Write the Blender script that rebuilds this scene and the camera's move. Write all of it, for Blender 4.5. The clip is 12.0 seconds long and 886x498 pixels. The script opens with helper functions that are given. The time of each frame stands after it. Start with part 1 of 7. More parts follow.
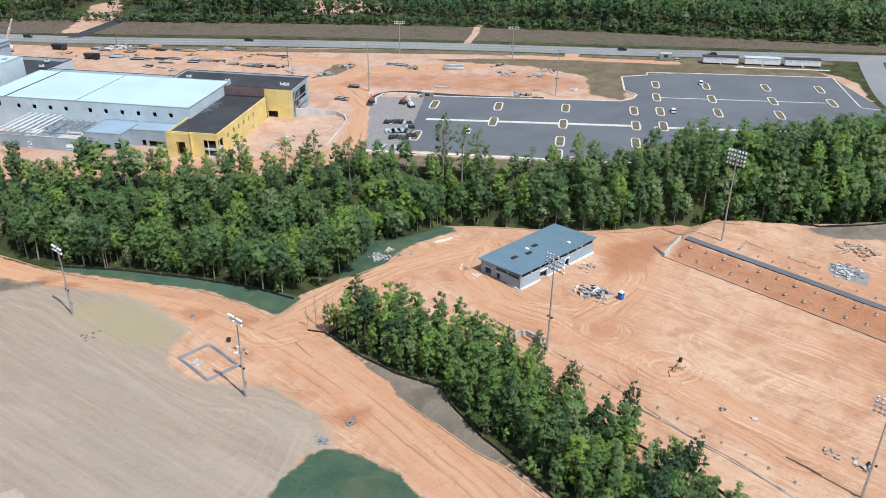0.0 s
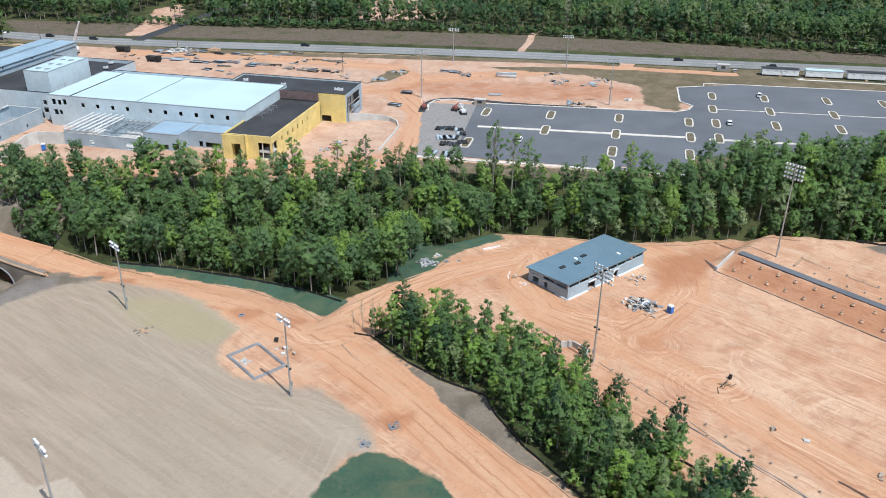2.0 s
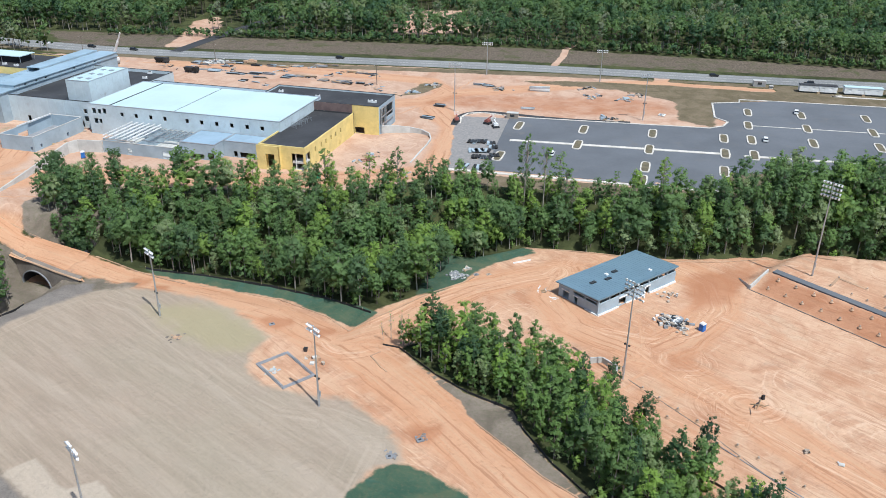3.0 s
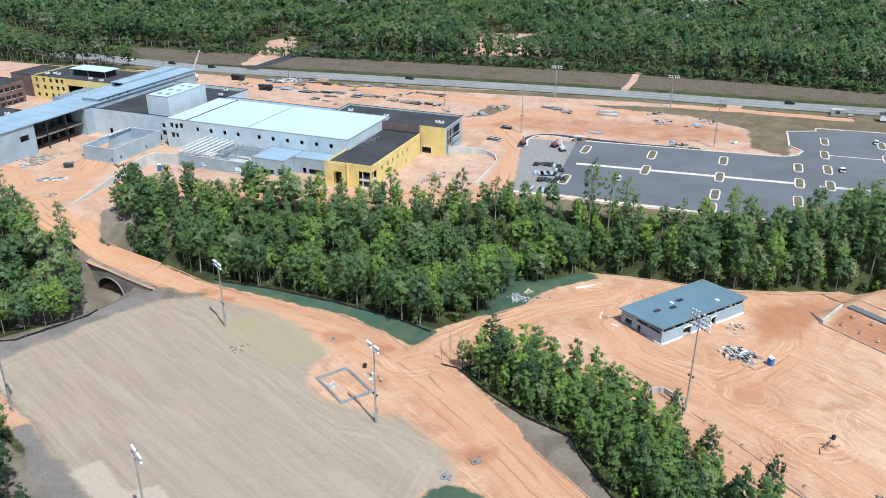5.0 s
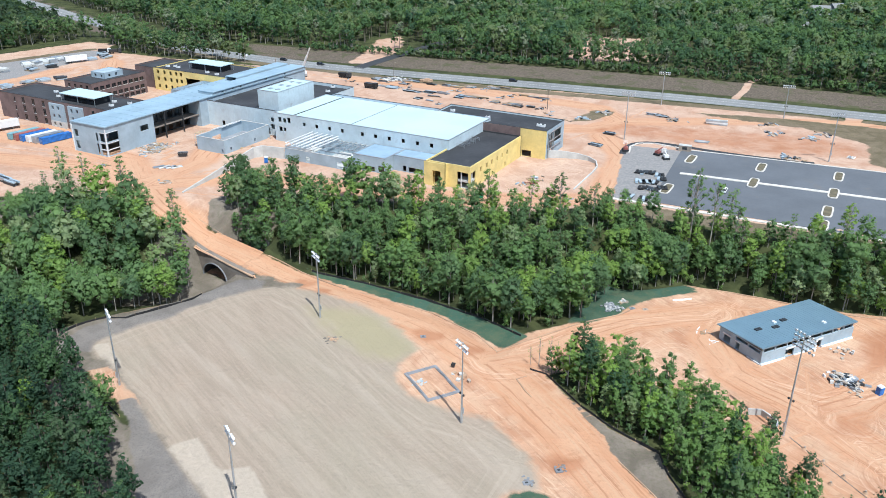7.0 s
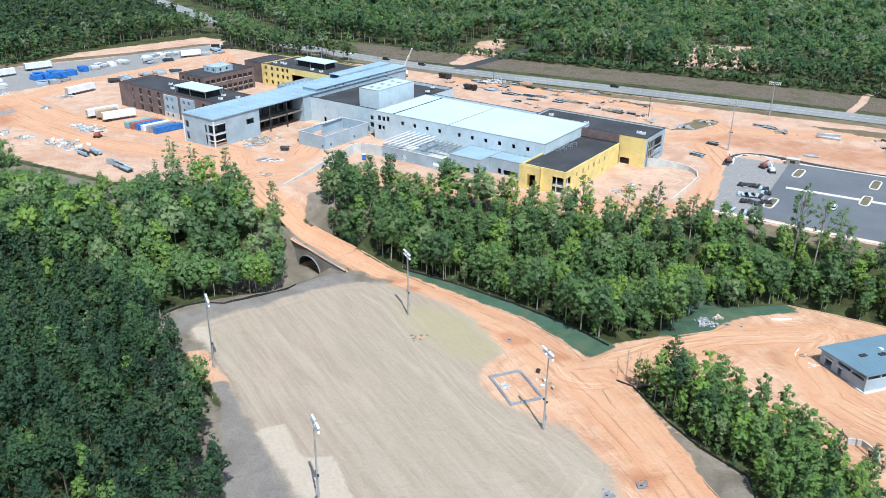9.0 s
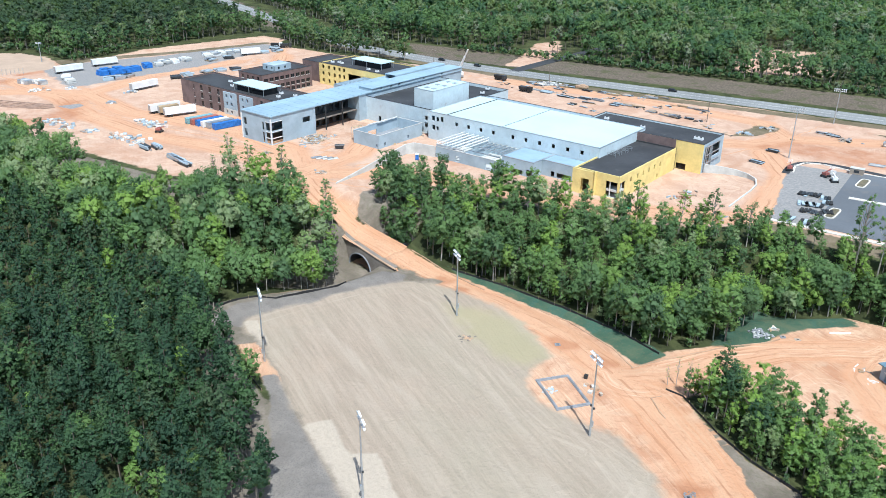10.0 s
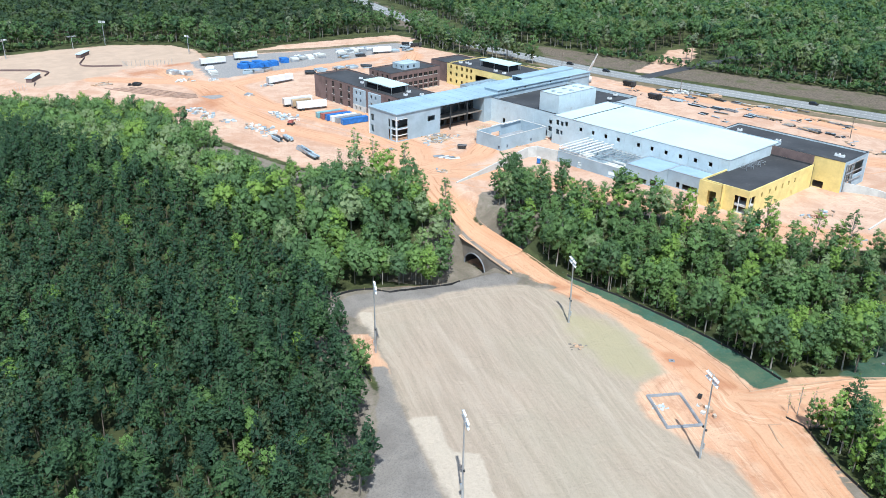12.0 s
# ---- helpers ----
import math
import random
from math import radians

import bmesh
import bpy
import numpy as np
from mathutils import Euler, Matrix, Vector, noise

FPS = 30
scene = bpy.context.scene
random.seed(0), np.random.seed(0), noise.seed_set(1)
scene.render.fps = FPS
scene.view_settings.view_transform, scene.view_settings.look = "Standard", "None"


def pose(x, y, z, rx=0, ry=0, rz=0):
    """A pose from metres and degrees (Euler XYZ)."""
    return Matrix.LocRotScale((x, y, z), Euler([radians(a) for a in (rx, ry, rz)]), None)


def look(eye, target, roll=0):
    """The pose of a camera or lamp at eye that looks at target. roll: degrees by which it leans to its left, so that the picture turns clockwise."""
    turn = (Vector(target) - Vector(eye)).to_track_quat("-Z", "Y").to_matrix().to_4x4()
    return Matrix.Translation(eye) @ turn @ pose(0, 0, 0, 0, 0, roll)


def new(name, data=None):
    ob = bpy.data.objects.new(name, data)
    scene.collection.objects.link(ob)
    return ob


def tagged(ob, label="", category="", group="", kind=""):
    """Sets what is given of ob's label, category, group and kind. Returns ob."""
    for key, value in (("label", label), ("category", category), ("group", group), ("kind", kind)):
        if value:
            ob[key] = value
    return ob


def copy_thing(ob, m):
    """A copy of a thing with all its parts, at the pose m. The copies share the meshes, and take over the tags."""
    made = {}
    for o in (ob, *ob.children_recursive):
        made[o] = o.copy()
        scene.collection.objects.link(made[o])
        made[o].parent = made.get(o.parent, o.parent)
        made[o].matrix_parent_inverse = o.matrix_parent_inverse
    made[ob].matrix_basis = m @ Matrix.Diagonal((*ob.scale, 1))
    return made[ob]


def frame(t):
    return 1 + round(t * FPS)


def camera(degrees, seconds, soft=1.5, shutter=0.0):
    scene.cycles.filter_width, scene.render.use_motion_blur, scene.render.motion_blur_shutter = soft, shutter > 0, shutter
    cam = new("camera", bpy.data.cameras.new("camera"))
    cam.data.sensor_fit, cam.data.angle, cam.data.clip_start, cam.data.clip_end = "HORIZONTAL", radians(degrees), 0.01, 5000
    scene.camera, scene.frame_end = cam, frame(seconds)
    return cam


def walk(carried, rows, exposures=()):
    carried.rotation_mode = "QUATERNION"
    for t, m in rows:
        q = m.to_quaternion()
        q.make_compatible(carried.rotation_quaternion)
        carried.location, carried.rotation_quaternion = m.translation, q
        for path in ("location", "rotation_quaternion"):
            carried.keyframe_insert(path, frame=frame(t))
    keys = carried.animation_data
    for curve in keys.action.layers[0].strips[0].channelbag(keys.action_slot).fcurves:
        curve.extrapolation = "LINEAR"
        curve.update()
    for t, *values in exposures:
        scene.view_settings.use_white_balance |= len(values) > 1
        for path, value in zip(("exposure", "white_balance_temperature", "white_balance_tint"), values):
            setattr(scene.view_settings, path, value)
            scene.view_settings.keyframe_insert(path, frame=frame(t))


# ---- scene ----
# ---------------------------------------------------------------- camera: it hovers and turns
cam = camera(57.9, 12.0, soft=0.8)
EYE = 105.0
TURNS = [
    (0.0, 62.857, -0.571, 0.293), (0.5, 62.952, -0.544, 1.310), (1.0, 63.059, -0.564, 2.255), (1.5, 63.172, -0.530, 3.143),
    (2.0, 63.313, -0.524, 4.108), (2.5, 63.720, -0.503, 5.220), (3.0, 64.202, -0.489, 6.493), (5.0, 65.652, -0.424, 11.382),
    (5.5, 65.671, -0.391, 13.428), (6.0, 65.696, -0.393, 15.365), (6.5, 65.709, -0.424, 17.086), (7.0, 65.726, -0.417, 18.784),
    (9.0, 65.817, -0.501, 25.929), (9.5, 65.837, -0.528, 27.870), (10.0, 65.859, -0.526, 29.885), (10.5, 65.871, -0.564, 32.139),
    (11.0, 65.893, -0.558, 34.325), (11.5, 65.923, -0.587, 36.728), (12.0, 65.913, -0.543, 38.925),
]
walk(cam, [(t, pose(0, 0, EYE, rx, ry, rz)) for t, rx, ry, rz in TURNS],
     exposures=[(0.0, 0.1, 6250, 8), (3.0, 0.14, 6150, 6), (6.0, 0.28, 6000, 5), (9.5, 0.45, 5880, 3), (12.0, 0.53, 5850, 2)])

# ---------------------------------------------------------------- light: high sun from behind the camera's right, clear sky
SUN_EL, SUN_TO = 61.0, Vector((0.68, -0.73, 0)).normalized()
world = bpy.data.worlds.new("sky")
scene.world = world
world.use_nodes = True
sky = world.node_tree.nodes.new("ShaderNodeTexSky")
sky.sky_type, sky.sun_disc = "NISHITA", False
sky.sun_elevation, sky.sun_rotation = radians(SUN_EL), math.atan2(SUN_TO.x, SUN_TO.y)
sky.air_density, sky.dust_density = 1.0, 1.5
back = world.node_tree.nodes["Background"]
back.inputs["Strength"].default_value = 0.12
world.node_tree.links.new(sky.outputs[0], back.inputs[0])
sun = new("sun", bpy.data.lights.new("sun", "SUN"))
sun.data.energy, sun.data.angle, sun.data.color = 4.2, radians(0.6), (1.0, 0.97, 0.93)
sun.matrix_world = look((0, 0, 200), Vector((0, 0, 200)) - Vector((SUN_TO.x * math.cos(radians(SUN_EL)), SUN_TO.y * math.cos(radians(SUN_EL)), math.sin(radians(SUN_EL)))))

# ---------------------------------------------------------------- materials
def nodes_of(name):
    m = bpy.data.materials.new(name)
    m.use_nodes = True
    nt = m.node_tree
    return m, nt, nt.nodes["Principled BSDF"]


def noise_at(nt, scale, detail=4.0, rough=0.55, vec=None, stretch=None, turn=0.0, distort=0.0):
    """A noise value over world positions, at a scale in features per metre."""
    if vec is None:
        vec = nt.nodes.new("ShaderNodeNewGeometry").outputs["Position"]
    if stretch:
        mp = nt.nodes.new("ShaderNodeMapping")
        mp.inputs["Scale"].default_value = stretch
        mp.vector_type = "POINT"
        rot = nt.nodes.new("ShaderNodeVectorRotate")
        rot.rotation_type = "Z_AXIS"
        rot.inputs["Angle"].default_value = radians(turn)
        nt.links.new(vec, rot.inputs["Vector"])
        nt.links.new(rot.outputs[0], mp.inputs["Vector"])
        vec = mp.outputs[0]
    n = nt.nodes.new("ShaderNodeTexNoise")
    n.inputs["Scale"].default_value, n.inputs["Detail"].default_value = scale, detail
    n.inputs["Roughness"].default_value, n.inputs["Distortion"].default_value = rough, distort
    nt.links.new(vec, n.inputs["Vector"])
    return n.outputs["Fac"]


def ramp(nt, fac, lo, hi):
    r = nt.nodes.new("ShaderNodeMapRange")
    r.interpolation_type = "SMOOTHSTEP"
    r.inputs["From Min"].default_value, r.inputs["From Max"].default_value = lo, hi
    nt.links.new(fac, r.inputs["Value"])
    return r.outputs[0]


def mix(nt, fac, a, b, kind="MIX"):
    m = nt.nodes.new("ShaderNodeMix")
    m.data_type, m.blend_type = "RGBA", kind
    for sock, v in ((m.inputs[0], fac), (m.inputs[6], a), (m.inputs[7], b)):
        if isinstance(v, (int, float)):
            sock.default_value = v
        elif isinstance(v, tuple):
            sock.default_value = (*v, 1.0)
        else:
            nt.links.new(v, sock)
    return m.outputs[2]


def calc(nt, op, a, b=0.0):
    m = nt.nodes.new("ShaderNodeMath")
    m.operation = op
    for sock, v in zip(m.inputs, (a, b)):
        if isinstance(v, (int, float)):
            sock.default_value = v
        else:
            nt.links.new(v, sock)
    return m.outputs[0]


def bump(nt, bsdf, fac, height, strength=0.6):
    b = nt.nodes.new("ShaderNodeBump")
    b.inputs["Strength"].default_value, b.inputs["Distance"].default_value = strength, height
    nt.links.new(fac, b.inputs["Height"])
    nt.links.new(b.outputs[0], bsdf.inputs["Normal"])


def shade(c, k):
    return tuple(min(1.0, v * k) for v in c)


def surface(name, color, rough=0.8, metal=0.0, var=0.18, big=0.15, fine=2.5, relief=0.02, stain=None, stain_at=(0.55, 0.75), each=0.0):
    """A plain real surface: colour varied at two scales, with stains and fine relief."""
    m, nt, bsdf = nodes_of(name)
    broad, small = noise_at(nt, big, 3), noise_at(nt, fine, 5, 0.65)
    col = mix(nt, ramp(nt, broad, 0.3, 0.7), shade(color, 1 - var), shade(color, 1 + var))
    col = mix(nt, calc(nt, "MULTIPLY", ramp(nt, small, 0.35, 0.7), 0.5), col, mix(nt, 1.0, col, shade((1, 1, 1), 1 - var * 1.4), "MULTIPLY"))
    if stain:
        col = mix(nt, calc(nt, "MULTIPLY", ramp(nt, noise_at(nt, big * 2.3, 6, 0.7), *stain_at), 0.7), col, stain)
    if each:
        info = nt.nodes.new("ShaderNodeObjectInfo")
        col = mix(nt, calc(nt, "MULTIPLY", info.outputs["Random"], each), col, shade(color, 0.45))
    nt.links.new(col, bsdf.inputs["Base Color"])
    bsdf.inputs["Roughness"].default_value, bsdf.inputs["Metallic"].default_value = rough, metal
    bump(nt, bsdf, small, relief)
    return m


def leaves(name, dark, light, warm, pale):
    """Foliage: each tree has its own tint, each leaf its own shade, and light comes through."""
    m, nt, bsdf = nodes_of(name)
    info, geo = nt.nodes.new("ShaderNodeObjectInfo"), nt.nodes.new("ShaderNodeNewGeometry")
    at = nt.nodes.new("ShaderNodeAttribute")
    at.attribute_name = "tint"
    r = calc(nt, "FRACT", calc(nt, "ADD", info.outputs["Random"], at.outputs["Fac"]))
    col = mix(nt, r, dark, light)
    other = calc(nt, "FRACT", calc(nt, "MULTIPLY", r, 7.31))
    col = mix(nt, ramp(nt, other, 0.62, 0.84), col, warm)
    col = mix(nt, ramp(nt, other, 0.91, 0.93), col, mix(nt, 0.7, warm, pale))
    col = mix(nt, calc(nt, "MULTIPLY", geo.outputs["Random Per Island"], 0.5), col, mix(nt, 1.0, col, (0.66, 0.68, 0.66), "MULTIPLY"))
    nt.links.new(col, bsdf.inputs["Base Color"])
    bsdf.inputs["Roughness"].default_value = 0.6
    bsdf.inputs["Specular IOR Level"].default_value = 0.25
    tr = nt.nodes.new("ShaderNodeBsdfTranslucent")
    nt.links.new(mix(nt, 1.0, col, (1.0, 1.0, 0.55), "MULTIPLY"), tr.inputs["Color"])
    ms = nt.nodes.new("ShaderNodeMixShader")
    ms.inputs[0].default_value = 0.5
    nt.links.new(bsdf.outputs[0], ms.inputs[1])
    nt.links.new(tr.outputs[0], ms.inputs[2])
    nt.links.new(ms.outputs[0], nt.nodes["Material Output"].inputs["Surface"])
    return m


ASPHALT = surface("asphalt", (0.122, 0.132, 0.148), 0.85, var=0.12, big=0.05, fine=1.2, stain=(0.15, 0.145, 0.14))
ROAD_OLD = surface("worn_asphalt", (0.226, 0.23, 0.228), 0.85, var=0.12, big=0.03, fine=1.0)
FRESH = surface("new_asphalt", (0.04, 0.042, 0.046), 0.8, var=0.15)
CONCRETE = surface("concrete", (0.52, 0.52, 0.5), 0.85, var=0.12, big=0.3, fine=2.0, stain=(0.36, 0.34, 0.31))
# grey earth; its dull tone also paints shade on the gallery slab
DAMP_AND_SHADE = surface("damp_earth_and_shade", (0.2, 0.17, 0.145), 0.9, var=0.2, big=0.25, fine=1.8, relief=0.05)
KERB = surface("kerb_concrete", (0.6, 0.57, 0.52), 0.85, var=0.14, big=0.4, stain=(0.45, 0.33, 0.24))
PRECAST = surface("precast_panel", (0.5, 0.585, 0.63), 0.8, var=0.1, big=0.12, fine=0.9, stain=(0.38, 0.4, 0.42))
BLOCK = surface("grey_blockwork", (0.34, 0.42, 0.48), 0.85, var=0.1, big=0.2, fine=1.6, stain=(0.28, 0.32, 0.36))
BRICK = surface("brown_brick", (0.16, 0.112, 0.106), 0.85, var=0.18, big=0.3, fine=3.0)
SHEATH = surface("yellow_sheathing", (0.73, 0.585, 0.235), 0.7, var=0.1, big=0.25, fine=1.5, stain=(0.65, 0.5, 0.19))
MEMBRANE = surface("white_roof_membrane", (0.48, 0.62, 0.655), 0.6, var=0.05, big=0.06, fine=0.6, relief=0.004)
BLACKROOF = surface("black_roof_felt", (0.042, 0.043, 0.047), 0.75, var=0.25, big=0.08, fine=0.8, stain=(0.1, 0.1, 0.1))
BLUEROOF = surface("blue_grey_roof_membrane", (0.27, 0.375, 0.47), 0.55, 0.0, var=0.1, big=0.08, fine=0.7, relief=0.005)
DECK = surface("metal_roof_deck", (0.31, 0.425, 0.51), 0.5, 0.1, var=0.1, big=0.1, fine=0.9, relief=0.01)
SEAM = surface("blue_standing_seam", (0.19, 0.292, 0.36), 0.45, 0.25, var=0.06, big=0.1, fine=0.8, relief=0.004)
STEEL = surface("galvanised_steel", (0.5, 0.53, 0.56), 0.45, 0.7, var=0.12, big=0.5)
# dark steel; also paints shade on the colonnade wall and culvert barrel
DARKSTEEL_AND_SHADE = surface("dark_steel_and_shade", (0.05, 0.055, 0.06), 0.5, 0.3, var=0.2)
WHITE = surface("white_paint", (0.72, 0.73, 0.73), 0.45, var=0.06, big=0.4, fine=2.0, relief=0.003)
BLUE = surface("blue_tarpaulin", (0.03, 0.16, 0.5), 0.5, var=0.25, big=0.6)
TEAL = surface("teal_paint", (0.2, 0.38, 0.42), 0.5, var=0.2)
RED = surface("red_paint", (0.33, 0.11, 0.09), 0.5, var=0.2)
GREEN = surface("green_plastic", (0.03, 0.32, 0.16), 0.5, var=0.15)
TIMBER = surface("lumber", (0.42, 0.31, 0.19), 0.75, var=0.2, each=0.5)
STONE = surface("pale_stone", (0.46, 0.38, 0.31), 0.9, var=0.25, each=0.4)
RUBBER = surface("black_rubber", (0.02, 0.02, 0.021), 0.8, var=0.2)
FABRIC = surface("black_silt_fabric", (0.022, 0.021, 0.022), 0.85, var=0.25)
GRAVEL = surface("grey_gravel", (0.27, 0.28, 0.3), 0.9, var=0.2, each=0.3)
FURROW = surface("furrow_clay", (0.3, 0.2, 0.15), 0.9, var=0.25, big=0.4, fine=2.0)
STRAWTUBE = surface("straw_wattle", (0.44, 0.29, 0.19), 0.9, var=0.2)
BARK = surface("bark", (0.17, 0.14, 0.115), 0.9, var=0.25, big=0.6, fine=4.0)
PALEBARK = surface("pale_bark", (0.33, 0.3, 0.26), 0.9, var=0.2, big=0.6, fine=4.0)
TURF = surface("island_mulch", (0.14, 0.12, 0.075), 0.9, var=0.25, big=0.5)
PAINT = surface("road_paint", (0.5, 0.49, 0.46), 0.6, var=0.06)
GLASS, gnt, gb = nodes_of("dark_glass")
gb.inputs["Base Color"].default_value = (0.015, 0.018, 0.022, 1)
gb.inputs["Roughness"].default_value = 0.08
LENS, lnt, lb = nodes_of("lamp_glass")
lb.inputs["Base Color"].default_value = (0.82, 0.85, 0.88, 1)
lb.inputs["Roughness"].default_value, lb.inputs["Metallic"].default_value = 0.3, 0.15
OAK = leaves("broadleaf_leaves", (0.13, 0.219, 0.105), (0.228, 0.365, 0.134), (0.298, 0.442, 0.11), (0.335, 0.4, 0.263))
LEAFY = leaves("young_leaves", (0.135, 0.223, 0.095), (0.228, 0.375, 0.118), (0.294, 0.451, 0.102), (0.332, 0.408, 0.246))
PINE = leaves("pine_needles", (0.052, 0.106, 0.063), (0.08, 0.155, 0.077), (0.101, 0.186, 0.077), (0.113, 0.165, 0.094))
# far leaves again, with the west wood's shade and haze put into the colour
SHADELEAF = leaves("shaded_wood_leaves", (0.056, 0.101, 0.063), (0.095, 0.151, 0.072), (0.117, 0.176, 0.072), (0.144, 0.171, 0.131))
FARLEAF = leaves("far_leaves", (0.08, 0.16, 0.086), (0.175, 0.285, 0.108), (0.21, 0.28, 0.13), (0.3, 0.34, 0.259))


# ---------------------------------------------------------------- mesh helpers
def part(name, bm, mat, parent=None, label=""):
    me = bpy.data.meshes.new(name)
    bm.normal_update()
    bm.to_mesh(me)
    bm.free()
    me.materials.append(mat)
    ob = new(name, me)
    if parent:
        ob.parent = parent
    if label:
        ob["label"] = label
    return ob


def thing(name, m, label, category, group="", kind=""):
    e = new(name)
    e.empty_display_size = 0.5
    e.matrix_world = m if isinstance(m, Matrix) else pose(*m)
    return tagged(e, label, category, group, kind)


def hexa(bm, p):
    """A solid of eight corners: four below, four above, both counter-clockwise."""
    v = [bm.verts.new(c) for c in p]
    for f in ((3, 2, 1, 0), (4, 5, 6, 7), (0, 1, 5, 4), (1, 2, 6, 5), (2, 3, 7, 6), (3, 0, 4, 7)):
        bm.faces.new([v[i] for i in f])


def box(bm, x0, x1, y0, y1, z0, z1, m=None):
    p = [Vector(c) for c in ((x0, y0, z0), (x1, y0, z0), (x1, y1, z0), (x0, y1, z0), (x0, y0, z1), (x1, y0, z1), (x1, y1, z1), (x0, y1, z1))]
    hexa(bm, [m @ c for c in p] if m else p)


def prism(bm, poly, z0, z1):
    lo, hi = [bm.verts.new((x, y, z0)) for x, y in poly], [bm.verts.new((x, y, z1)) for x, y in poly]
    bm.faces.new(hi)
    bm.faces.new(lo[::-1])
    for i in range(len(poly)):
        j = (i + 1) % len(poly)
        bm.faces.new((lo[i], lo[j], hi[j], hi[i]))


def beam(bm, a, b, r0, r1=None, sides=6):
    """A tapered round bar from a to b."""
    a, b, r1 = Vector(a), Vector(b), r0 if r1 is None else r1
    q = (b - a).to_track_quat("Z", "Y")
    rings = [[bm.verts.new(c + q @ Vector((math.cos(k * math.tau / sides) * r, math.sin(k * math.tau / sides) * r, 0))) for k in range(sides)] for c, r in ((a, r0), (b, r1))]
    for k in range(sides):
        j = (k + 1) % sides
        bm.faces.new((rings[0][k], rings[0][j], rings[1][j], rings[1][k]))
    bm.faces.new(rings[1])
    bm.faces.new(rings[0][::-1])


def bar(bm, a, b, w, h):
    """A square bar from a to b."""
    a, b = Vector(a), Vector(b)
    m = Matrix.Translation(a) @ (b - a).to_track_quat("X", "Z").to_matrix().to_4x4()
    box(bm, 0, (b - a).length, -w / 2, w / 2, -h / 2, h / 2, m)


def wall(bm, a, b, z0, z1, th, openings=()):
    """A wall from a to b, thick towards its left; openings (from, to, low, high) go through it."""
    a, b = Vector((*a, 0)), Vector((*b, 0))
    L, d = (b - a).length, (b - a).normalized()
    n = Vector((-d.y, d.x, 0))
    m = Matrix((( d.x, n.x, 0, a.x), (d.y, n.y, 0, a.y), (0, 0, 1, 0), (0, 0, 0, 1)))
    xs = sorted({0.0, L, *[min(max(v, 0), L) for o in openings for v in o[:2]]})
    for x0, x1 in zip(xs, xs[1:]):
        if x1 - x0 < 1e-4:
            continue
        z = z0
        for lo, hi in sorted((o[2], o[3]) for o in openings if o[0] < (x0 + x1) / 2 < o[1]):
            if lo > z + 1e-4:
                box(bm, x0, x1, 0, th, z, lo, m)
            z = max(z, hi)
        if z < z1 - 1e-4:
            box(bm, x0, x1, 0, th, z, z1, m)
    bmesh.ops.remove_doubles(bm, verts=bm.verts, dist=1e-4)
    return m


def bmn():
    return bmesh.new()
# ---------------------------------------------------------------- the lie of the land
ZP = 12.0
LOW = [(-85, 40), (-79, 89), (-105, 112), (-119, 119), (-140, 131), (-150, 140), (-142, 152), (-129, 167), (-124, 180), (-103, 191), (-68, 187), (-38, 177),
       (-22, 192), (-20, 206), (1, 221), (44, 218), (72, 223), (108, 218), (140, 221), (420, 230), (420, -300), (-85, -300)]
HIGH = [(-900, 150), (-396, 150), (-353, 180), (-306, 187), (-267, 186), (-216, 184), (-192, 192), (-172, 196), (-160, 201), (-150, 214), (-120, 222), (-86, 225), (-64, 224),
        (-41, 233), (-26, 240), (15, 236), (62, 234), (152, 250), (400, 262), (4500, 262), (4500, 4500), (-4500, 4500), (-4500, 150)]
CLIMB = [(-80, 178, 0), (-99, 182.4, 0), (-110, 185.2, 0.1), (-116.7, 187.4, 0.7), (-128.5, 190.8, 1.9), (-140.8, 193.1, 3.7), (-148.4, 194.4, 6), (-156.2, 196.3, 9), (-163, 199, 11.6), (-172, 204, 12)]
RAMP = [p[:2] for p in CLIMB]
MOUTH, INWARD = (-136.0, 186.0), (0.276, 0.961)


def far_from(line, x, y, closed=True):
    """Distance of the points x, y from a line of corners."""
    best = np.full(x.shape, 1e9)
    pts = line + line[:1] if closed else line
    for (ax, ay), (bx, by) in zip(pts, pts[1:]):
        dx, dy = bx - ax, by - ay
        t = np.clip(((x - ax) * dx + (y - ay) * dy) / (dx * dx + dy * dy), 0, 1)
        best = np.minimum(best, np.hypot(x - ax - t * dx, y - ay - t * dy))
    return best


def inside(poly, x, y):
    c = np.zeros(x.shape, bool)
    for (ax, ay), (bx, by) in zip(poly, poly[1:] + poly[:1]):
        if ay != by:
            c ^= ((ay > y) != (by > y)) & (x < (bx - ax) * (y - ay) / (by - ay) + ax)
    return c


def soft(poly, x, y, w):
    """1 well inside a polygon, 0 well outside, 0.5 on its edge."""
    d = far_from(poly, x, y)
    return np.clip(0.5 + np.where(inside(poly, x, y), d, -d) / (2 * w), 0, 1)


def step(a, b, v):
    t = np.clip((v - a) / (b - a), 0, 1)
    return t * t * (3 - 2 * t)


def climb(x, y):
    """Distance from the ramp's middle line, and the ramp's height there."""
    best, z = np.full(x.shape, 1e9), np.zeros(x.shape)
    for (ax, ay, az), (bx, by, bz) in zip(CLIMB, CLIMB[1:]):
        dx, dy = bx - ax, by - ay
        t = np.clip(((x - ax) * dx + (y - ay) * dy) / (dx * dx + dy * dy), 0, 1)
        d = np.hypot(x - ax - t * dx, y - ay - t * dy)
        z = np.where(d < best, az + t * (bz - az), z)
        best = np.minimum(best, d)
    return best, z


def land(x, y):
    """Height of the ground at x, y (arrays)."""
    x, y = np.asarray(x, float), np.asarray(y, float)
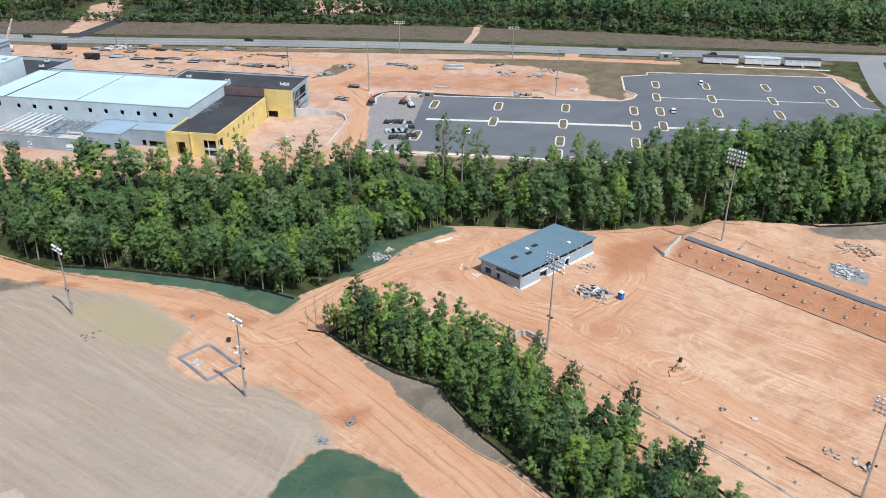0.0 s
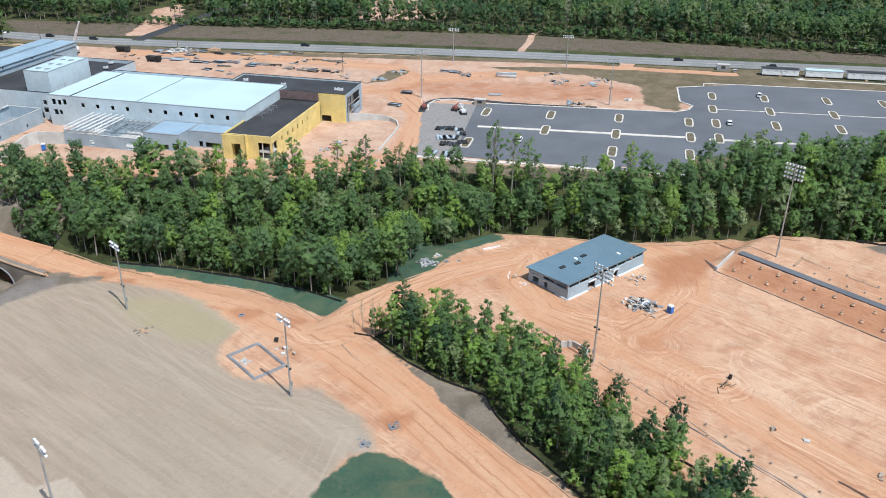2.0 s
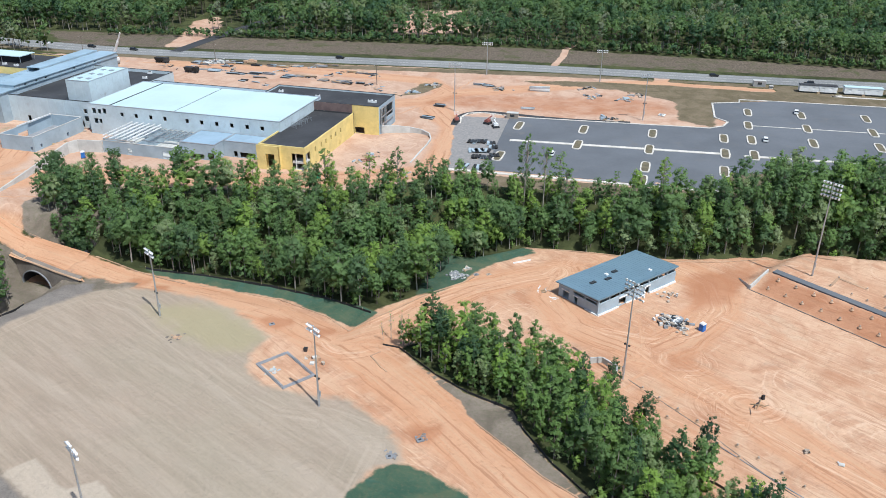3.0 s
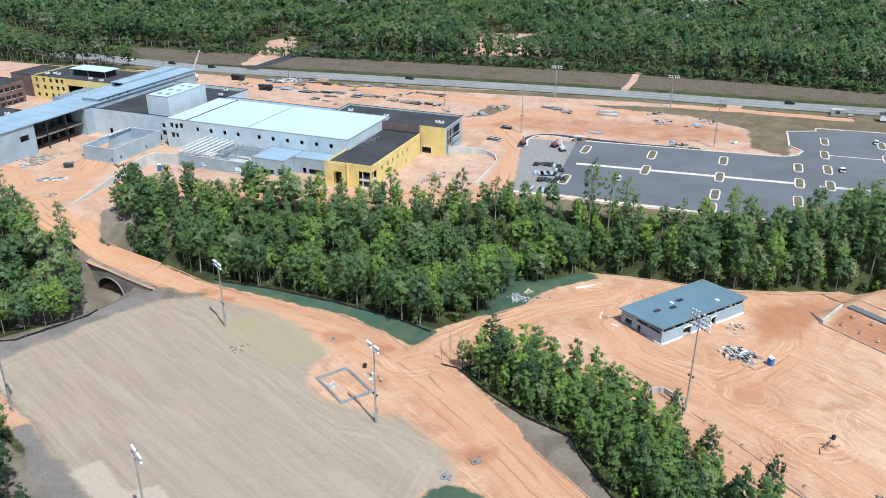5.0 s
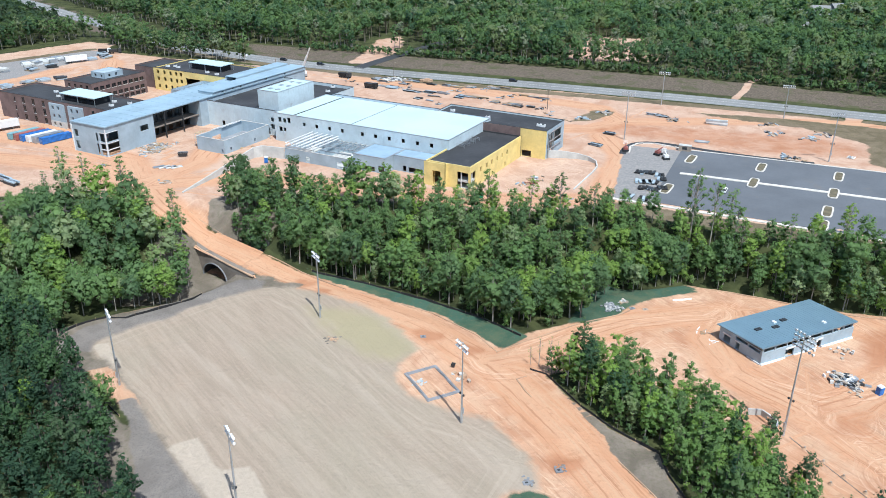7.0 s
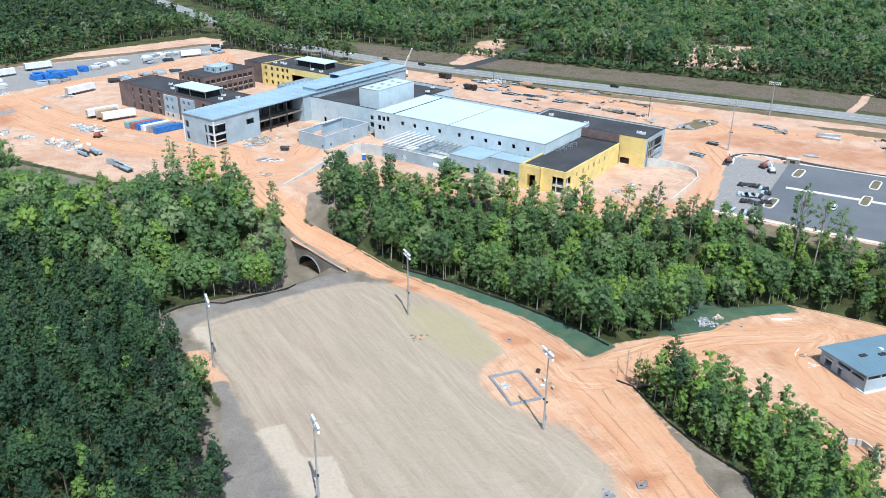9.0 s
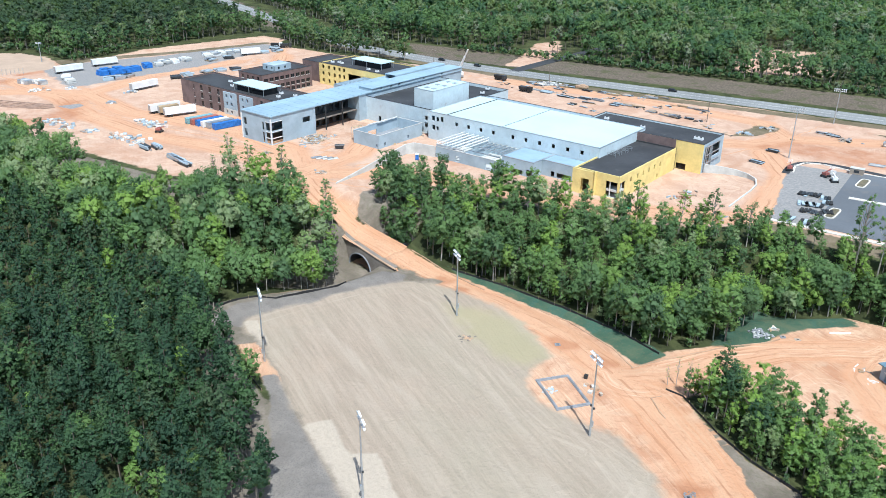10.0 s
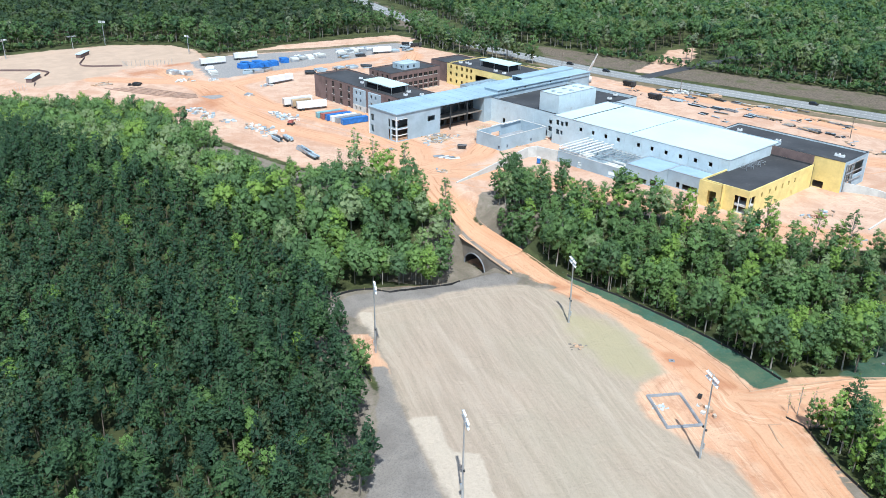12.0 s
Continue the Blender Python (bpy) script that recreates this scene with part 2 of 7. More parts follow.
    dl = np.where(inside(LOW, x, y), 0, far_from(LOW, x, y))
    dh = np.where(inside(HIGH, x, y), 0, far_from(HIGH, x, y))
    s = dl / np.maximum(dl + dh, 1e-6)
    road, deck = climb(x, y)
    z = ZP * step(0.05, 0.95, s) - 3.0 * np.sin(np.pi * np.clip(s * 1.6, 0, 1)) * step(7, 16, road)
    z = z - 4.2 * np.exp(-(far_from([(-134, 184), (-140, 170), (-156, 164)], x, y, False) / 6.5) ** 2)
    lx, ly = (x - MOUTH[0]) * INWARD[1] - (y - MOUTH[1]) * INWARD[0], (x - MOUTH[0]) * INWARD[0] + (y - MOUTH[1]) * INWARD[1]
    on = step(9.5, 5.4, road) * (x < -92) * np.where((np.abs(lx) < 17) & (ly < 3), step(0.2, 1.6, ly), 1)
    z = z * (1 - on) + deck * on
    slot = step(8.5, 5.0, np.abs(lx)) * step(-13, -3, ly) * step(20, 17, ly)
    z = z * (1 - slot) - 4.6 * slot
    n, d = (x + y) * 0.7071, (x - y) * 0.7071
    z = z + 3.0 * step(186.9, 195.2, n) * step(-103, -97, d) * (s < 0.02)
    z = z - 1.2 * soft([(-103, 190), (-68, 186), (-38, 176), (-42, 166), (-63, 178), (-87, 183)], x, y, 3.0)
    return z


def zat(x, y):
    return float(land(np.array([x]), np.array([y]))[0])


def axis(lo, hi, fine, *bands):
    v = list(np.arange(lo, hi, fine))
    for end, stp in bands:
        while v[-1] < end:
            v.append(v[-1] + stp)
    return v


gx = axis(-180, 130, 1.5, (300, 4), (600, 20), (4200, 300))
gx = [-v for v in axis(180.001, 181, 1, (560, 4), (800, 20), (4200, 300))][::-1] + gx
gy = axis(70, 250, 1.5, (470, 3), (900, 15), (4200, 300))
gy = [-v for v in axis(-69, -68, 1, (0, 6), (200, 40), (1500, 300))][::-1] + gy
GX, GY = np.meshgrid(np.array(gx), np.array(gy))
GZ = land(GX, GY)
near = (GX > -180) & (GX < 130) & (GY > 70) & (GY < 250)
rough = np.sin(GX * 0.9 + 2 * np.sin(GY * 0.37)) * np.sin(GY * 0.83 + 1.7 * np.sin(GX * 0.29)) * 0.09 + np.sin(GX * 0.21 + GY * 0.17) * 0.12

# zones of the ground
def bank_at(n, d):
    return ((n + d) * 0.7071, (n - d) * 0.7071)


SITE = [(-900, 152), (-396, 152), (-353, 182), (-306, 189), (-267, 188), (-216, 186), (-192, 195), (-175, 198), (-163, 204), (-152, 216), (-120, 223), (-86, 226), (-64, 226),
        (-41, 236), (-26, 249), (60, 241), (168, 300), (180, 345), (172, 362), (90, 372), (40, 392), (-60, 398), (-190, 398), (-250, 400), (-300, 400), (-345, 404), (-388, 430), (-416, 349), (-414, 311), (-410, 288), (-440, 300), (-470, 300), (-496, 276), (-506, 243), (-512, 205)]
STRAW = [(-56, 84), (-73.6, 93.8), (-95.6, 107.9), (-111.1, 118.9), (-124.5, 128.3), (-135, 132.5), (-139, 138.1), (-135, 144.5), (-129, 155.2), (-122.9, 166.6), (-118.4, 173.4), (-113.6, 178.4), (-106, 181), (-95, 180), (-84.7, 178.4), (-71, 171), (-60.5, 161.5), (-62, 154), (-61.1, 147.8), (-56, 141.5), (-47, 139.8),
         (-39, 139.3), (-33, 137.2), (-25.4, 129.8), (-22.5, 125.2), (-20.8, 120.5), (-25.4, 118.5), (-29, 111.2), (-31, 105), (-36, 84)]
GRIT = [(-113, 121), (-109.7, 117.5), (-95.2, 107.4), (-74.1, 93.4), (-56, 83), (-80, 76), (-92, 94), (-108.5, 111.9), (-116, 118)]
NVERGE = [(-146, 130), (-147, 140), (-140, 151), (-131, 167), (-124, 180), (-116, 181), (-113, 175.5), (-121.1, 163.3), (-131.4, 143.6), (-136.5, 133)]
BARE = [(-132, 125), (-127, 129), (-110.2, 118.5), (-107.5, 111), (-117, 115), (-128, 121)]
BANK = [(-108, 193), (-89, 191.5), (-68, 188), (-50, 183.5), (-36, 177), (-41, 168.5), (-49, 175), (-64, 182.3), (-88, 186.8), (-104, 190)]
POND = [(-36, 84), (-30.6, 106.7), (-29, 111.2), (-25.4, 118.1), (-20.7, 119.7), (-16.3, 119), (-9.5, 114.5), (-5.1, 110.1), (0, 104), (6, 84)]
SWALE = [(-27, 214), (-14, 214.5), (-5, 219), (2, 220.5), (4, 217.5), (-4, 211), (-12, 204), (-15, 197), (-21, 189.5), (-28, 186)]
STRIP = [(-28, 160), (-18, 150), (-10, 144), (0, 139), (2, 133), (8, 123), (17, 112), (24, 100), (30, 84), (30, 90), (22, 104), (12.5, 114.9), (6.3, 119.5), (-0.4, 126.8), (-7.5, 134), (-9.1, 136), (-11.3, 140.9), (-16, 146)]
COPSE = [(-28, 160), (-18, 150), (-10, 144), (0, 139), (2, 133), (8, 123), (17, 112), (26, 98), (40, 84), (52, 96), (41, 112), (30, 127), (22, 140), (14, 150), (4, 157), (-8, 163), (-20, 167)]
VERGE = [(-96, 60), (-93, 82), (-113, 104), (-127, 112), (-148, 125), (-156, 138), (-142, 152), (-129, 167), (-124, 180), (-104, 184), (-108, 170), (-117, 152), (-120, 138), (-100, 122), (-82, 108), (-68, 100), (-56, 84)]
CUTTING = [(-350, 452), (-394, 478), (-469, 520), (-560, 572), (-700, 640), (-700, 615), (-560, 540), (-469, 490), (-400, 455), (-365, 436)]
YARD = [(-411, 275), (-416, 294), (-389, 344), (-375, 403), (-351, 406), (-348, 331), (-355, 299), (-363, 255)]
SEATS = [(-12, 377), (58, 390), (88, 384), (170, 368), (172, 352), (105, 358), (78, 350), (73, 313), (60, 322), (62, 350), (43, 366)]
LANE = [(-60, 385), (-29, 384), (-12, 382), (11, 384), (36, 384), (63, 382), (85, 379), (108, 376)]


def disc(x, y, r):
    return [(x + r * math.cos(k * math.tau / 9), y + r * (0.7 + 0.3 * math.sin(k * 2.1)) * math.sin(k * math.tau / 9)) for k in range(9)]


LAND_ZONES = {
    "dirt": np.maximum.reduce([soft([(-172, 206), (-150, 218), (-142, 214), (-141, 203), (-150, 199)], GX, GY, 3), np.clip(0.5 + (5.0 - far_from(RAMP, GX, GY, False)) / 5, 0, 1), soft([(-202, 424), (-208, 470), (-218, 508), (-206, 520), (-190, 480), (-186, 430)], GX, GY, 4), soft([(-84, 482), (-96, 560), (-48, 575), (-30, 492)], GX, GY, 6), soft([(-391.5, 370), (-394, 405), (-388, 428), (-365, 426), (-361, 410), (-374, 380)], GX, GY, 4), np.clip(1.1 - far_from([(10, 408), (13, 421), (16, 435), (18, 453), (24, 470)], GX, GY, False) / 3.0, 0, 1), soft(SITE, GX, GY, 4), soft(LOW, GX, GY, 2.5) * (1 - soft(COPSE, GX, GY, 2))]),
    "straw": soft(STRAW, GX, GY, 3.2),
    "olive": soft([(-96, 171), (-83.3, 174.5), (-71.3, 170), (-61, 162.4), (-63.6, 153.7), (-70.5, 153.5), (-83.5, 160)], GX, GY, 6),
    "pale": np.maximum(soft([(-95.9, 108.2), (-91.8, 112.9), (-81.3, 105.2), (-76.6, 108.6), (-66.2, 99.9), (-52, 86), (-62, 84), (-73.6, 93.8)], GX, GY, 1.5), soft([(-137.5, 135.5), (-135.2, 138), (-125.7, 131.1), (-125.6, 127.4)], GX, GY, 1.5)),
    "grit": np.maximum(soft(GRIT, GX, GY, 2), soft(NVERGE, GX, GY, 3)),
    "rust": np.maximum.reduce([0.75 * soft([(-413, 234), (-413, 246), (-406, 256), (-398, 244), (-400, 230)], GX, GY, 5), 0.72 * soft([(-350, 240), (-336, 243), (-316, 229), (-305, 217), (-312, 210), (-317, 201), (-330, 194), (-333, 202), (-326, 214), (-334, 225)], GX, GY, 6), 0.8 * np.clip(1.3 - far_from([(-500, 262), (-491, 279), (-478, 290), (-460, 295), (-433, 292), (-417, 286), (-410, 273), (-412, 262)], GX, GY, False) / 5, 0, 1), soft([(46, 207), (59.8, 213), (71.5, 219.5), (62, 203), (57.5, 196.3), (52.1, 191), (45, 188)], GX, GY, 4), soft(disc(-104, 184.5, 3.4), GX, GY, 2), soft(disc(-97, 182, 2.6), GX, GY, 2), 0.8 * soft([(33, 169), (42, 169), (41, 159), (33, 158)], GX, GY, 7), soft(disc(-18, 130, 4.2), GX, GY, 2), soft(disc(-60.5, 168.6, 4.6), GX, GY, 2), 0.9 * soft(disc(-48, 166, 3.2), GX, GY, 2), soft([bank_at(187, -97), bank_at(195, -97), bank_at(195, 30), bank_at(187, 30)], GX, GY, 2),
                               0.62 * soft([(-58, 328), (-34, 350), (43, 357), (61, 348), (59, 328), (23, 320), (-29, 327)], GX, GY, 6)]),
    "grass": np.maximum(np.maximum(soft(BANK, GX, GY, 2), soft(POND, GX, GY, 2.5)), soft(SWALE, GX, GY, 2.5)),
    "soil": np.maximum.reduce([soft([(-150, 208), (-146, 199), (-128, 198), (-124, 206), (-130, 216), (-144, 216)], GX, GY, 2), soft([(-182, 193), (-194, 190), (-216, 183), (-267, 185), (-306, 186), (-353, 178), (-396, 149), (-396, 128), (-306, 160), (-216, 166), (-186, 182)], GX, GY, 2), soft(STRIP, GX, GY, 1), soft([(106, 214), (114, 208), (150, 208), (170, 216), (150, 224), (120, 219)], GX, GY, 3), soft(VERGE, GX, GY, 3), 0.95 - np.clip(far_from([(-118, 178), (-134, 181), (-148, 184), (-136, 174), (-150, 166)], GX, GY, False) / 14, 0, 1)]),
    "gravel": np.maximum.reduce([soft(YARD, GX, GY, 6), soft([(-336, 229), (-332, 237), (-326, 236), (-327, 228)], GX, GY, 2), soft([(104, 193), (114, 188), (110, 180), (103, 186)], GX, GY, 2), soft([(-30, 316), (-8, 315), (-2, 300), (-12, 252), (-26, 252)], GX, GY, 2)]),
    "weeds": np.maximum.reduce([soft([(-58, 342), (-50, 367), (-40, 367), (-47, 349)], GX, GY, 3), soft([(60, 242), (67, 264), (150, 268), (150, 246)], GX, GY, 2), soft(SEATS, GX, GY, 4), 1 - np.clip(np.abs(far_from([(-600, 560), (-394, 470), (-325, 425), (-290, 414), (-166, 396), (-95, 393), (3, 392), (86, 384), (180, 379)], GX, GY, False)) / 8, 0, 1),
                                soft([(-26, 250), (61, 242), (62, 234), (-26, 240)], GX, GY, 2), soft([(-431, 297), (-392, 359), (-370, 412), (-364, 408), (-384, 359), (-420, 290)], GX, GY, 3)]),
    "scrub": soft([(-260, 424), (-100, 424), (3, 419), (86, 412), (186, 404), (300, 395), (300, 410), (225, 420), (97, 440), (10, 452), (-101, 456), (-170, 456), (-291, 460)], GX, GY, 4),
    "ball": soft([(-410, 186), (-430, 186), (-900, 152), (-512, 205), (-506, 243), (-496, 276), (-470, 300), (-440, 300), (-408, 284), (-425, 250), (-415, 220)], GX, GY, 8),
}
LAND_ZONES["soil"] = LAND_ZONES["soil"] * (1 - soft(BARE, GX, GY, 2))
LAND_ZONES["scrub"] = np.maximum(LAND_ZONES["scrub"], soft(CUTTING, GX, GY, 5))
lane = np.clip(1.6 - np.minimum(far_from(LANE, GX, GY, False), far_from([(60, 382), (62, 392), (66, 399)], GX, GY, False)) / 3.0, 0, 1)
LAND_ZONES["weeds"] = LAND_ZONES["weeds"] * (1 - lane)
LAND_ZONES["dirt"] = np.maximum(LAND_ZONES["dirt"], lane)
GZ = GZ + rough * near * (0.35 + 0.65 * LAND_ZONES["dirt"]) * (1 - 0.75 * LAND_ZONES["straw"])


TRACKS = [[(-200, 222), (-178, 210), (-163, 199), (-148, 194), (-128, 191), (-110, 185), (-86, 180), (-62, 172), (-44, 161), (-32, 152), (-20, 140), (-8, 126), (4, 112), (16, 98), (30, 80)],
          [(-44, 161), (-34, 168), (-24, 180), (-13, 193), (0, 200), (12, 207)], [(-178, 210), (-215, 220), (-262, 217), (-310, 225), (-350, 240), (-400, 250)], [(12, 207), (8, 190), (14, 176), (30, 166), (45, 150), (70, 120)],
          [(-60, 330), (-45, 335), (-36, 350), (-50, 372), (-110, 384), (-180, 388)], [(-36, 350), (20, 372), (70, 384), (110, 380)], [(46, 210), (54, 204), (52, 190), (40, 172), (30, 164)], [(-178, 210), (-200, 232), (-235, 240), (-262, 262), (-272, 300), (-300, 340), (-330, 380)],
          [(-235, 240), (-300, 238), (-345, 252), (-372, 240), (-410, 215)], [(-345, 252), (-352, 300), (-340, 350)], [(-178, 210), (-150, 232), (-110, 232), (-70, 236), (-30, 250), (-28, 300), (-40, 325)], [(-178, 210), (-176, 240), (-184, 262)]]
SWATHES = [[(-134.2, 131), (-136, 137), (-132.3, 145.4), (-121.5, 165), (-116, 173), (-110.1, 176), (-98.9, 171.6), (-86.8, 161.7), (-76.7, 154.1), (-67.1, 146.2), (-57.5, 138.7), (-48.6, 133.6), (-38.5, 132.7), (-28.9, 129)],
           [(-38.5, 132.7), (-29, 124), (-31, 112), (-36, 100)], [(-134, 131), (-111, 120), (-95, 109), (-84, 100)]]


def ring(x, y, r, a0, a1):
    return [(x + r * math.cos(radians(a)), y + 0.8 * r * math.sin(radians(a))) for a in range(a0, a1 + 1, 20)]


SCRAPES = [ring(51, 148, 5.5, 0, 340), ring(49, 146, 9.5, 60, 260), ring(39, 163, 6.0, 150, 380), [(22, 174), (33, 171), (44, 177), (52, 189), (52, 203), (45, 212)], [(30, 166), (42, 150), (60, 131), (82, 112)], [(48, 186), (62, 176), (84, 156), (110, 132)],
           [(60, 160), (80, 142), (104, 120)], ring(-40, 162, 8, 200, 330), [(-36, 170), (-28, 181), (-18, 190), (-4, 197), (8, 203), (14, 214)], ring(6, 205, 8, -60, 120)]


def beside(lines):
    """Signed distance from the nearest of some lines, and the way run along it."""
    lateral, along = np.full(GX.shape, 99.0), np.zeros(GX.shape)
    for line in lines:
        run = 0.0
        for (ax, ay), (bx, by) in zip(line, line[1:]):
            dx, dy = bx - ax, by - ay
            L = math.hypot(dx, dy)
            t = ((GX - ax) * dx + (GY - ay) * dy) / (L * L)
            side = ((GX - ax) * dy - (GY - ay) * dx) / L
            d = np.hypot(GX - ax - np.clip(t, 0, 1) * dx, GY - ay - np.clip(t, 0, 1) * dy)
            better = d < np.abs(lateral)
            lateral = np.where(better, np.where(side < 0, -d, d), lateral)
            along = np.where(better, run + np.clip(t, 0, 1) * L, along)
            run += L
    return lateral, along


lateral, along = beside(TRACKS)
swathe, swathe_run = beside(SWATHES)
scrape, scrape_run = beside(SCRAPES)


def up_at(nt):
    """Height above the lower ground; up there haze is painted into the clay, paler and pinker."""
    sp = nt.nodes.new("ShaderNodeSeparateXYZ")
    nt.links.new(nt.nodes.new("ShaderNodeNewGeometry").outputs["Position"], sp.inputs[0])
    return sp.outputs[2]


def ground_material():
    m, nt, bsdf = nodes_of("ground")
    z = {}
    edge = noise_at(nt, 0.16, 6, 0.65)
    for k in LAND_ZONES:
        a = nt.nodes.new("ShaderNodeAttribute")
        a.attribute_name = k
        wide = 0.3 if k in ("olive", "rust") else 0.22 if k == "straw" else 0.16 if k == "pale" else 0.1
        z[k] = ramp(nt, calc(nt, "ADD", a.outputs["Fac"], calc(nt, "MULTIPLY", calc(nt, "SUBTRACT", edge, 0.5), 0.9)), 0.5 - wide, 0.5 + wide)
    broad, mid, fine = noise_at(nt, 0.022, 4), noise_at(nt, 0.13, 6, 0.6, distort=0.6), noise_at(nt, 1.1, 6, 0.7)
    # forest floor
    col = mix(nt, ramp(nt, mid, 0.35, 0.65), (0.035, 0.042, 0.018), (0.075, 0.085, 0.035))
    col = mix(nt, z["scrub"], col, mix(nt, ramp(nt, fine, 0.35, 0.65), (0.085, 0.07, 0.052), (0.18, 0.145, 0.115)))
    col = mix(nt, calc(nt, "MULTIPLY", z["scrub"], ramp(nt, mid, 0.5, 0.68)), col, (0.085, 0.09, 0.045))
    # clay, graded and driven on
    clay = mix(nt, ramp(nt, broad, 0.35, 0.65), (0.495, 0.267, 0.158), (0.6, 0.402, 0.277))
    clay = mix(nt, calc(nt, "MULTIPLY", ramp(nt, mid, 0.46, 0.64), 0.6), clay, (0.4, 0.2, 0.115))
    clay = mix(nt, calc(nt, "MULTIPLY", ramp(nt, noise_at(nt, 0.06, 7, 0.62, distort=1.2), 0.52, 0.68), 0.7), clay, (0.56, 0.41, 0.29))
    graded = noise_at(nt, 0.5, 5, 0.6, stretch=(0.05, 1.0, 1.0), turn=44, distort=0.25)
    clay = mix(nt, calc(nt, "MULTIPLY", ramp(nt, graded, 0.45, 0.66), 0.5), clay, (0.55, 0.37, 0.245))
    rut = noise_at(nt, 0.9, 4, 0.6, stretch=(0.04, 1.0, 1.0), turn=44, distort=0.5)
    clay = mix(nt, calc(nt, "MULTIPLY", ramp(nt, rut, 0.56, 0.7), 0.4), clay, (0.31, 0.155, 0.09))
    scored = noise_at(nt, 1.7, 5, 0.65, stretch=(0.05, 1.0, 1.0), turn=38, distort=0.35)
    clay = mix(nt, calc(nt, "MULTIPLY", ramp(nt, scored, 0.53, 0.66), 0.4), clay, (0.34, 0.19, 0.12))
    clay = mix(nt, calc(nt, "MULTIPLY", ramp(nt, scored, 0.45, 0.34), 0.5), clay, (0.67, 0.475, 0.335))
    dull = ramp(nt, noise_at(nt, 0.05, 6, 0.6, distort=0.8), 0.6, 0.72)
    clay = mix(nt, calc(nt, "MULTIPLY", dull, 0.4), clay, (0.33, 0.26, 0.2))
    high = ramp(nt, up_at(nt), 9.0, 11.5)
    # plateau clay mixed paler and pinker: haze put into its colour
    clay = mix(nt, calc(nt, "MULTIPLY", high, 0.8), clay, mix(nt, ramp(nt, mid, 0.35, 0.65), (0.535, 0.385, 0.298), (0.455, 0.305, 0.228)))
    la, al = nt.nodes.new("ShaderNodeAttribute"), nt.nodes.new("ShaderNodeAttribute")
    la.attribute_name, al.attribute_name = "lateral", "along"
    xyz = nt.nodes.new("ShaderNodeCombineXYZ")
    nt.links.new(calc(nt, "ADD", la.outputs["Fac"], calc(nt, "MULTIPLY", calc(nt, "SUBTRACT", broad, 0.5), 6.0)), xyz.inputs[0])
    nt.links.new(calc(nt, "MULTIPLY", al.outputs["Fac"], 0.035), xyz.inputs[1])
    wheels = noise_at(nt, 0.95, 4, 0.6, vec=xyz.outputs[0], distort=0.15)
    near_way = ramp(nt, calc(nt, "ADD", calc(nt, "ABSOLUTE", la.outputs["Fac"]), calc(nt, "MULTIPLY", calc(nt, "SUBTRACT", mid, 0.5), 6.0)), 8.0, 4.5)
    clay = mix(nt, calc(nt, "MULTIPLY", near_way, 0.82), clay, (0.53, 0.283, 0.163))
    driven = ramp(nt, calc(nt, "ABSOLUTE", calc(nt, "ADD", la.outputs["Fac"], calc(nt, "MULTIPLY", calc(nt, "SUBTRACT", mid, 0.5), 5.0))), 4.2, 1.2)
    clay = mix(nt, calc(nt, "MULTIPLY", driven, 0.4), clay, (0.58, 0.37, 0.24))
    clay = mix(nt, calc(nt, "MULTIPLY", near_way, calc(nt, "MULTIPLY", ramp(nt, wheels, 0.5, 0.62), 0.5)), clay, (0.54, 0.36, 0.235))
    clay = mix(nt, calc(nt, "MULTIPLY", near_way, calc(nt, "MULTIPLY", ramp(nt, wheels, 0.46, 0.36), 0.7)), clay, (0.37, 0.185, 0.105))
    clay = mix(nt, calc(nt, "MULTIPLY", ramp(nt, noise_at(nt, 0.35, 6, 0.7, distort=1.5), 0.56, 0.66), 0.4), clay, (0.36, 0.18, 0.1))
    clay = mix(nt, calc(nt, "MULTIPLY", ramp(nt, fine, 0.5, 0.75), 0.25), clay, (0.34, 0.19, 0.12))
    for scale, turns, lo, amount, tone in ((0.028, 95.0, 0.53, 0.3, (0.37, 0.2, 0.12)), (0.04, 70.0, 0.52, 0.5, (0.66, 0.48, 0.35)), (0.06, 60.0, 0.56, 0.28, (0.36, 0.19, 0.115))):
        curve = calc(nt, "ABSOLUTE", calc(nt, "SINE", calc(nt, "MULTIPLY", noise_at(nt, scale, 1.2, 0.4), turns)))
        where = ramp(nt, noise_at(nt, scale * 1.3, 3, 0.5, distort=0.7), lo, lo + 0.1)
        lines = calc(nt, "MULTIPLY", ramp(nt, curve, 0.42, 0.1), calc(nt, "MULTIPLY", where, ramp(nt, fine, 0.35, 0.55)))
        clay = mix(nt, calc(nt, "MULTIPLY", calc(nt, "MULTIPLY", lines, amount), calc(nt, "SUBTRACT", 1.0, calc(nt, "MULTIPLY", near_way, 0.9))), clay, tone)
    ca, cr = nt.nodes.new("ShaderNodeAttribute"), nt.nodes.new("ShaderNodeAttribute")
    ca.attribute_name, cr.attribute_name = "scrape", "scrape_run"
    cxy = nt.nodes.new("ShaderNodeCombineXYZ")
    nt.links.new(ca.outputs["Fac"], cxy.inputs[0])
    nt.links.new(calc(nt, "MULTIPLY", cr.outputs["Fac"], 0.05), cxy.inputs[1])
    grooves = noise_at(nt, 1.3, 4, 0.65, vec=cxy.outputs[0], distort=0.2)
    scraped = ramp(nt, calc(nt, "ADD", calc(nt, "ABSOLUTE", ca.outputs["Fac"]), calc(nt, "MULTIPLY", calc(nt, "SUBTRACT", mid, 0.5), 4.0)), 3.6, 1.2)
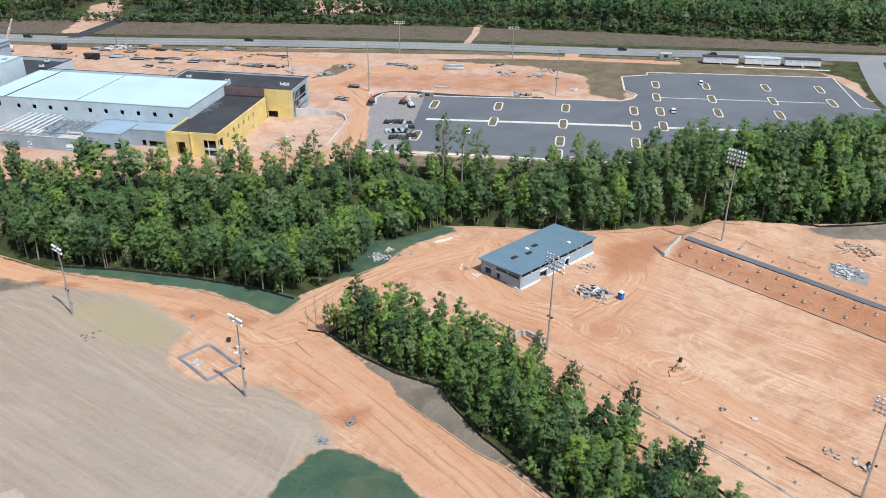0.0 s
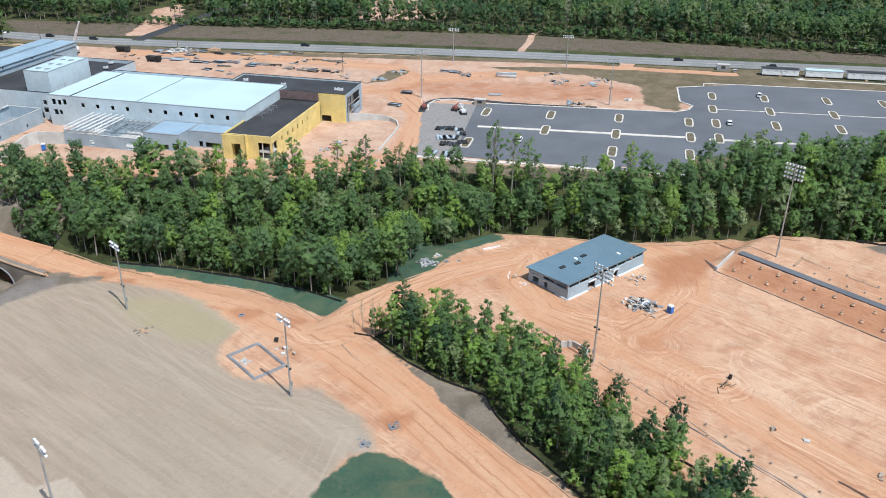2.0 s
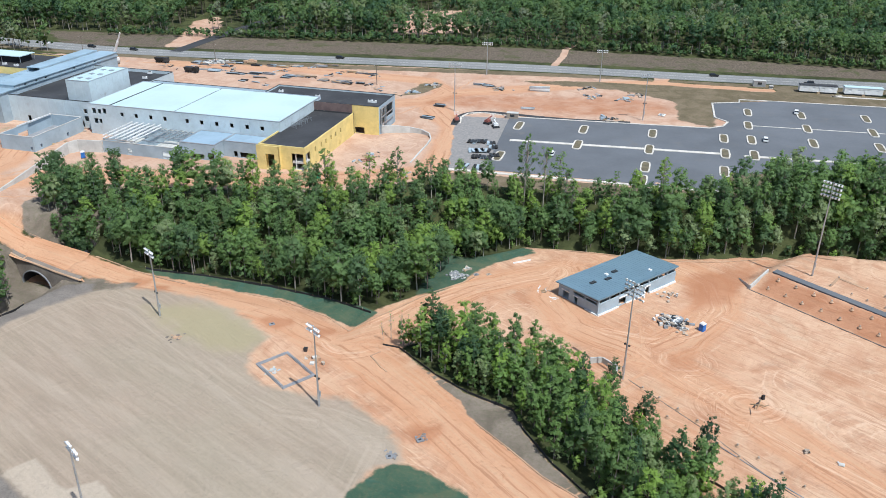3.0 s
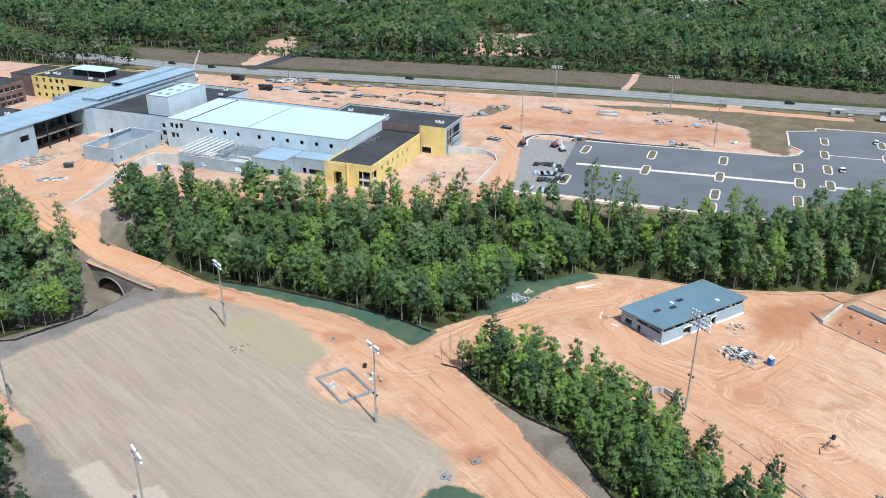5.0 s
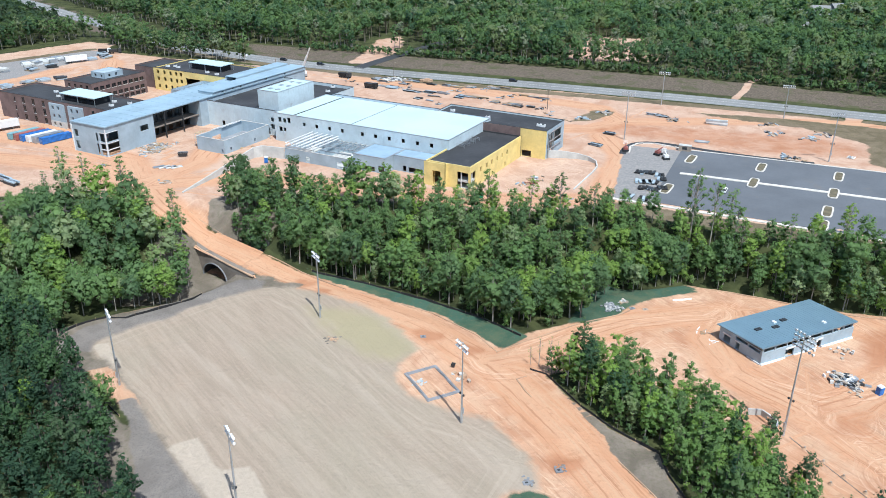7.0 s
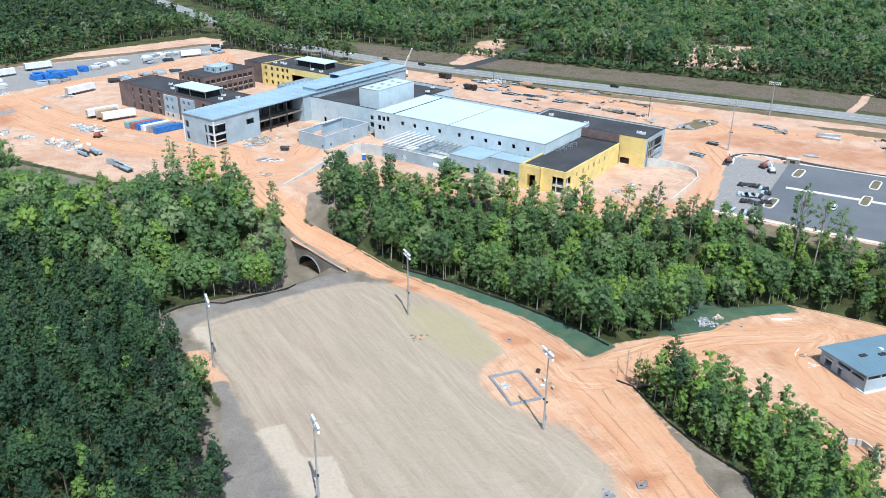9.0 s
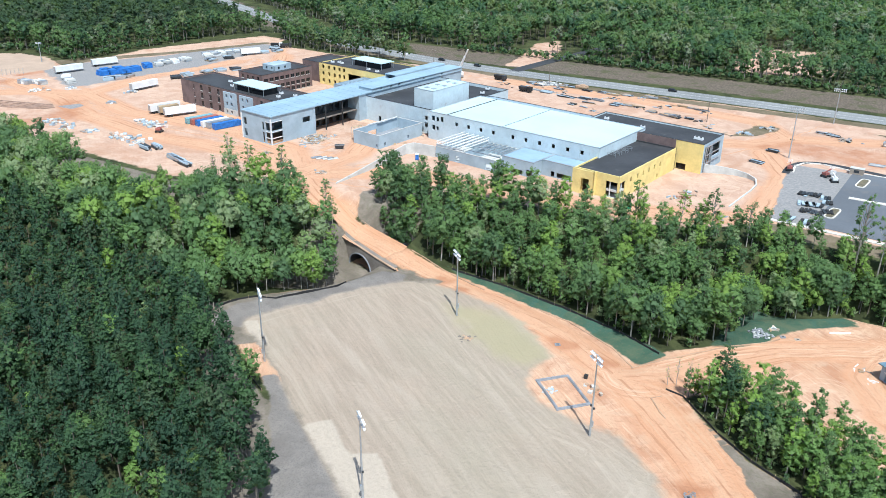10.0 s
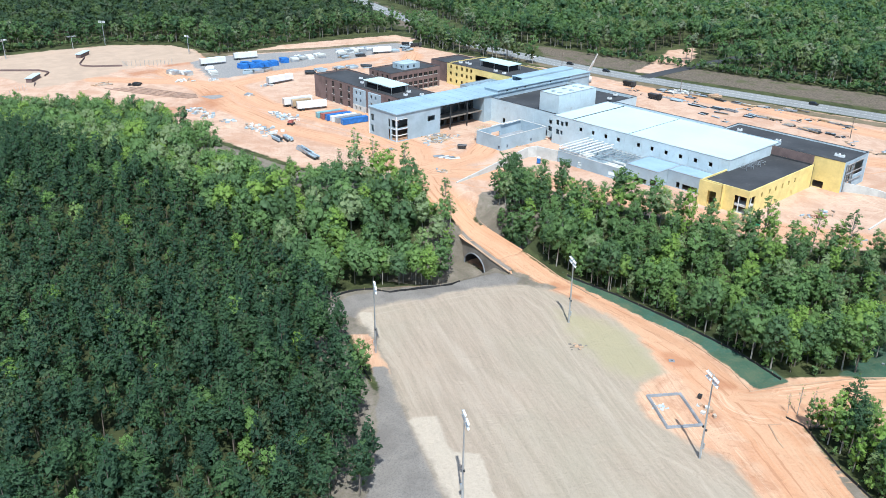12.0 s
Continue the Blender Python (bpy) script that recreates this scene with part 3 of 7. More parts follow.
    clay = mix(nt, calc(nt, "MULTIPLY", scraped, calc(nt, "MULTIPLY", ramp(nt, grooves, 0.5, 0.62), 0.6)), clay, (0.66, 0.46, 0.33))
    clay = mix(nt, calc(nt, "MULTIPLY", scraped, calc(nt, "MULTIPLY", ramp(nt, grooves, 0.47, 0.37), 0.6)), clay, (0.38, 0.2, 0.12))
    blot = ramp(nt, noise_at(nt, 0.035, 7, 0.68, distort=1.8), 0.5, 0.64)
    clay = mix(nt, calc(nt, "MULTIPLY", blot, calc(nt, "SUBTRACT", 0.4, calc(nt, "MULTIPLY", near_way, 0.3))), clay, (0.4, 0.2, 0.115))
    clay = mix(nt, calc(nt, "MULTIPLY", z["rust"], 0.78), clay, mix(nt, ramp(nt, mid, 0.35, 0.65), (0.42, 0.2, 0.11), (0.36, 0.155, 0.08)))
    col = mix(nt, z["dirt"], col, clay)
    sand = mix(nt, ramp(nt, mid, 0.3, 0.7), (0.4, 0.3, 0.228), (0.465, 0.345, 0.26))
    col = mix(nt, z["ball"], col, sand)
    soil = mix(nt, ramp(nt, mid, 0.3, 0.7), (0.15, 0.125, 0.1), (0.245, 0.205, 0.17))
    col = mix(nt, z["soil"], col, mix(nt, calc(nt, "MULTIPLY", ramp(nt, fine, 0.4, 0.7), 0.4), soil, (0.1, 0.11, 0.06)))
    chips = noise_at(nt, 2.6, 4, 0.7)
    grit = mix(nt, ramp(nt, mid, 0.35, 0.65), (0.185, 0.164, 0.148), (0.24, 0.215, 0.192))
    col = mix(nt, z["grit"], col, mix(nt, calc(nt, "MULTIPLY", ramp(nt, chips, 0.45, 0.65), 0.5), grit, (0.125, 0.118, 0.115)))
    # straw mulch, sown in passes
    rows = noise_at(nt, 0.8, 6, 0.7, stretch=(0.06, 1.0, 1.0), turn=33, distort=0.1)
    straw = mix(nt, ramp(nt, rows, 0.36, 0.64), (0.318, 0.253, 0.195), (0.388, 0.31, 0.242))
    straw = mix(nt, calc(nt, "MULTIPLY", ramp(nt, broad, 0.4, 0.7), 0.5), straw, (0.34, 0.305, 0.23))
    straw = mix(nt, calc(nt, "MULTIPLY", ramp(nt, noise_at(nt, 0.05, 5, 0.6), 0.55, 0.75), 0.45), straw, (0.42, 0.32, 0.24))
    straw = mix(nt, calc(nt, "MULTIPLY", ramp(nt, fine, 0.4, 0.75), 0.3), straw, (0.24, 0.2, 0.155))
    sa, sr = nt.nodes.new("ShaderNodeAttribute"), nt.nodes.new("ShaderNodeAttribute")
    sa.attribute_name, sr.attribute_name = "swathe", "swathe_run"
    sxy = nt.nodes.new("ShaderNodeCombineXYZ")
    nt.links.new(sa.outputs["Fac"], sxy.inputs[0])
    nt.links.new(calc(nt, "MULTIPLY", sr.outputs["Fac"], 0.03), sxy.inputs[1])
    passes = noise_at(nt, 0.75, 4, 0.65, vec=sxy.outputs[0], distort=0.2)
    turned = ramp(nt, calc(nt, "ADD", calc(nt, "ABSOLUTE", sa.outputs["Fac"]), calc(nt, "MULTIPLY", calc(nt, "SUBTRACT", mid, 0.5), 5.0)), 6.5, 2.5)
    straw = mix(nt, calc(nt, "MULTIPLY", turned, calc(nt, "MULTIPLY", ramp(nt, passes, 0.47, 0.64), 0.42)), straw, (0.45, 0.375, 0.295))
    straw = mix(nt, calc(nt, "MULTIPLY", turned, calc(nt, "MULTIPLY", ramp(nt, passes, 0.45, 0.32), 0.4)), straw, (0.26, 0.22, 0.17))
    bleached = ramp(nt, noise_at(nt, 0.11, 5, 0.6, stretch=(0.16, 1.0, 1.0), turn=33, distort=0.3), 0.48, 0.68)
    straw = mix(nt, calc(nt, "MULTIPLY", bleached, 0.45), straw, (0.425, 0.355, 0.285))
    straw = mix(nt, calc(nt, "MULTIPLY", z["olive"], 0.8), straw, (0.345, 0.3, 0.185))
    straw = mix(nt, calc(nt, "MULTIPLY", z["pale"], 0.8), straw, mix(nt, ramp(nt, fine, 0.3, 0.7), (0.42, 0.36, 0.29), (0.5, 0.42, 0.34)))
    col = mix(nt, z["straw"], col, straw)
    # gravel, weeds and sown grass
    col = mix(nt, z["gravel"], col, mix(nt, ramp(nt, fine, 0.35, 0.7), (0.22, 0.217, 0.217), (0.32, 0.3, 0.285)))
    weeds = mix(nt, ramp(nt, mid, 0.35, 0.65), (0.135, 0.11, 0.07), (0.2, 0.16, 0.11))
    col = mix(nt, z["weeds"], col, mix(nt, calc(nt, "MULTIPLY", ramp(nt, fine, 0.45, 0.7), 0.6), weeds, (0.11, 0.098, 0.045)))
    sown = noise_at(nt, 0.09, 5, 0.6, distort=0.8)
    grass = mix(nt, ramp(nt, mid, 0.3, 0.7), (0.04, 0.088, 0.06), (0.075, 0.118, 0.075))
    grass = mix(nt, calc(nt, "MULTIPLY", ramp(nt, sown, 0.5, 0.66), 0.6), grass, (0.105, 0.125, 0.075))
    grass = mix(nt, calc(nt, "MULTIPLY", ramp(nt, sown, 0.46, 0.36), 0.5), grass, (0.05, 0.115, 0.09))
    col = mix(nt, z["grass"], col, mix(nt, calc(nt, "MULTIPLY", ramp(nt, fine, 0.45, 0.75), 0.4), grass, (0.15, 0.13, 0.08)))
    nt.links.new(col, bsdf.inputs["Base Color"])
    bsdf.inputs["Roughness"].default_value = 0.95
    bsdf.inputs["Specular IOR Level"].default_value = 0.15
    bump(nt, bsdf, calc(nt, "ADD", calc(nt, "MULTIPLY", mid, 2.0), calc(nt, "ADD", calc(nt, "MULTIPLY", rut, 0.8), fine)), 0.32, 0.9)
    return m


def grid_mesh(name, X, Y, Z):
    """One sheet of quads over a grid of points."""
    h, w = X.shape
    me = bpy.data.meshes.new(name)
    idx = np.arange(h * w).reshape(h, w)
    q = np.stack([idx[:-1, :-1], idx[:-1, 1:], idx[1:, 1:], idx[1:, :-1]], -1).reshape(-1, 4)
    me.vertices.add(h * w)
    me.vertices.foreach_set("co", np.stack([X, Y, Z], -1).astype(np.float32).ravel())
    fill_faces(me, q)
    return me


def fill_faces(me, q, slots=None):
    me.loops.add(q.size)
    me.loops.foreach_set("vertex_index", q.astype(np.int32).ravel())
    me.polygons.add(len(q))
    me.polygons.foreach_set("loop_start", np.arange(0, q.size, q.shape[1], dtype=np.int32))
    me.polygons.foreach_set("loop_total", np.full(len(q), q.shape[1], np.int32))
    if slots is not None:
        me.polygons.foreach_set("material_index", slots.astype(np.int32))
    me.update(calc_edges=True)
    me.validate()


gme = grid_mesh("ground", GX, GY, GZ)
for zone, v in LAND_ZONES.items():
    gme.attributes.new(zone, "FLOAT", "POINT").data.foreach_set("value", v.astype(np.float32).ravel())
for key, v in (("lateral", lateral), ("along", along), ("swathe", swathe), ("swathe_run", swathe_run), ("scrape", scrape), ("scrape_run", scrape_run)):
    gme.attributes.new(key, "FLOAT", "POINT").data.foreach_set("value", v.astype(np.float32).ravel())
gme.polygons.foreach_set("use_smooth", np.ones(len(gme.polygons), bool))
gme.materials.append(ground_material())
tagged(new("ground", gme), "orange clay building site with straw-mulched field and wooded slopes", "ground", kind="structure")


dk, dl = np.meshgrid(np.linspace(0, 1, 24), np.linspace(-6.2, 6.2, 12))
dpx, dpy, dpz = (np.interp(dk * 3, [0, 1, 2, 3], [CLIMB[i][j] for i in (3, 4, 5, 6)]) for j in range(3))
dgx, dgy = np.gradient(dpx, axis=1), np.gradient(dpy, axis=1)
dn = np.hypot(dgx, dgy)
dx_, dy_ = dpx - dgy / dn * dl, dpy + dgx / dn * dl
keep = (np.abs((dx_ - MOUTH[0]) * INWARD[1] - (dy_ - MOUTH[1]) * INWARD[0]) < 10)
dme = grid_mesh("road_deck", dx_, dy_, dpz + np.where(keep, 0.06, -0.25) - 0.05 * (np.abs(dl) / 6) ** 4)
for key, v in (("dirt", np.ones(dk.shape)), ("lateral", dl), ("along", 60 + dk * 36)):
    dme.attributes.new(key, "FLOAT", "POINT").data.foreach_set("value", v.astype(np.float32).ravel())
dme.polygons.foreach_set("use_smooth", np.ones(len(dme.polygons), bool))
dme.materials.append(bpy.data.materials["ground"])
tagged(new("road_deck", dme), "clay road surface carried over the culvert", "road", kind="structure")


# ---------------------------------------------------------------- roads and car park
def ribbon(name, line, width, lift, mat, label, category="road", seg=6.0, thick=0.15):
    """A paved strip along a line of corners, draped on the ground."""
    pts = []
    for a, b in zip(line, line[1:]):
        a, b = Vector(a), Vector(b)
        n = max(1, int((b - a).length / seg))
        pts += [a.lerp(b, k / n) for k in range(n)]
    pts.append(Vector(line[-1]))
    for _ in range(6):
        pts = [pts[0]] + [(pts[i - 1] + pts[i] * 2 + pts[i + 1]) / 4 for i in range(1, len(pts) - 1)] + [pts[-1]]
    bm = bmn()
    last = None
    for i, p in enumerate(pts):
        d = (pts[min(i + 1, len(pts) - 1)] - pts[max(i - 1, 0)]).normalized()
        n = Vector((-d.y, d.x))
        ring = []
        for s, dz in ((-1, -thick), (-1, 0), (1, 0), (1, -thick)):
            q = p + n * s * width / 2
            ring.append(bm.verts.new((q.x, q.y, zat(q.x, q.y) + lift + dz)))
        if last:
            for k in range(3):
                bm.faces.new((last[k], last[k + 1], ring[k + 1], ring[k]))
        last = ring
    bmesh.ops.recalc_face_normals(bm, faces=bm.faces)
    return tagged(part(name, bm, mat), label, category, kind="structure")


HWY = [(-760, 660), (-560, 560), (-469, 510), (-394, 472), (-325, 432), (-290, 425), (-222, 412), (-166, 409), (-95, 408), (3, 405), (86, 397), (180, 391), (330, 378), (620, 345)]
ribbon("highway", HWY, 14.5, 0.10, ROAD_OLD, "worn grey two-lane asphalt highway with painted edge lines", "road", 10)
for off in (-4.6, -0.15, 0.15, 4.6):
    shifted = []
    for i, p in enumerate(HWY):
        d = (Vector(HWY[min(i + 1, len(HWY) - 1)]) - Vector(HWY[max(i - 1, 0)])).normalized()
        shifted.append((p[0] - d.y * off, p[1] + d.x * off))
    ribbon("lane_line", shifted, 0.15, 0.125, PAINT, "thin white painted line on the highway", "road marking", 10, 0.01)
ribbon("side_road", [(-191, 414), (-187, 440), (-181, 470), (-176, 495), (-165, 540), (-150, 600)], 7.5, 0.12, FRESH, "black freshly paved side road cut into the clay", "road")
ribbon("entry_road", [(206, 390), (199, 372), (190, 345), (181, 318), (178, 295), (182, 262)], 11.0, 0.12, ROAD_OLD, "pale gravel-dusted entry road beside the car park", "road")

ribbon("drive_edge", [(-29.4, 303), (-30, 314.8), (-26, 322.5), (-19.2, 324.3), (-10.8, 322), (1.2, 318.9), (18.2, 316.4), (40, 316)], 2.6, 0.12, FRESH, "strip of fresh black asphalt outside the curved kerb", "road", 3.0)
LOT = [(-8, 317), (-14, 254), (61, 244), (68, 262), (168, 266), (172, 303), (172, 352), (105, 357), (78, 350), (75, 328), (79, 322), (76, 316), (70, 312.5)]
bm = bmn()
prism(bm, LOT, ZP - 0.3, ZP + 0.12)
tagged(part("car_park", bm, ASPHALT), "dark new asphalt car park with planted islands, unmarked", "car park", kind="structure")


def kerb(name, line, label, w=0.45, h=0.28, base=ZP, mat=None):
    bm = bmn()
    for a, b in zip(line, line[1:]):
        a, b = Vector((*a, 0)), Vector((*b, 0))
        d = (b - a).normalized()
        n = Vector((-d.y, d.x, 0)) * w / 2
        e = d * w * 0.45
        p = [a - e - n, b + e - n, b + e + n, a - e + n]
        hexa(bm, [c + Vector((0, 0, base - 0.1)) for c in p] + [c + Vector((0, 0, base + h)) for c in p])
    return tagged(part(name, bm, mat or KERB), label, "kerb", kind="structure")


kerb("kerb", [(-8, 317), (70, 312.5), (76, 316), (79, 322), (75, 328), (78, 350), (90, 353)], "pale concrete kerb round the car park edge", 0.7)
kerb("kerb", [(90, 353), (91, 357.6), (105, 357), (172, 352), (164, 307), (172, 303)], "pale concrete kerb round the car park edge", 0.6)
kerb("kerb", [(-26, 252.4), (-14, 251.2), (61, 243.2)], "wide pale concrete kerb at the car park's lower edge", 1.6)
kerb("median_strip", [(-6, 286.5), (71, 281)], "long white concrete walk dividing the parking rows", 1.9, 0.3)
kerb("median_strip", [(77, 279.6), (150, 275)], "long white concrete walk dividing the parking rows", 1.9, 0.3)
kerb("median_strip", [(87, 318), (154, 312.7)], "narrow concrete divider between parking rows", 0.5, 0.25)
kerb("kerb", [(-27.2, 306), (-27.6, 314), (-25, 319.6), (-19, 321.4), (-11, 319.3), (-8, 317.3)], "curved concrete kerb of an unfinished drive", 0.8)


def island(w, l):
    e = thing("parking_island", Matrix(), "rounded concrete-kerbed planting island in the car park", "island", "parking islands")
    out, inn = [], []
    for k in range(24):
        a = (k + 0.5) * math.tau / 24
        c, s = math.cos(a), math.sin(a)
        px, py = math.copysign(abs(c) ** 0.45, c), math.copysign(abs(s) ** 0.45, s)
        out.append((px * w / 2, py * l / 2))
        inn.append((px * (w / 2 - 0.5), py * (l / 2 - 0.5)))
    bm = bmn()
    for lo, hi, zz in ((out, inn, 0.28),):
        a = [bm.verts.new((x, y, 0)) for x, y in out]
        b = [bm.verts.new((x, y, zz)) for x, y in out]
        c = [bm.verts.new((x, y, zz)) for x, y in inn]
        d = [bm.verts.new((x, y, 0)) for x, y in inn]
        for r0, r1 in ((a, b), (b, c), (c, d)):
            for k in range(24):
                j = (k + 1) % 24
                bm.faces.new((r0[k], r0[j], r1[j], r1[k]))
    part("kerb", bm, KERB, e)
    bm = bmn()
    prism(bm, inn, 0, 0.22)
    part("planting_bed", bm, TURF, e, "brown mulch bed")
    return e


ISLES = [(90, 337), (111, 335.5), (136, 334), (158, 332), (86, 318), (108, 316.5), (132, 314.5), (155, 312.5), (83, 299), (105, 298), (128, 296), (80, 281),
         (73, 299.5), (70, 281.5), (66, 262.5), (47, 302), (43.5, 282.5), (40, 263.5), (37.5, 250), (21, 303.5), (18, 284.5), (-4, 305), (-10, 268)]
isle = island(3.4, 10.6)
for k, (x, y) in enumerate(ISLES):
    m = pose(x, y, ZP + 0.1, 0, 0, -9.5)
    if k == 0:
        isle.matrix_world = m
    else:
        copy_thing(isle, m)
# ---------------------------------------------------------------- trees
rng = np.random.default_rng(7)


def tube(points, radii, sides=6):
    """Quads of a bent tapered stem."""
    v, q = [], []
    for i, (p, r) in enumerate(zip(points, radii)):
        for k in range(sides):
            a = k * math.tau / sides
            v.append((p[0] + r * math.cos(a), p[1] + r * math.sin(a), p[2]))
        if i:
            for k in range(sides):
                j = (k + 1) % sides
                q.append(((i - 1) * sides + k, (i - 1) * sides + j, i * sides + j, i * sides + k))
    return np.array(v), np.array(q)


def join(parts):
    vs, qs, n = [], [], 0
    for v, q in parts:
        vs.append(v)
        qs.append(q + n)
        n += len(v)
    return np.concatenate(vs), np.concatenate(qs)


OCT_V = np.array([(1, 0, 0), (-1, 0, 0), (0, 1, 0), (0, -1, 0), (0, 0, 1), (0, 0, -1)], float)
OCT_F = np.array([(0, 2, 4), (2, 1, 4), (1, 3, 4), (3, 0, 4), (2, 0, 5), (1, 2, 5), (3, 1, 5), (0, 3, 5)])


def unit(v):
    return v / (np.linalg.norm(v, axis=-1)[..., None] + 1e-9)


def dense_inside(centres, radii, mid, core):
    """The shaded inner mass of each lobe, turned at random."""
    v, f, ns, base = [], [], [], 0
    for p, r in zip(centres, radii):
        m = np.linalg.qr(rng.normal(size=(3, 3)))[0]
        m[:, 0] *= np.sign(np.linalg.det(m))
        o = OCT_V @ m.T
        v.append(p + o * r * core * rng.uniform(0.8, 1.2, (6, 1)))
        f.append(OCT_F + base)
        ns.append(unit(o * 0.4 + unit(p - mid) * 0.6 + np.array([0, 0, 0.2])))
        base += 6
    return np.concatenate(v), np.concatenate(f), np.concatenate(ns)


def foliage(lobes, radii, n, size, tufts=11, core=0.74, squash=0.8, loose=1.0):
    """n small three-cornered leaf sprays, in tufts that cover the outsides of a crown's lobes."""
    lobes, radii = np.array(lobes), np.array(radii)
    mid = lobes.mean(axis=0)
    L = len(lobes)
    d = rng.normal(size=(L, tufts, 3))
    d[..., 2] = np.where(d[..., 2] < -0.5, -d[..., 2], d[..., 2])
    d = unit(d)
    tc = (lobes[:, None] + d * (radii[:, None] * rng.uniform(0.72, 1.05, (L, tufts)))[..., None]).reshape(-1, 3)
    tr = (radii[:, None] * rng.uniform(0.3, 0.52, (L, tufts))).reshape(-1)
    own = np.repeat(np.arange(L), tufts)
    gap = np.linalg.norm(tc[:, None] - lobes[None], axis=2) / radii[None]
    gap[np.arange(len(tc)), own] = 9
    open_air = gap.min(axis=1) > 0.7
    tc, tr, own = tc[open_air], tr[open_air], own[open_air]
    w = tr ** 2
    pick = rng.choice(len(tc), n, p=w / w.sum())
    e = unit(rng.normal(size=(n, 3)))
    e[:, 2] = np.where(e[:, 2] < -0.4, -e[:, 2], e[:, 2])
    c = tc[pick] + e * (tr[pick] * rng.uniform(0.25, 1.25, n) * loose)[:, None] * np.array([1, 1, squash])
    out, bulge = unit(c - mid), unit(c - lobes[own[pick]])
    nrm = unit(e * 0.4 + bulge * 0.5 + rng.normal(size=(n, 3)) * 0.42 + np.array([0, 0, 0.35]))
    t = unit(np.cross(nrm, rng.normal(size=(n, 3))))
    b = np.cross(nrm, t)
    s = (size * rng.uniform(0.5, 1.5, n))[:, None]
    k = rng.uniform(0.5, 0.95, n)[:, None]
    tri = np.stack([c - t * s * k - b * s * 0.5, c + t * s * k - b * s * rng.uniform(0.2, 0.8, n)[:, None], c + b * s + t * s * rng.uniform(-0.5, 0.5, n)[:, None]], 1)
    soft_n = unit(e * 0.15 + bulge * 0.22 + out * 0.55 + nrm * 0.16 + np.array([0, 0, 0.34]))
    v, f, ns = tri.reshape(-1, 3), np.arange(3 * n).reshape(n, 3), np.repeat(soft_n, 3, axis=0)
    if core:
        cv, cf, cn = dense_inside(lobes, radii, mid, core)
        v, f, ns = np.concatenate([v, cv]), np.concatenate([f, cf + 3 * n]), np.concatenate([ns, cn])
    return v, f, ns


def broadleaf(h, n, size, wide, lobes=12, low=0.3, limbs=6, tufts=11, thin=False, sides=6, loose=1.25):
    """A trunk, limbs, and a full domed crown of rounded lobes set with tufts of leaves."""
    lean = rng.normal(size=2) * 0.025 * h
    trunk_pts = [(lean[0] * t * t, lean[1] * t * t, h * 0.85 * t - 0.4) for t in ((0, 0.3, 0.6, 1) if sides > 3 else (0, 1))]
    stems = [tube(trunk_pts, [h * 0.014, h * 0.011, h * 0.007, h * 0.002] if sides > 3 else [h * 0.014, h * 0.003], sides)]
    cs, rs = [], []
    full = rng.uniform(0.75, 1.2, 5)
    half = (h * (1 - low) - 0.75 * wide) / 2
    zc = h * low + 0.38 * wide + half
    a = rng.uniform(0, math.tau)
    for k in range(lobes):
        up = 1 - 1.9 * (k + rng.uniform(0.1, 0.9)) / lobes
        a += 2.4 + rng.normal() * 0.3
        side = full[int(a % math.tau / math.tau * 5) % 5]
        r = wide * 0.72 * max(0.0, 1 - abs(up) ** 2.4) ** 0.45 * (1 - 0.18 * up) * side * rng.uniform(0.75, 1.1)
        cs.append((lean[0] * 0.7 + r * math.cos(a), lean[1] * 0.7 + r * math.sin(a), zc + half * up + rng.normal() * 0.025 * h))
        rs.append(wide * rng.uniform(0.21, 0.38) * (0.7 if thin else 1.0))
    for t in () if thin else (-0.45, 0.3):
        cs.append((lean[0] * 0.7, lean[1] * 0.7, zc + half * t))
        rs.append(wide * 0.55)
    for k in range(limbs):
        c = cs[k * max(1, lobes // max(1, limbs)) % lobes]
        z0 = max(low * 0.8 * h, c[2] - h * 0.16)
        f = z0 / h
        stems.append(tube([(lean[0] * f * f, lean[1] * f * f, z0), (c[0] * 0.5, c[1] * 0.5, (z0 + c[2]) / 2 + 0.01 * h), c], [h * 0.0055, h * 0.004, h * 0.0015], 4))
    return join(stems), foliage(cs, rs, n, size, tufts, 0.0 if thin else 0.66, loose=loose)


def pine(h, n, size, boughs=36, tufts=5, sides=5):
    """A straight trunk in a blunt cone of boughs that end in tufts of needles."""
    stems = [tube([(0, 0, -0.4), (0, 0, h * 0.95)], [h * 0.012, h * 0.002], sides)]
    wide, low = h * rng.uniform(0.175, 0.215), rng.uniform(0.36, 0.46)
    cs, rs = [], []
    a = rng.uniform(0, math.tau)
    for k in range(boughs):
        t = 1 - ((k + rng.uniform(0.2, 0.8)) / boughs) ** 0.62
        a += 2.4 + rng.normal() * 0.3
        r = wide * 0.74 * (1 - t ** 1.7) ** 0.8 * rng.uniform(0.75, 1.12)
        big = wide * rng.uniform(0.19, 0.3) * (1 - 0.35 * t) * (36 / boughs) ** 0.4
        cs.append((r * math.cos(a), r * math.sin(a), h * (low + (1.0 - low) * t) - big * 0.5 + r * 0.12))
        rs.append(big)
    for t in (0.15, 0.45, 0.75):
        cs.append((0, 0, h * (low + (1 - low) * t)))
        rs.append(wide * 0.62 * (1 - t ** 1.7) ** 0.8)
    return join(stems), foliage(cs, rs, n, size, tufts, 0.62, 0.7, 1.35)


def triangles(q):
    return q if q.shape[1] == 3 else np.concatenate([q[:, [0, 1, 2]], q[:, [0, 2, 3]]])


def mesh_of(name, v, q, mat, tint=None, slots=None, mats=(), round_n=None):
    me = bpy.data.meshes.new(name)
    me.vertices.add(len(v))
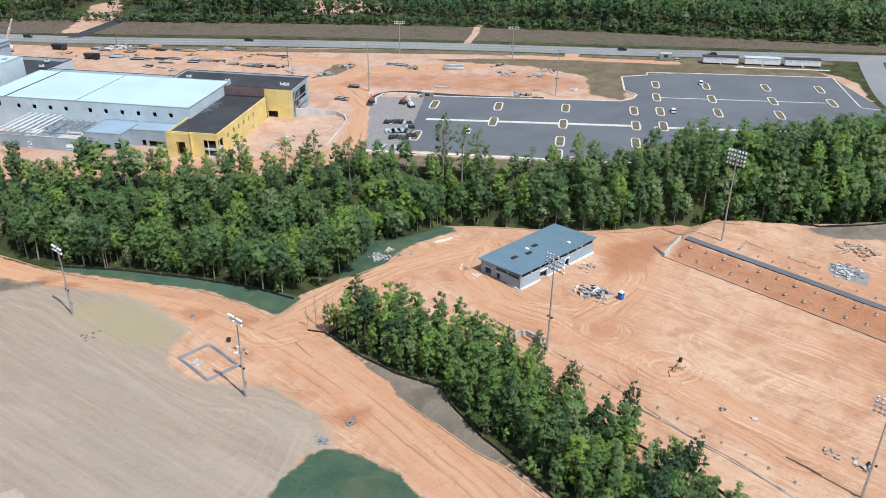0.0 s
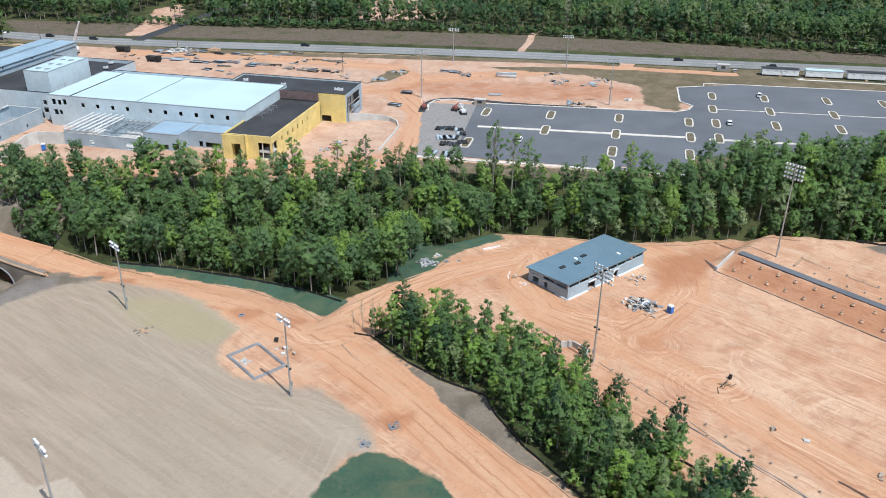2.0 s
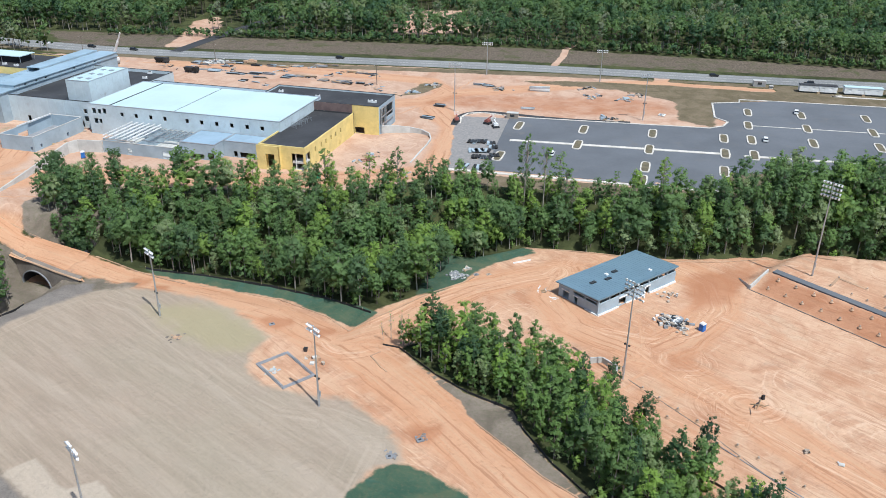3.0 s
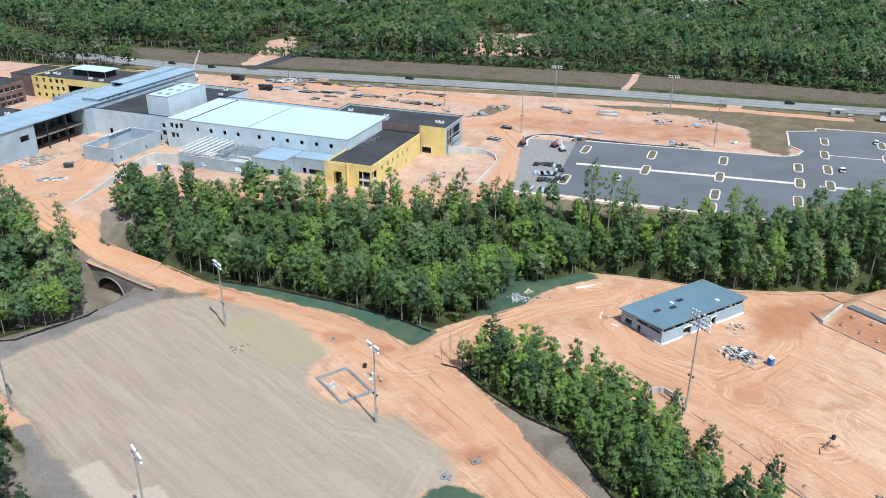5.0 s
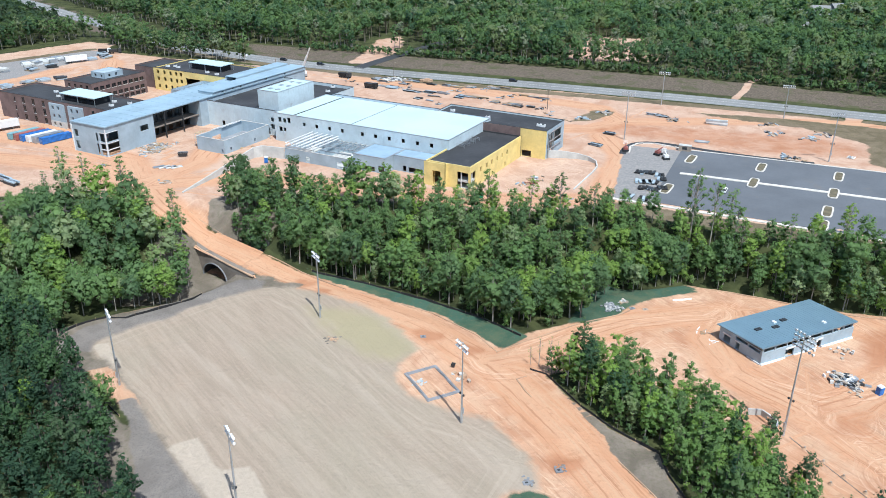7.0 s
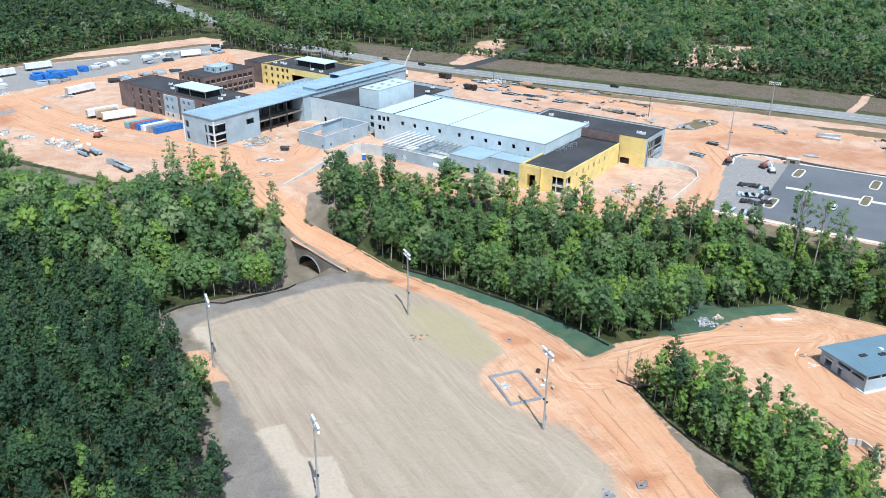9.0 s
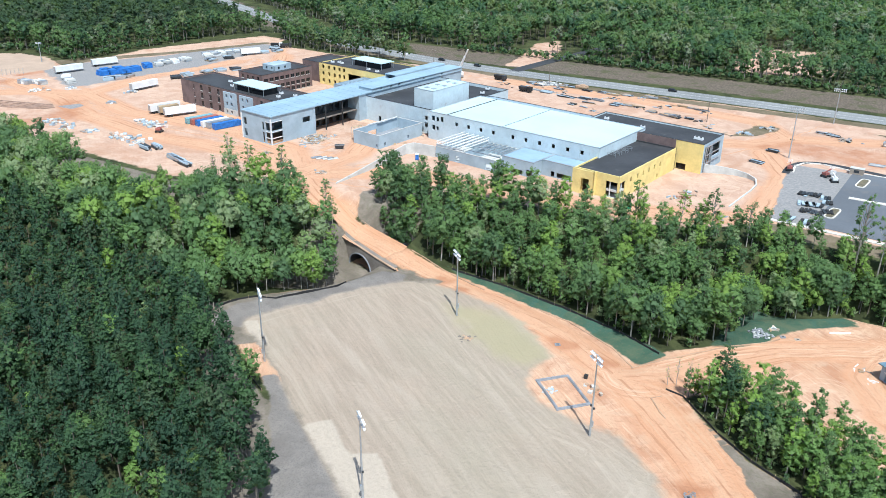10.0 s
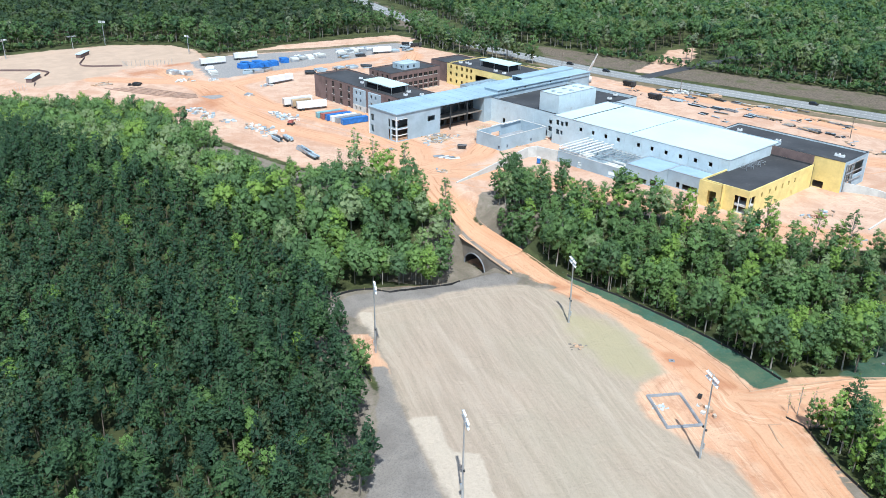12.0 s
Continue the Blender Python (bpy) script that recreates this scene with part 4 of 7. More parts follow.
    me.vertices.foreach_set("co", np.asarray(v, np.float32).ravel())
    fill_faces(me, triangles(np.asarray(q)), slots)
    if tint is not None:
        me.attributes.new("tint", "FLOAT", "POINT").data.foreach_set("value", tint.astype(np.float32))
    for m in ([mat] if mat else mats):
        me.materials.append(m)
    if round_n is not None:
        me.normals_split_custom_set_from_vertices(round_n.astype(np.float32))
    return me


def tree_thing(name, shape, bark, leaf, label):
    (tv, tq), (lv, lq, ln) = shape
    e = thing(name, Matrix(), label, "tree", name.replace("_", " ") + "s")
    for pname, v, q, mat, rn in (("trunk", tv, tq, bark, None), ("crown", lv, lq, leaf, ln)):
        ob = new(pname, mesh_of(pname, v, q, mat, round_n=rn))
        ob.parent = e
    return e


def scatter(poly, gap, seed, keep=1.0, avoid=()):
    """Jittered places inside a polygon, about gap metres apart."""
    r = np.random.default_rng(seed)
    xs, ys = [p[0] for p in poly], [p[1] for p in poly]
    X, Y = np.meshgrid(np.arange(min(xs), max(xs), gap), np.arange(min(ys), max(ys), gap * 0.87))
    X = X + (np.arange(X.shape[0]) % 2 * gap / 2)[:, None] + r.uniform(-0.42, 0.42, X.shape) * gap
    Y = Y + r.uniform(-0.42, 0.42, Y.shape) * gap
    ok = inside(poly, X, Y) & (r.uniform(size=X.shape) < keep)
    for a, d in avoid:
        ok &= far_from(a, X, Y, False) > d
    return np.stack([X[ok], Y[ok]], -1)


def plant(protos, spots, lo, hi, seed):
    """Trees that stand singly: copies of a few grown shapes."""
    r = np.random.default_rng(seed)
    zs = land(spots[:, 0], spots[:, 1])
    for (x, y), z in zip(spots, zs):
        p = protos[int(r.integers(len(protos)))]
        s = r.uniform(lo, hi) * (0.85 if 5.5 < z < 11.8 else 1)
        m = pose(x, y, z, r.normal() * 1.5, r.normal() * 1.5, r.uniform(0, 360)) @ Matrix.Diagonal((s * r.uniform(0.9, 1.1), s * r.uniform(0.9, 1.1), s, 1))
        if p.get("placed"):
            copy_thing(p, m)
        else:
            p.matrix_world = m
            p["placed"] = 1


def wood(name, label, shapes, spots, lo, hi, seed, bark, leaf):
    """Trees too many to count, joined in one sheet of woodland."""
    r = np.random.default_rng(seed)
    vs, qs, sl, ti, ns, n = [], [], [], [], [], 0
    zs = land(spots[:, 0], spots[:, 1])
    for (x, y), z in zip(spots, zs):
        (tv, tq), (lv, lq, ln) = shapes[int(r.integers(len(shapes)))]
        tq = triangles(tq)
        patch = math.sin(x * 0.031 + 2 * math.sin(y * 0.017)) * math.sin(y * 0.037 + 1.3 * math.sin(x * 0.023))
        s, a = r.uniform(lo, hi) * (1 + 0.16 * patch) * (0.85 if 5.5 < z < 11.8 and x > -175 else 0.62 if -248 < x < -188 and 160 < y < 200 else 1), r.uniform(0, math.tau)
        rot = np.array([[math.cos(a), -math.sin(a), 0], [math.sin(a), math.cos(a), 0], [0, 0, 1]]) * s
        v = np.concatenate([tv, lv]) @ rot.T * np.array([r.uniform(0.9, 1.12), r.uniform(0.9, 1.12), 1]) + np.array([x, y, z])
        vs.append(v)
        ns.append(np.concatenate([np.zeros((len(tv), 3)), ln @ (rot / s).T]))
        qs.append(np.concatenate([tq, lq + len(tv)]) + n)
        sl.append(np.concatenate([np.zeros(len(tq)), np.ones(len(lq))]))
        ti.append(np.full(len(v), min(0.999, max(0.0, 0.5 + 0.32 * patch + r.uniform(-0.42, 0.42)))))
        n += len(v)
    me = mesh_of(name, np.concatenate(vs), np.concatenate(qs), None, np.concatenate(ti), np.concatenate(sl), (bark, leaf), np.concatenate(ns))
    return tagged(new(name, me), label, "woodland", kind="stuff")


# where the woods stand
BELT = [(-146, 206), (-142, 202), (-128, 198), (-103, 192), (-68, 190), (-41, 178), (-31, 184), (-23.5, 193), (-22.5, 206), (-8, 220), (0, 223), (44, 221), (72, 226), (108, 221), (140, 224), (230, 228), (230, 262), (150, 262), (84, 250), (64, 236), (15, 234), (-26, 238), (-41, 232), (-64, 223), (-86, 224), (-112, 221.5), (-134, 218), (-146, 213)]
PINES = [(-87, 64), (-84.5, 86), (-108, 109), (-122, 117), (-143, 129.5), (-150, 138), (-178, 138), (-215, 140), (-262, 142), (-310, 136), (-350, 130), (-385, 130), (-230, 60), (-130, 20), (-90, 20)]
MIXED = [(-150, 137), (-150.5, 142), (-147.5, 147.5), (-143, 151), (-139.5, 153), (-135.5, 160), (-133, 166), (-135, 174), (-141, 182), (-146, 187), (-166, 193), (-178, 193), (-190, 185), (-216, 173), (-248, 174), (-258, 182), (-306, 181), (-353, 162), (-396, 128), (-350, 130), (-310, 136), (-262, 142), (-215, 140), (-178, 138)]
CLEAR = [(RAMP, 7.0), ([(-136, 186), (-134, 177)], 5.0)]

def in_sight(p, near=0.0, lo=-74, hi=36):
    """The places in the wide wedge of country that lies before the hill."""
    turn = np.degrees(np.arctan2(p[:, 0], p[:, 1]))
    return p[(turn > lo) & (turn < hi) & (np.hypot(p[:, 0], p[:, 1]) > near)]


oaks = [tree_thing("broadleaf_tree", broadleaf(13.5, 2000, 0.18, rng.uniform(2.2, 3.6), 30, rng.uniform(0.06, 0.34), 7, 7), (BARK, PALEBARK)[k % 2], OAK, "leafy spring-green broadleaf tree in the woods") for k in range(9)]
slim = [tree_thing("broadleaf_tree", broadleaf(12.5, 1450, 0.185, rng.uniform(1.9, 2.7), 22, rng.uniform(0.0, 0.1), 5, 6), (BARK, PALEBARK)[k % 2], LEAFY, "young leafy green broadleaf tree in the copse") for k in range(7)]
copse = scatter(COPSE, 3.2, 1, 1.0, [(COPSE[:8], 1.2)])
belt = in_sight(np.concatenate([scatter(BELT, 4.2, 2, 1.0, CLEAR), scatter([(-146, 206), (-128, 199), (-126, 212), (-140, 215)], 4.0, 43)]), hi=34)
east = np.clip((belt[:, 0] - 58) / 30, 0, 1)
tall = np.random.default_rng(41).uniform(size=len(belt)) < east
edge_row = far_from(LOW, belt[:, 0], belt[:, 1]) < 9
mid = (belt[:, 0] > -24) & ~tall & (belt[:, 0] < 75)
plant(slim, copse, 0.62, 1.1, 3)
outer = belt[edge_row & ~tall & ~mid]
plant(oaks, outer, 0.65, 1.16, 28)
plant(oaks, belt[edge_row & mid], 0.75, 1.1, 26)
plant(oaks, belt[edge_row & tall][::2], 0.85, 1.25, 24)
pines = [tree_thing("pine_tree", pine(14.5, 1000, 0.19), BARK, PINE, "dense dark green pine in the plantation") for k in range(8)]
front = in_sight(scatter(PINES, 4.5, 4), 95.0)
odd = np.random.default_rng(40).uniform(size=len(front)) < 0.07
bright, front = front[odd], front[~odd]
nearest = np.argsort(np.hypot(front[:, 0] + 60, front[:, 1] - 90))
plant(pines, np.concatenate([copse[::9] + 1.4, front[nearest[:250]]]), 0.72, 1.12, 5)
wood("pine_wood", "dense plantation of dark green pines", [pine(14.5, 380, 0.26, 24, 4, 3) for k in range(8)], front[nearest[250:]], 0.74, 1.12, 6, BARK, PINE)
wood("mixed_wood", "bright spring-green broadleaf wood beside the pines", [broadleaf(13, 950, 0.255, rng.uniform(2.9, 4.8), 24, rng.uniform(0.05, 0.25), 2, 8, sides=4) for k in range(8)], in_sight(scatter(MIXED, 5.9, 8, 1.0, CLEAR)), 0.7, 1.15, 9, PALEBARK, OAK)
wood("stray_wood", "single bright broadleaf trees among the pines", [broadleaf(13, 1100, 0.23, rng.uniform(2.4, 3.4), 16, rng.uniform(0.05, 0.25), 2, 8, sides=4) for k in range(6)], bright, 0.7, 1.0, 35, PALEBARK, LEAFY)
wood("belt_wood", "belt of spring-green broadleaf trees along the stream", [broadleaf(13.5, 1150, 0.225, rng.uniform(2.4, 3.7), 18, rng.uniform(0.04, 0.28), 2, 8, sides=4) for k in range(8)], belt[~edge_row & ~tall & ~mid], 0.6, 1.08, 11, PALEBARK, OAK)
wood("stream_wood", "lower trees along the stream below the car park", [broadleaf(13.5, 800, 0.28, rng.uniform(2.9, 4.3), 17, rng.uniform(0.04, 0.28), 2, 8, sides=4) for k in range(6)], np.concatenate([belt[~edge_row & mid], scatter([(-22, 206), (0, 223.5), (44, 220), (76, 225), (78, 235), (30, 232), (0, 232), (-24, 236)], 4.4, 34)]), 0.55, 0.9, 27, PALEBARK, OAK)
wood("bank_wood", "tall green broadleaf trees on the car park bank", [broadleaf(15, 1100, 0.25, rng.uniform(2.7, 4.2), 17, rng.uniform(0.03, 0.2), 3, 8, sides=4) for k in range(6)], np.concatenate([belt[~edge_row & tall], belt[edge_row & tall][1::2]]), 0.75, 1.1, 25, PALEBARK, OAK)
thin = [tree_thing("slender_tree", broadleaf(15, 1150, 0.19, rng.uniform(2.0, 2.9), 22, 0.3, 18, 6, True, loose=1.5), PALEBARK, OAK, "tall slender tree with thin new leaves") for k in range(5)]
plant(thin, np.concatenate([scatter([(-30, 228), (60, 224), (66, 226), (60, 236), (-30, 240)], 8.5, 21, 0.6), scatter([(-80, 218), (-45, 224), (-45, 230), (-80, 224)], 7, 22, 0.6), np.array([(-143, 180), (-146, 186), (-138.5, 176), (-141, 166), (-150, 188), (-196, 194), (-202, 192), (-188, 195), (-180, 202), (-118, 199), (-132, 202), (-108, 196), (-92, 193)])]), 0.8, 1.25, 23)
for k, (x, y, top) in enumerate(((-0.3, 231, 31), (5.6, 231, 32), (27, 231, 28), (41, 231, 29), (-29, 230, 26), (-39.3, 229, 26.5), (12, 229, 26), (-143.5, 183.5, 15.5), (-43.5, 229, 23))):
    ground_z = zat(x, y)
    s = (top - ground_z) / 15
    copy_thing(thin[k % 5], pose(x, y, ground_z, 0, 0, 70 * k) @ Matrix.Diagonal((min(1.25, s), min(1.25, s), s, 1)))
for k, (x, y, top) in enumerate(((-65, 229, 21), (-61.3, 228.5, 21.6))):
    ground_z = zat(x, y)
    s = (top - ground_z) / 14.5
    copy_thing(pines[k], pose(x, y, ground_z, 0, 0, 50 * k) @ Matrix.Diagonal((s * 0.7, s * 0.7, s, 1)))
bare = [tree_thing("bare_sapling", broadleaf(9, 90, 0.12, 1.2, 12, 0.3, 12, 3, True, loose=1.6), PALEBARK, OAK, "thin sapling with hardly any leaves by the road") for k in range(2)]
plant(bare, np.array([(-30.5, 164), (-28.2, 165), (-32.3, 163.2), (-26.5, 165.5)]), 0.75, 1.0, 33)
FAR = [(-291, 462), (-170, 458), (-101, 461), (10, 458), (97, 446), (225, 420), (300, 410), (440, 640), (250, 800), (-300, 840), (-560, 740), (-760, 330), (-740, 200), (-525, 196), (-518, 245), (-506, 284), (-470, 312), (-420, 304), (-424, 350), (-412, 400), (-399, 440), (-360, 445), (-420, 495), (-520, 555), (-560, 590), (-330, 455)]
SIDE = [(-191, 414), (-187, 440), (-181, 470), (-176, 495), (-165, 540), (-150, 600)]
GROVE = [(-372, 428), (-345, 406), (-305, 403), (-256, 406), (-275, 416), (-305, 421), (-335, 430), (-380, 454), (-396, 458)]
GAPS = [(HWY, 15), ([(-394, 472), (-469, 508), (-560, 556), (-720, 632)], 27), ([(-70, 494), (-72, 540), (-56, 560)], 9), ([(-82, 490), (-42, 496)], 5), ([(58, 664), (63, 680), (88, 737)], 11), ([(128, 745), (133, 761)], 11), (SIDE, 9), ([(-203, 440), (-205, 508)], 13), ([(-58, 492), (-52, 520)], 8), ([(12, 450), (20, 475)], 5)]
inner = in_sight(scatter(FAR, 7.7, 12, 0.97, GAPS), hi=33)
reach = np.hypot(inner[:, 0], inner[:, 1])
rim = far_from(FAR, inner[:, 0], inner[:, 1])
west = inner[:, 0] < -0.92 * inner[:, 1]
edge = in_sight(scatter(FAR, 6.0, 14, 0.9, GAPS))
edge_in = far_from(FAR, edge[:, 0], edge[:, 1]) < 16
wood("far_edge_wood", "tall mixed trees along the highway's far side", [broadleaf(16, 210, 0.5, rng.uniform(2.5, 4.2), 10, rng.uniform(0.04, 0.24), 0, 6, sides=4) for k in range(8)], np.concatenate([edge[edge_in & (edge[:, 1] < 600) & (edge[:, 0] > -700)], scatter(GROVE, 5.0, 31, 1.0, [(HWY, 9.5)])]), 0.75, 1.2, 15, PALEBARK, FARLEAF)
wood("far_wood", "wide mixed woodland beyond the highway", [broadleaf(16, 145, 0.65, rng.uniform(3.6, 5.2), 7, rng.uniform(0.25, 0.45), 0, 6, sides=3) for k in range(8)], inner[(rim >= 14) & (reach < 620) & ~west], 0.75, 1.12, 13, BARK, FARLEAF)
wood("distant_wood", "mixed woodland running on to the horizon", [broadleaf(16, 46, 1.25, rng.uniform(3.8, 5.4), 4, 0.4, 0, 6, sides=3) for k in range(8)], inner[(rim >= 14) & (reach >= 620) & (reach < 800) & ~west], 0.75, 1.15, 29, BARK, FARLEAF)
wood("west_wood", "mixed woodland behind the ball fields, shade and haze in its leaf colour", [broadleaf(16, 95, 0.85, rng.uniform(3.6, 5.2), 6, rng.uniform(0.2, 0.4), 0, 6, sides=3) for k in range(8)], inner[(rim >= 14) & (reach < 800) & west], 0.75, 1.12, 30, BARK, SHADELEAF)
wood("roadside_brush", "low green brush along the edge of the far woods", [broadleaf(4, 60, 0.42, 1.7, 4, 0.1, 0, 6, sides=3) for k in range(4)], np.concatenate([scatter([(-530, 196), (-522, 245), (-510, 287), (-472, 316), (-422, 309), (-428, 350), (-420, 400), (-416, 400), (-421, 350), (-417, 300), (-470, 308), (-503, 282), (-515, 245), (-522, 196)], 3.4, 42), scatter([(-250, 452), (-101, 454), (10, 452), (97, 440), (225, 414), (225, 422), (97, 450), (10, 462), (-101, 464), (-250, 462)], 3.6, 16)]), 0.6, 1.5, 17, BARK, FARLEAF)
wood("understorey", "low green undergrowth at the woods' edge", [broadleaf(4, 100, 0.26, 1.4, 4, 0.05, 0, 6, sides=3) for k in range(4)], np.concatenate([in_sight(scatter(BELT, 4.0, 18, 0.7, CLEAR)), scatter(COPSE, 4, 19, 0.8), in_sight(scatter(MIXED, 6, 20, 0.3, CLEAR))]), 0.6, 1.3, 21, BARK, OAK)
# ---------------------------------------------------------------- the school
SCHOOL = pose(-72.8, 244.9, ZP, 0, 0, -9.5)


def at(u, v, z=0.0, turn=0.0):
    return SCHOOL @ pose(u, v, z, 0, 0, turn)


def cut(ops, s0, s1):
    return [(max(a, s0) - s0, min(b, s1) - s0, lo, hi) for a, b, lo, hi in ops if b > s0 + 0.02 and a < s1 - 0.02]


def lined(e, a, b, z0, z1, th, ops, mat, panel=0.0):
    """A wall as one part, or as a row of precast panels with open joints."""
    a, b = Vector(a), Vector(b)
    L, d = (b - a).length, (b - a).normalized()
    n = max(1, round(L / panel)) if panel else 1
    for k in range(n):
        s0, s1 = L * k / n + (0.05 if k else 0), L * (k + 1) / n
        bm = bmn()
        wall(bm, a + d * s0, a + d * s1, z0, z1, th, cut(ops, s0, s1))
        part("panel" if panel else "wall", bm, mat, e)


def coping(e, w, d, h, mat, th):
    """A thin metal cap along the wall heads."""
    for x0, x1, y0, y1 in ((-0.06, w + 0.06, -0.06, th), (-0.06, w + 0.06, d - th, d + 0.06), (-0.06, th, th, d - th), (w - th, w + 0.06, th, d - th)):
        bm = bmn()
        box(bm, x0, x1, y0, y1, h + 0.003, h + 0.14)
        part("coping", bm, mat, e)


def block(name, label, u0, u1, v0, v1, h, walls, roof, front=(), right=(), behind=(), left=(), th=0.35, parapet=0.5, category="building", glass=None, kinds=None, panel=0.0, cap=None, roof_z=None):
    """A flat-roofed block: four walls with openings through them, a roof slab behind a parapet."""
    e = thing(name, at(u0, v0), label, category)
    w, d = u1 - u0, v1 - v0
    front, left = [(a - u0, b - u0, *z) for a, b, *z in front], [(v1 - th - b, v1 - th - a, *z) for a, b, *z in left]
    right, behind = [(a - v0 - th, b - v0 - th, *z) for a, b, *z in right], [(u1 - b, u1 - a, *z) for a, b, *z in behind]
    sides = [((0, 0), (w, 0), front), ((w, th), (w, d - th), right), ((w, d), (0, d), behind), ((0, d - th), (0, th), left)]
    for k, (a, b, ops) in enumerate(sides):
        lined(e, a, b, -0.4, h, th, ops, kinds[k] if kinds else walls, panel)
        if glass:
            bm = bmn()
            m = wall(bm, a, b, 0, 1, th)
            bm.free()
            for o in ops:
                bm = bmn()
                box(bm, o[0] + 0.03, o[1] - 0.03, th * 0.55, th * 0.55 + 0.06, o[2] + 0.03, o[3] - 0.03, m)
                win = part("window", bm, glass, e)
                bm = bmn()
                mid = (o[0] + o[1]) / 2
                box(bm, mid - 0.05, mid + 0.05, th * 0.3, th * 0.5, o[2], o[3], m)
                part("mullion", bm, DARKSTEEL_AND_SHADE, win)
                bm = bmn()
                box(bm, o[0] - 0.1, o[1] + 0.1, -0.08, th * 0.5, o[2] - 0.2, o[2] - 0.004, m)
                part("sill", bm, CONCRETE, win, "pale concrete sill")
    bm = bmn()
    z = roof_z or h - parapet
    box(bm, th, w - th, th, d - th, z - 0.35, z)
    part("roof", bm, roof, e)
    if cap:
        coping(e, w, d, h, cap, th)
    return e


def windows(at_list, w, lo, hi):
    return [(c - w / 2, c + w / 2, lo, hi) for c in at_list]


GYM_WIN = windows([-79.5, -73.5, -67.4, -61.5, -52.4, -46.5, -40.5, -34.5, -28.5, -22.6], 1.35, 7.6, 9.1)
gym = block("gymnasium", "long grey precast gymnasium with a white flat roof", -94, -15.6, 13.6, 48.5, 11.3, PRECAST, MEMBRANE,
            front=GYM_WIN + [(-92.2, -90.6, 7.8, 9.8), (-89.8, -88.4, 7.8, 9.6), (-87.6, -86.2, 8, 10), (-92, -90.4, 4, 6), (-89.8, -88.6, 4.2, 5.8)], parapet=0.1, panel=3.9, cap=STEEL)
bm = bmn()
box(bm, 36.0, 36.18, 0.5, 34.4, 11.2, 11.28)
part("roof_seam", bm, DARKSTEEL_AND_SHADE, gym, "dark seam across the roof")
bm = bmn()
box(bm, 9.2, 9.5, 0.5, 34.4, 11.2, 11.42)
part("roof_seam", bm, DARKSTEEL_AND_SHADE, gym, "dark seam across the roof")

wing = block("classroom_wing", "low wing in bright yellow sheathing with a black roof", -16.6, 0.3, -1, 42, 8.2, SHEATH, BLACKROOF, front=[(-13.3, -10.2, 0.2, 5.4), (-4.6, -0.4, 0.2, 5.9)],
             right=[(-0.5, 3.2, 0.2, 5.9)] + windows([7.2, 12.1, 16.2, 20.6, 24.9, 29.3], 1.05, 4.4, 6.1) + windows([13.0, 14.1, 27.4, 28.3], 0.5, 0.5, 2.1), kinds=[SHEATH, SHEATH, BLACKROOF, SHEATH])
bm = bmn()
wall(bm, (0.0, -1.5), (8.2, -1.5), -0.4, 8.2, 0.35, [(3.3, 6.4, 0.2, 5.4)])
wall(bm, (8.2, -1.5), (8.2, -0.02), -0.4, 8.2, 0.3)
part("bay", bm, SHEATH, wing)
for lo, hi in ((2.4, 3.1), (0.0, 0.35)):
    bm = bmn()
    box(bm, 12.1, 16.55, 0.35, 4.2, lo, hi)
    part("floor_slab", bm, CONCRETE, wing, "pale concrete floor edge")
for x, y in ((16.6, 0.3), (13.4, 0.4), (16.4, 2.4)):
    bm = bmn()
    box(bm, x - 0.15, x + 0.12, y - 0.12, y + 0.12, 0.0, 6.2)
    part("column", bm, WHITE, wing, "white steel column")
bm = bmn()
box(bm, 0.4, 16.4, 42.85, 43.1, 8.25, 11.2)
part("upstand", bm, BRICK, wing, "brown brick upstand wall")
ent = block("entrance_block", "tall black-roofed block with yellow sheathed front", -40, 9.8, 43.2, 62, 10.9, PRECAST, BLACKROOF, front=[(0.2, 4.0, 0.1, 2.5)], right=[(45, 50.5, 0.3, 9.5), (52, 59, 4.5, 9.5)], kinds=[SHEATH, BLOCK, PRECAST, PRECAST], cap=DARKSTEEL_AND_SHADE)
for y in (1.8, 3.4, 5.4, 7.2):
    bm = bmn()
    bar(bm, (50.2, y, 0), (50.2, y, 10), 0.25, 0.25)
    part("steel_post", bm, STEEL, ent)
for z in (3.4, 6.4, 9.6):
    bm = bmn()
    bar(bm, (50.2, 1.6, z), (50.2, 15.5, z), 0.22, 0.3)
    part("steel_beam", bm, STEEL, ent)
block("link_corridor", "low blue-grey roofed corridor behind the gymnasium", -93.8, -40.2, 48.7, 56, 9.9, PRECAST, BLUEROOF, cap=DARKSTEEL_AND_SHADE)
tower = block("stage_tower", "tall windowless precast stage tower with a white roof", -109, -98.5, 22, 46, 17, PRECAST, MEMBRANE, parapet=0.1, panel=3.5, cap=STEEL)
for k in range(6):
    bm = bmn()
    x, y = (3.2, 7.0)[k % 2], 4.5 + 7 * (k // 2)
    box(bm, x - 0.8, x + 0.8, y - 0.9, y + 0.9, 16.8, 17.15)
    part("smoke_hatch", bm, STEEL, tower, "grey roof hatch")
block("theatre", "grey precast theatre with a black flat roof", -138, -94.2, 18.5, 70, 10.3, PRECAST, BLACKROOF, front=[(-126.7, -125.2, 0.2, 2.6), (-100.2, -98.6, 5.6, 7.4), (-100.4, -98.4, 2.6, 4.6), (-102, -100.9, 0.2, 2.6)], panel=3.6, cap=DARKSTEEL_AND_SHADE, roof_z=9.1)
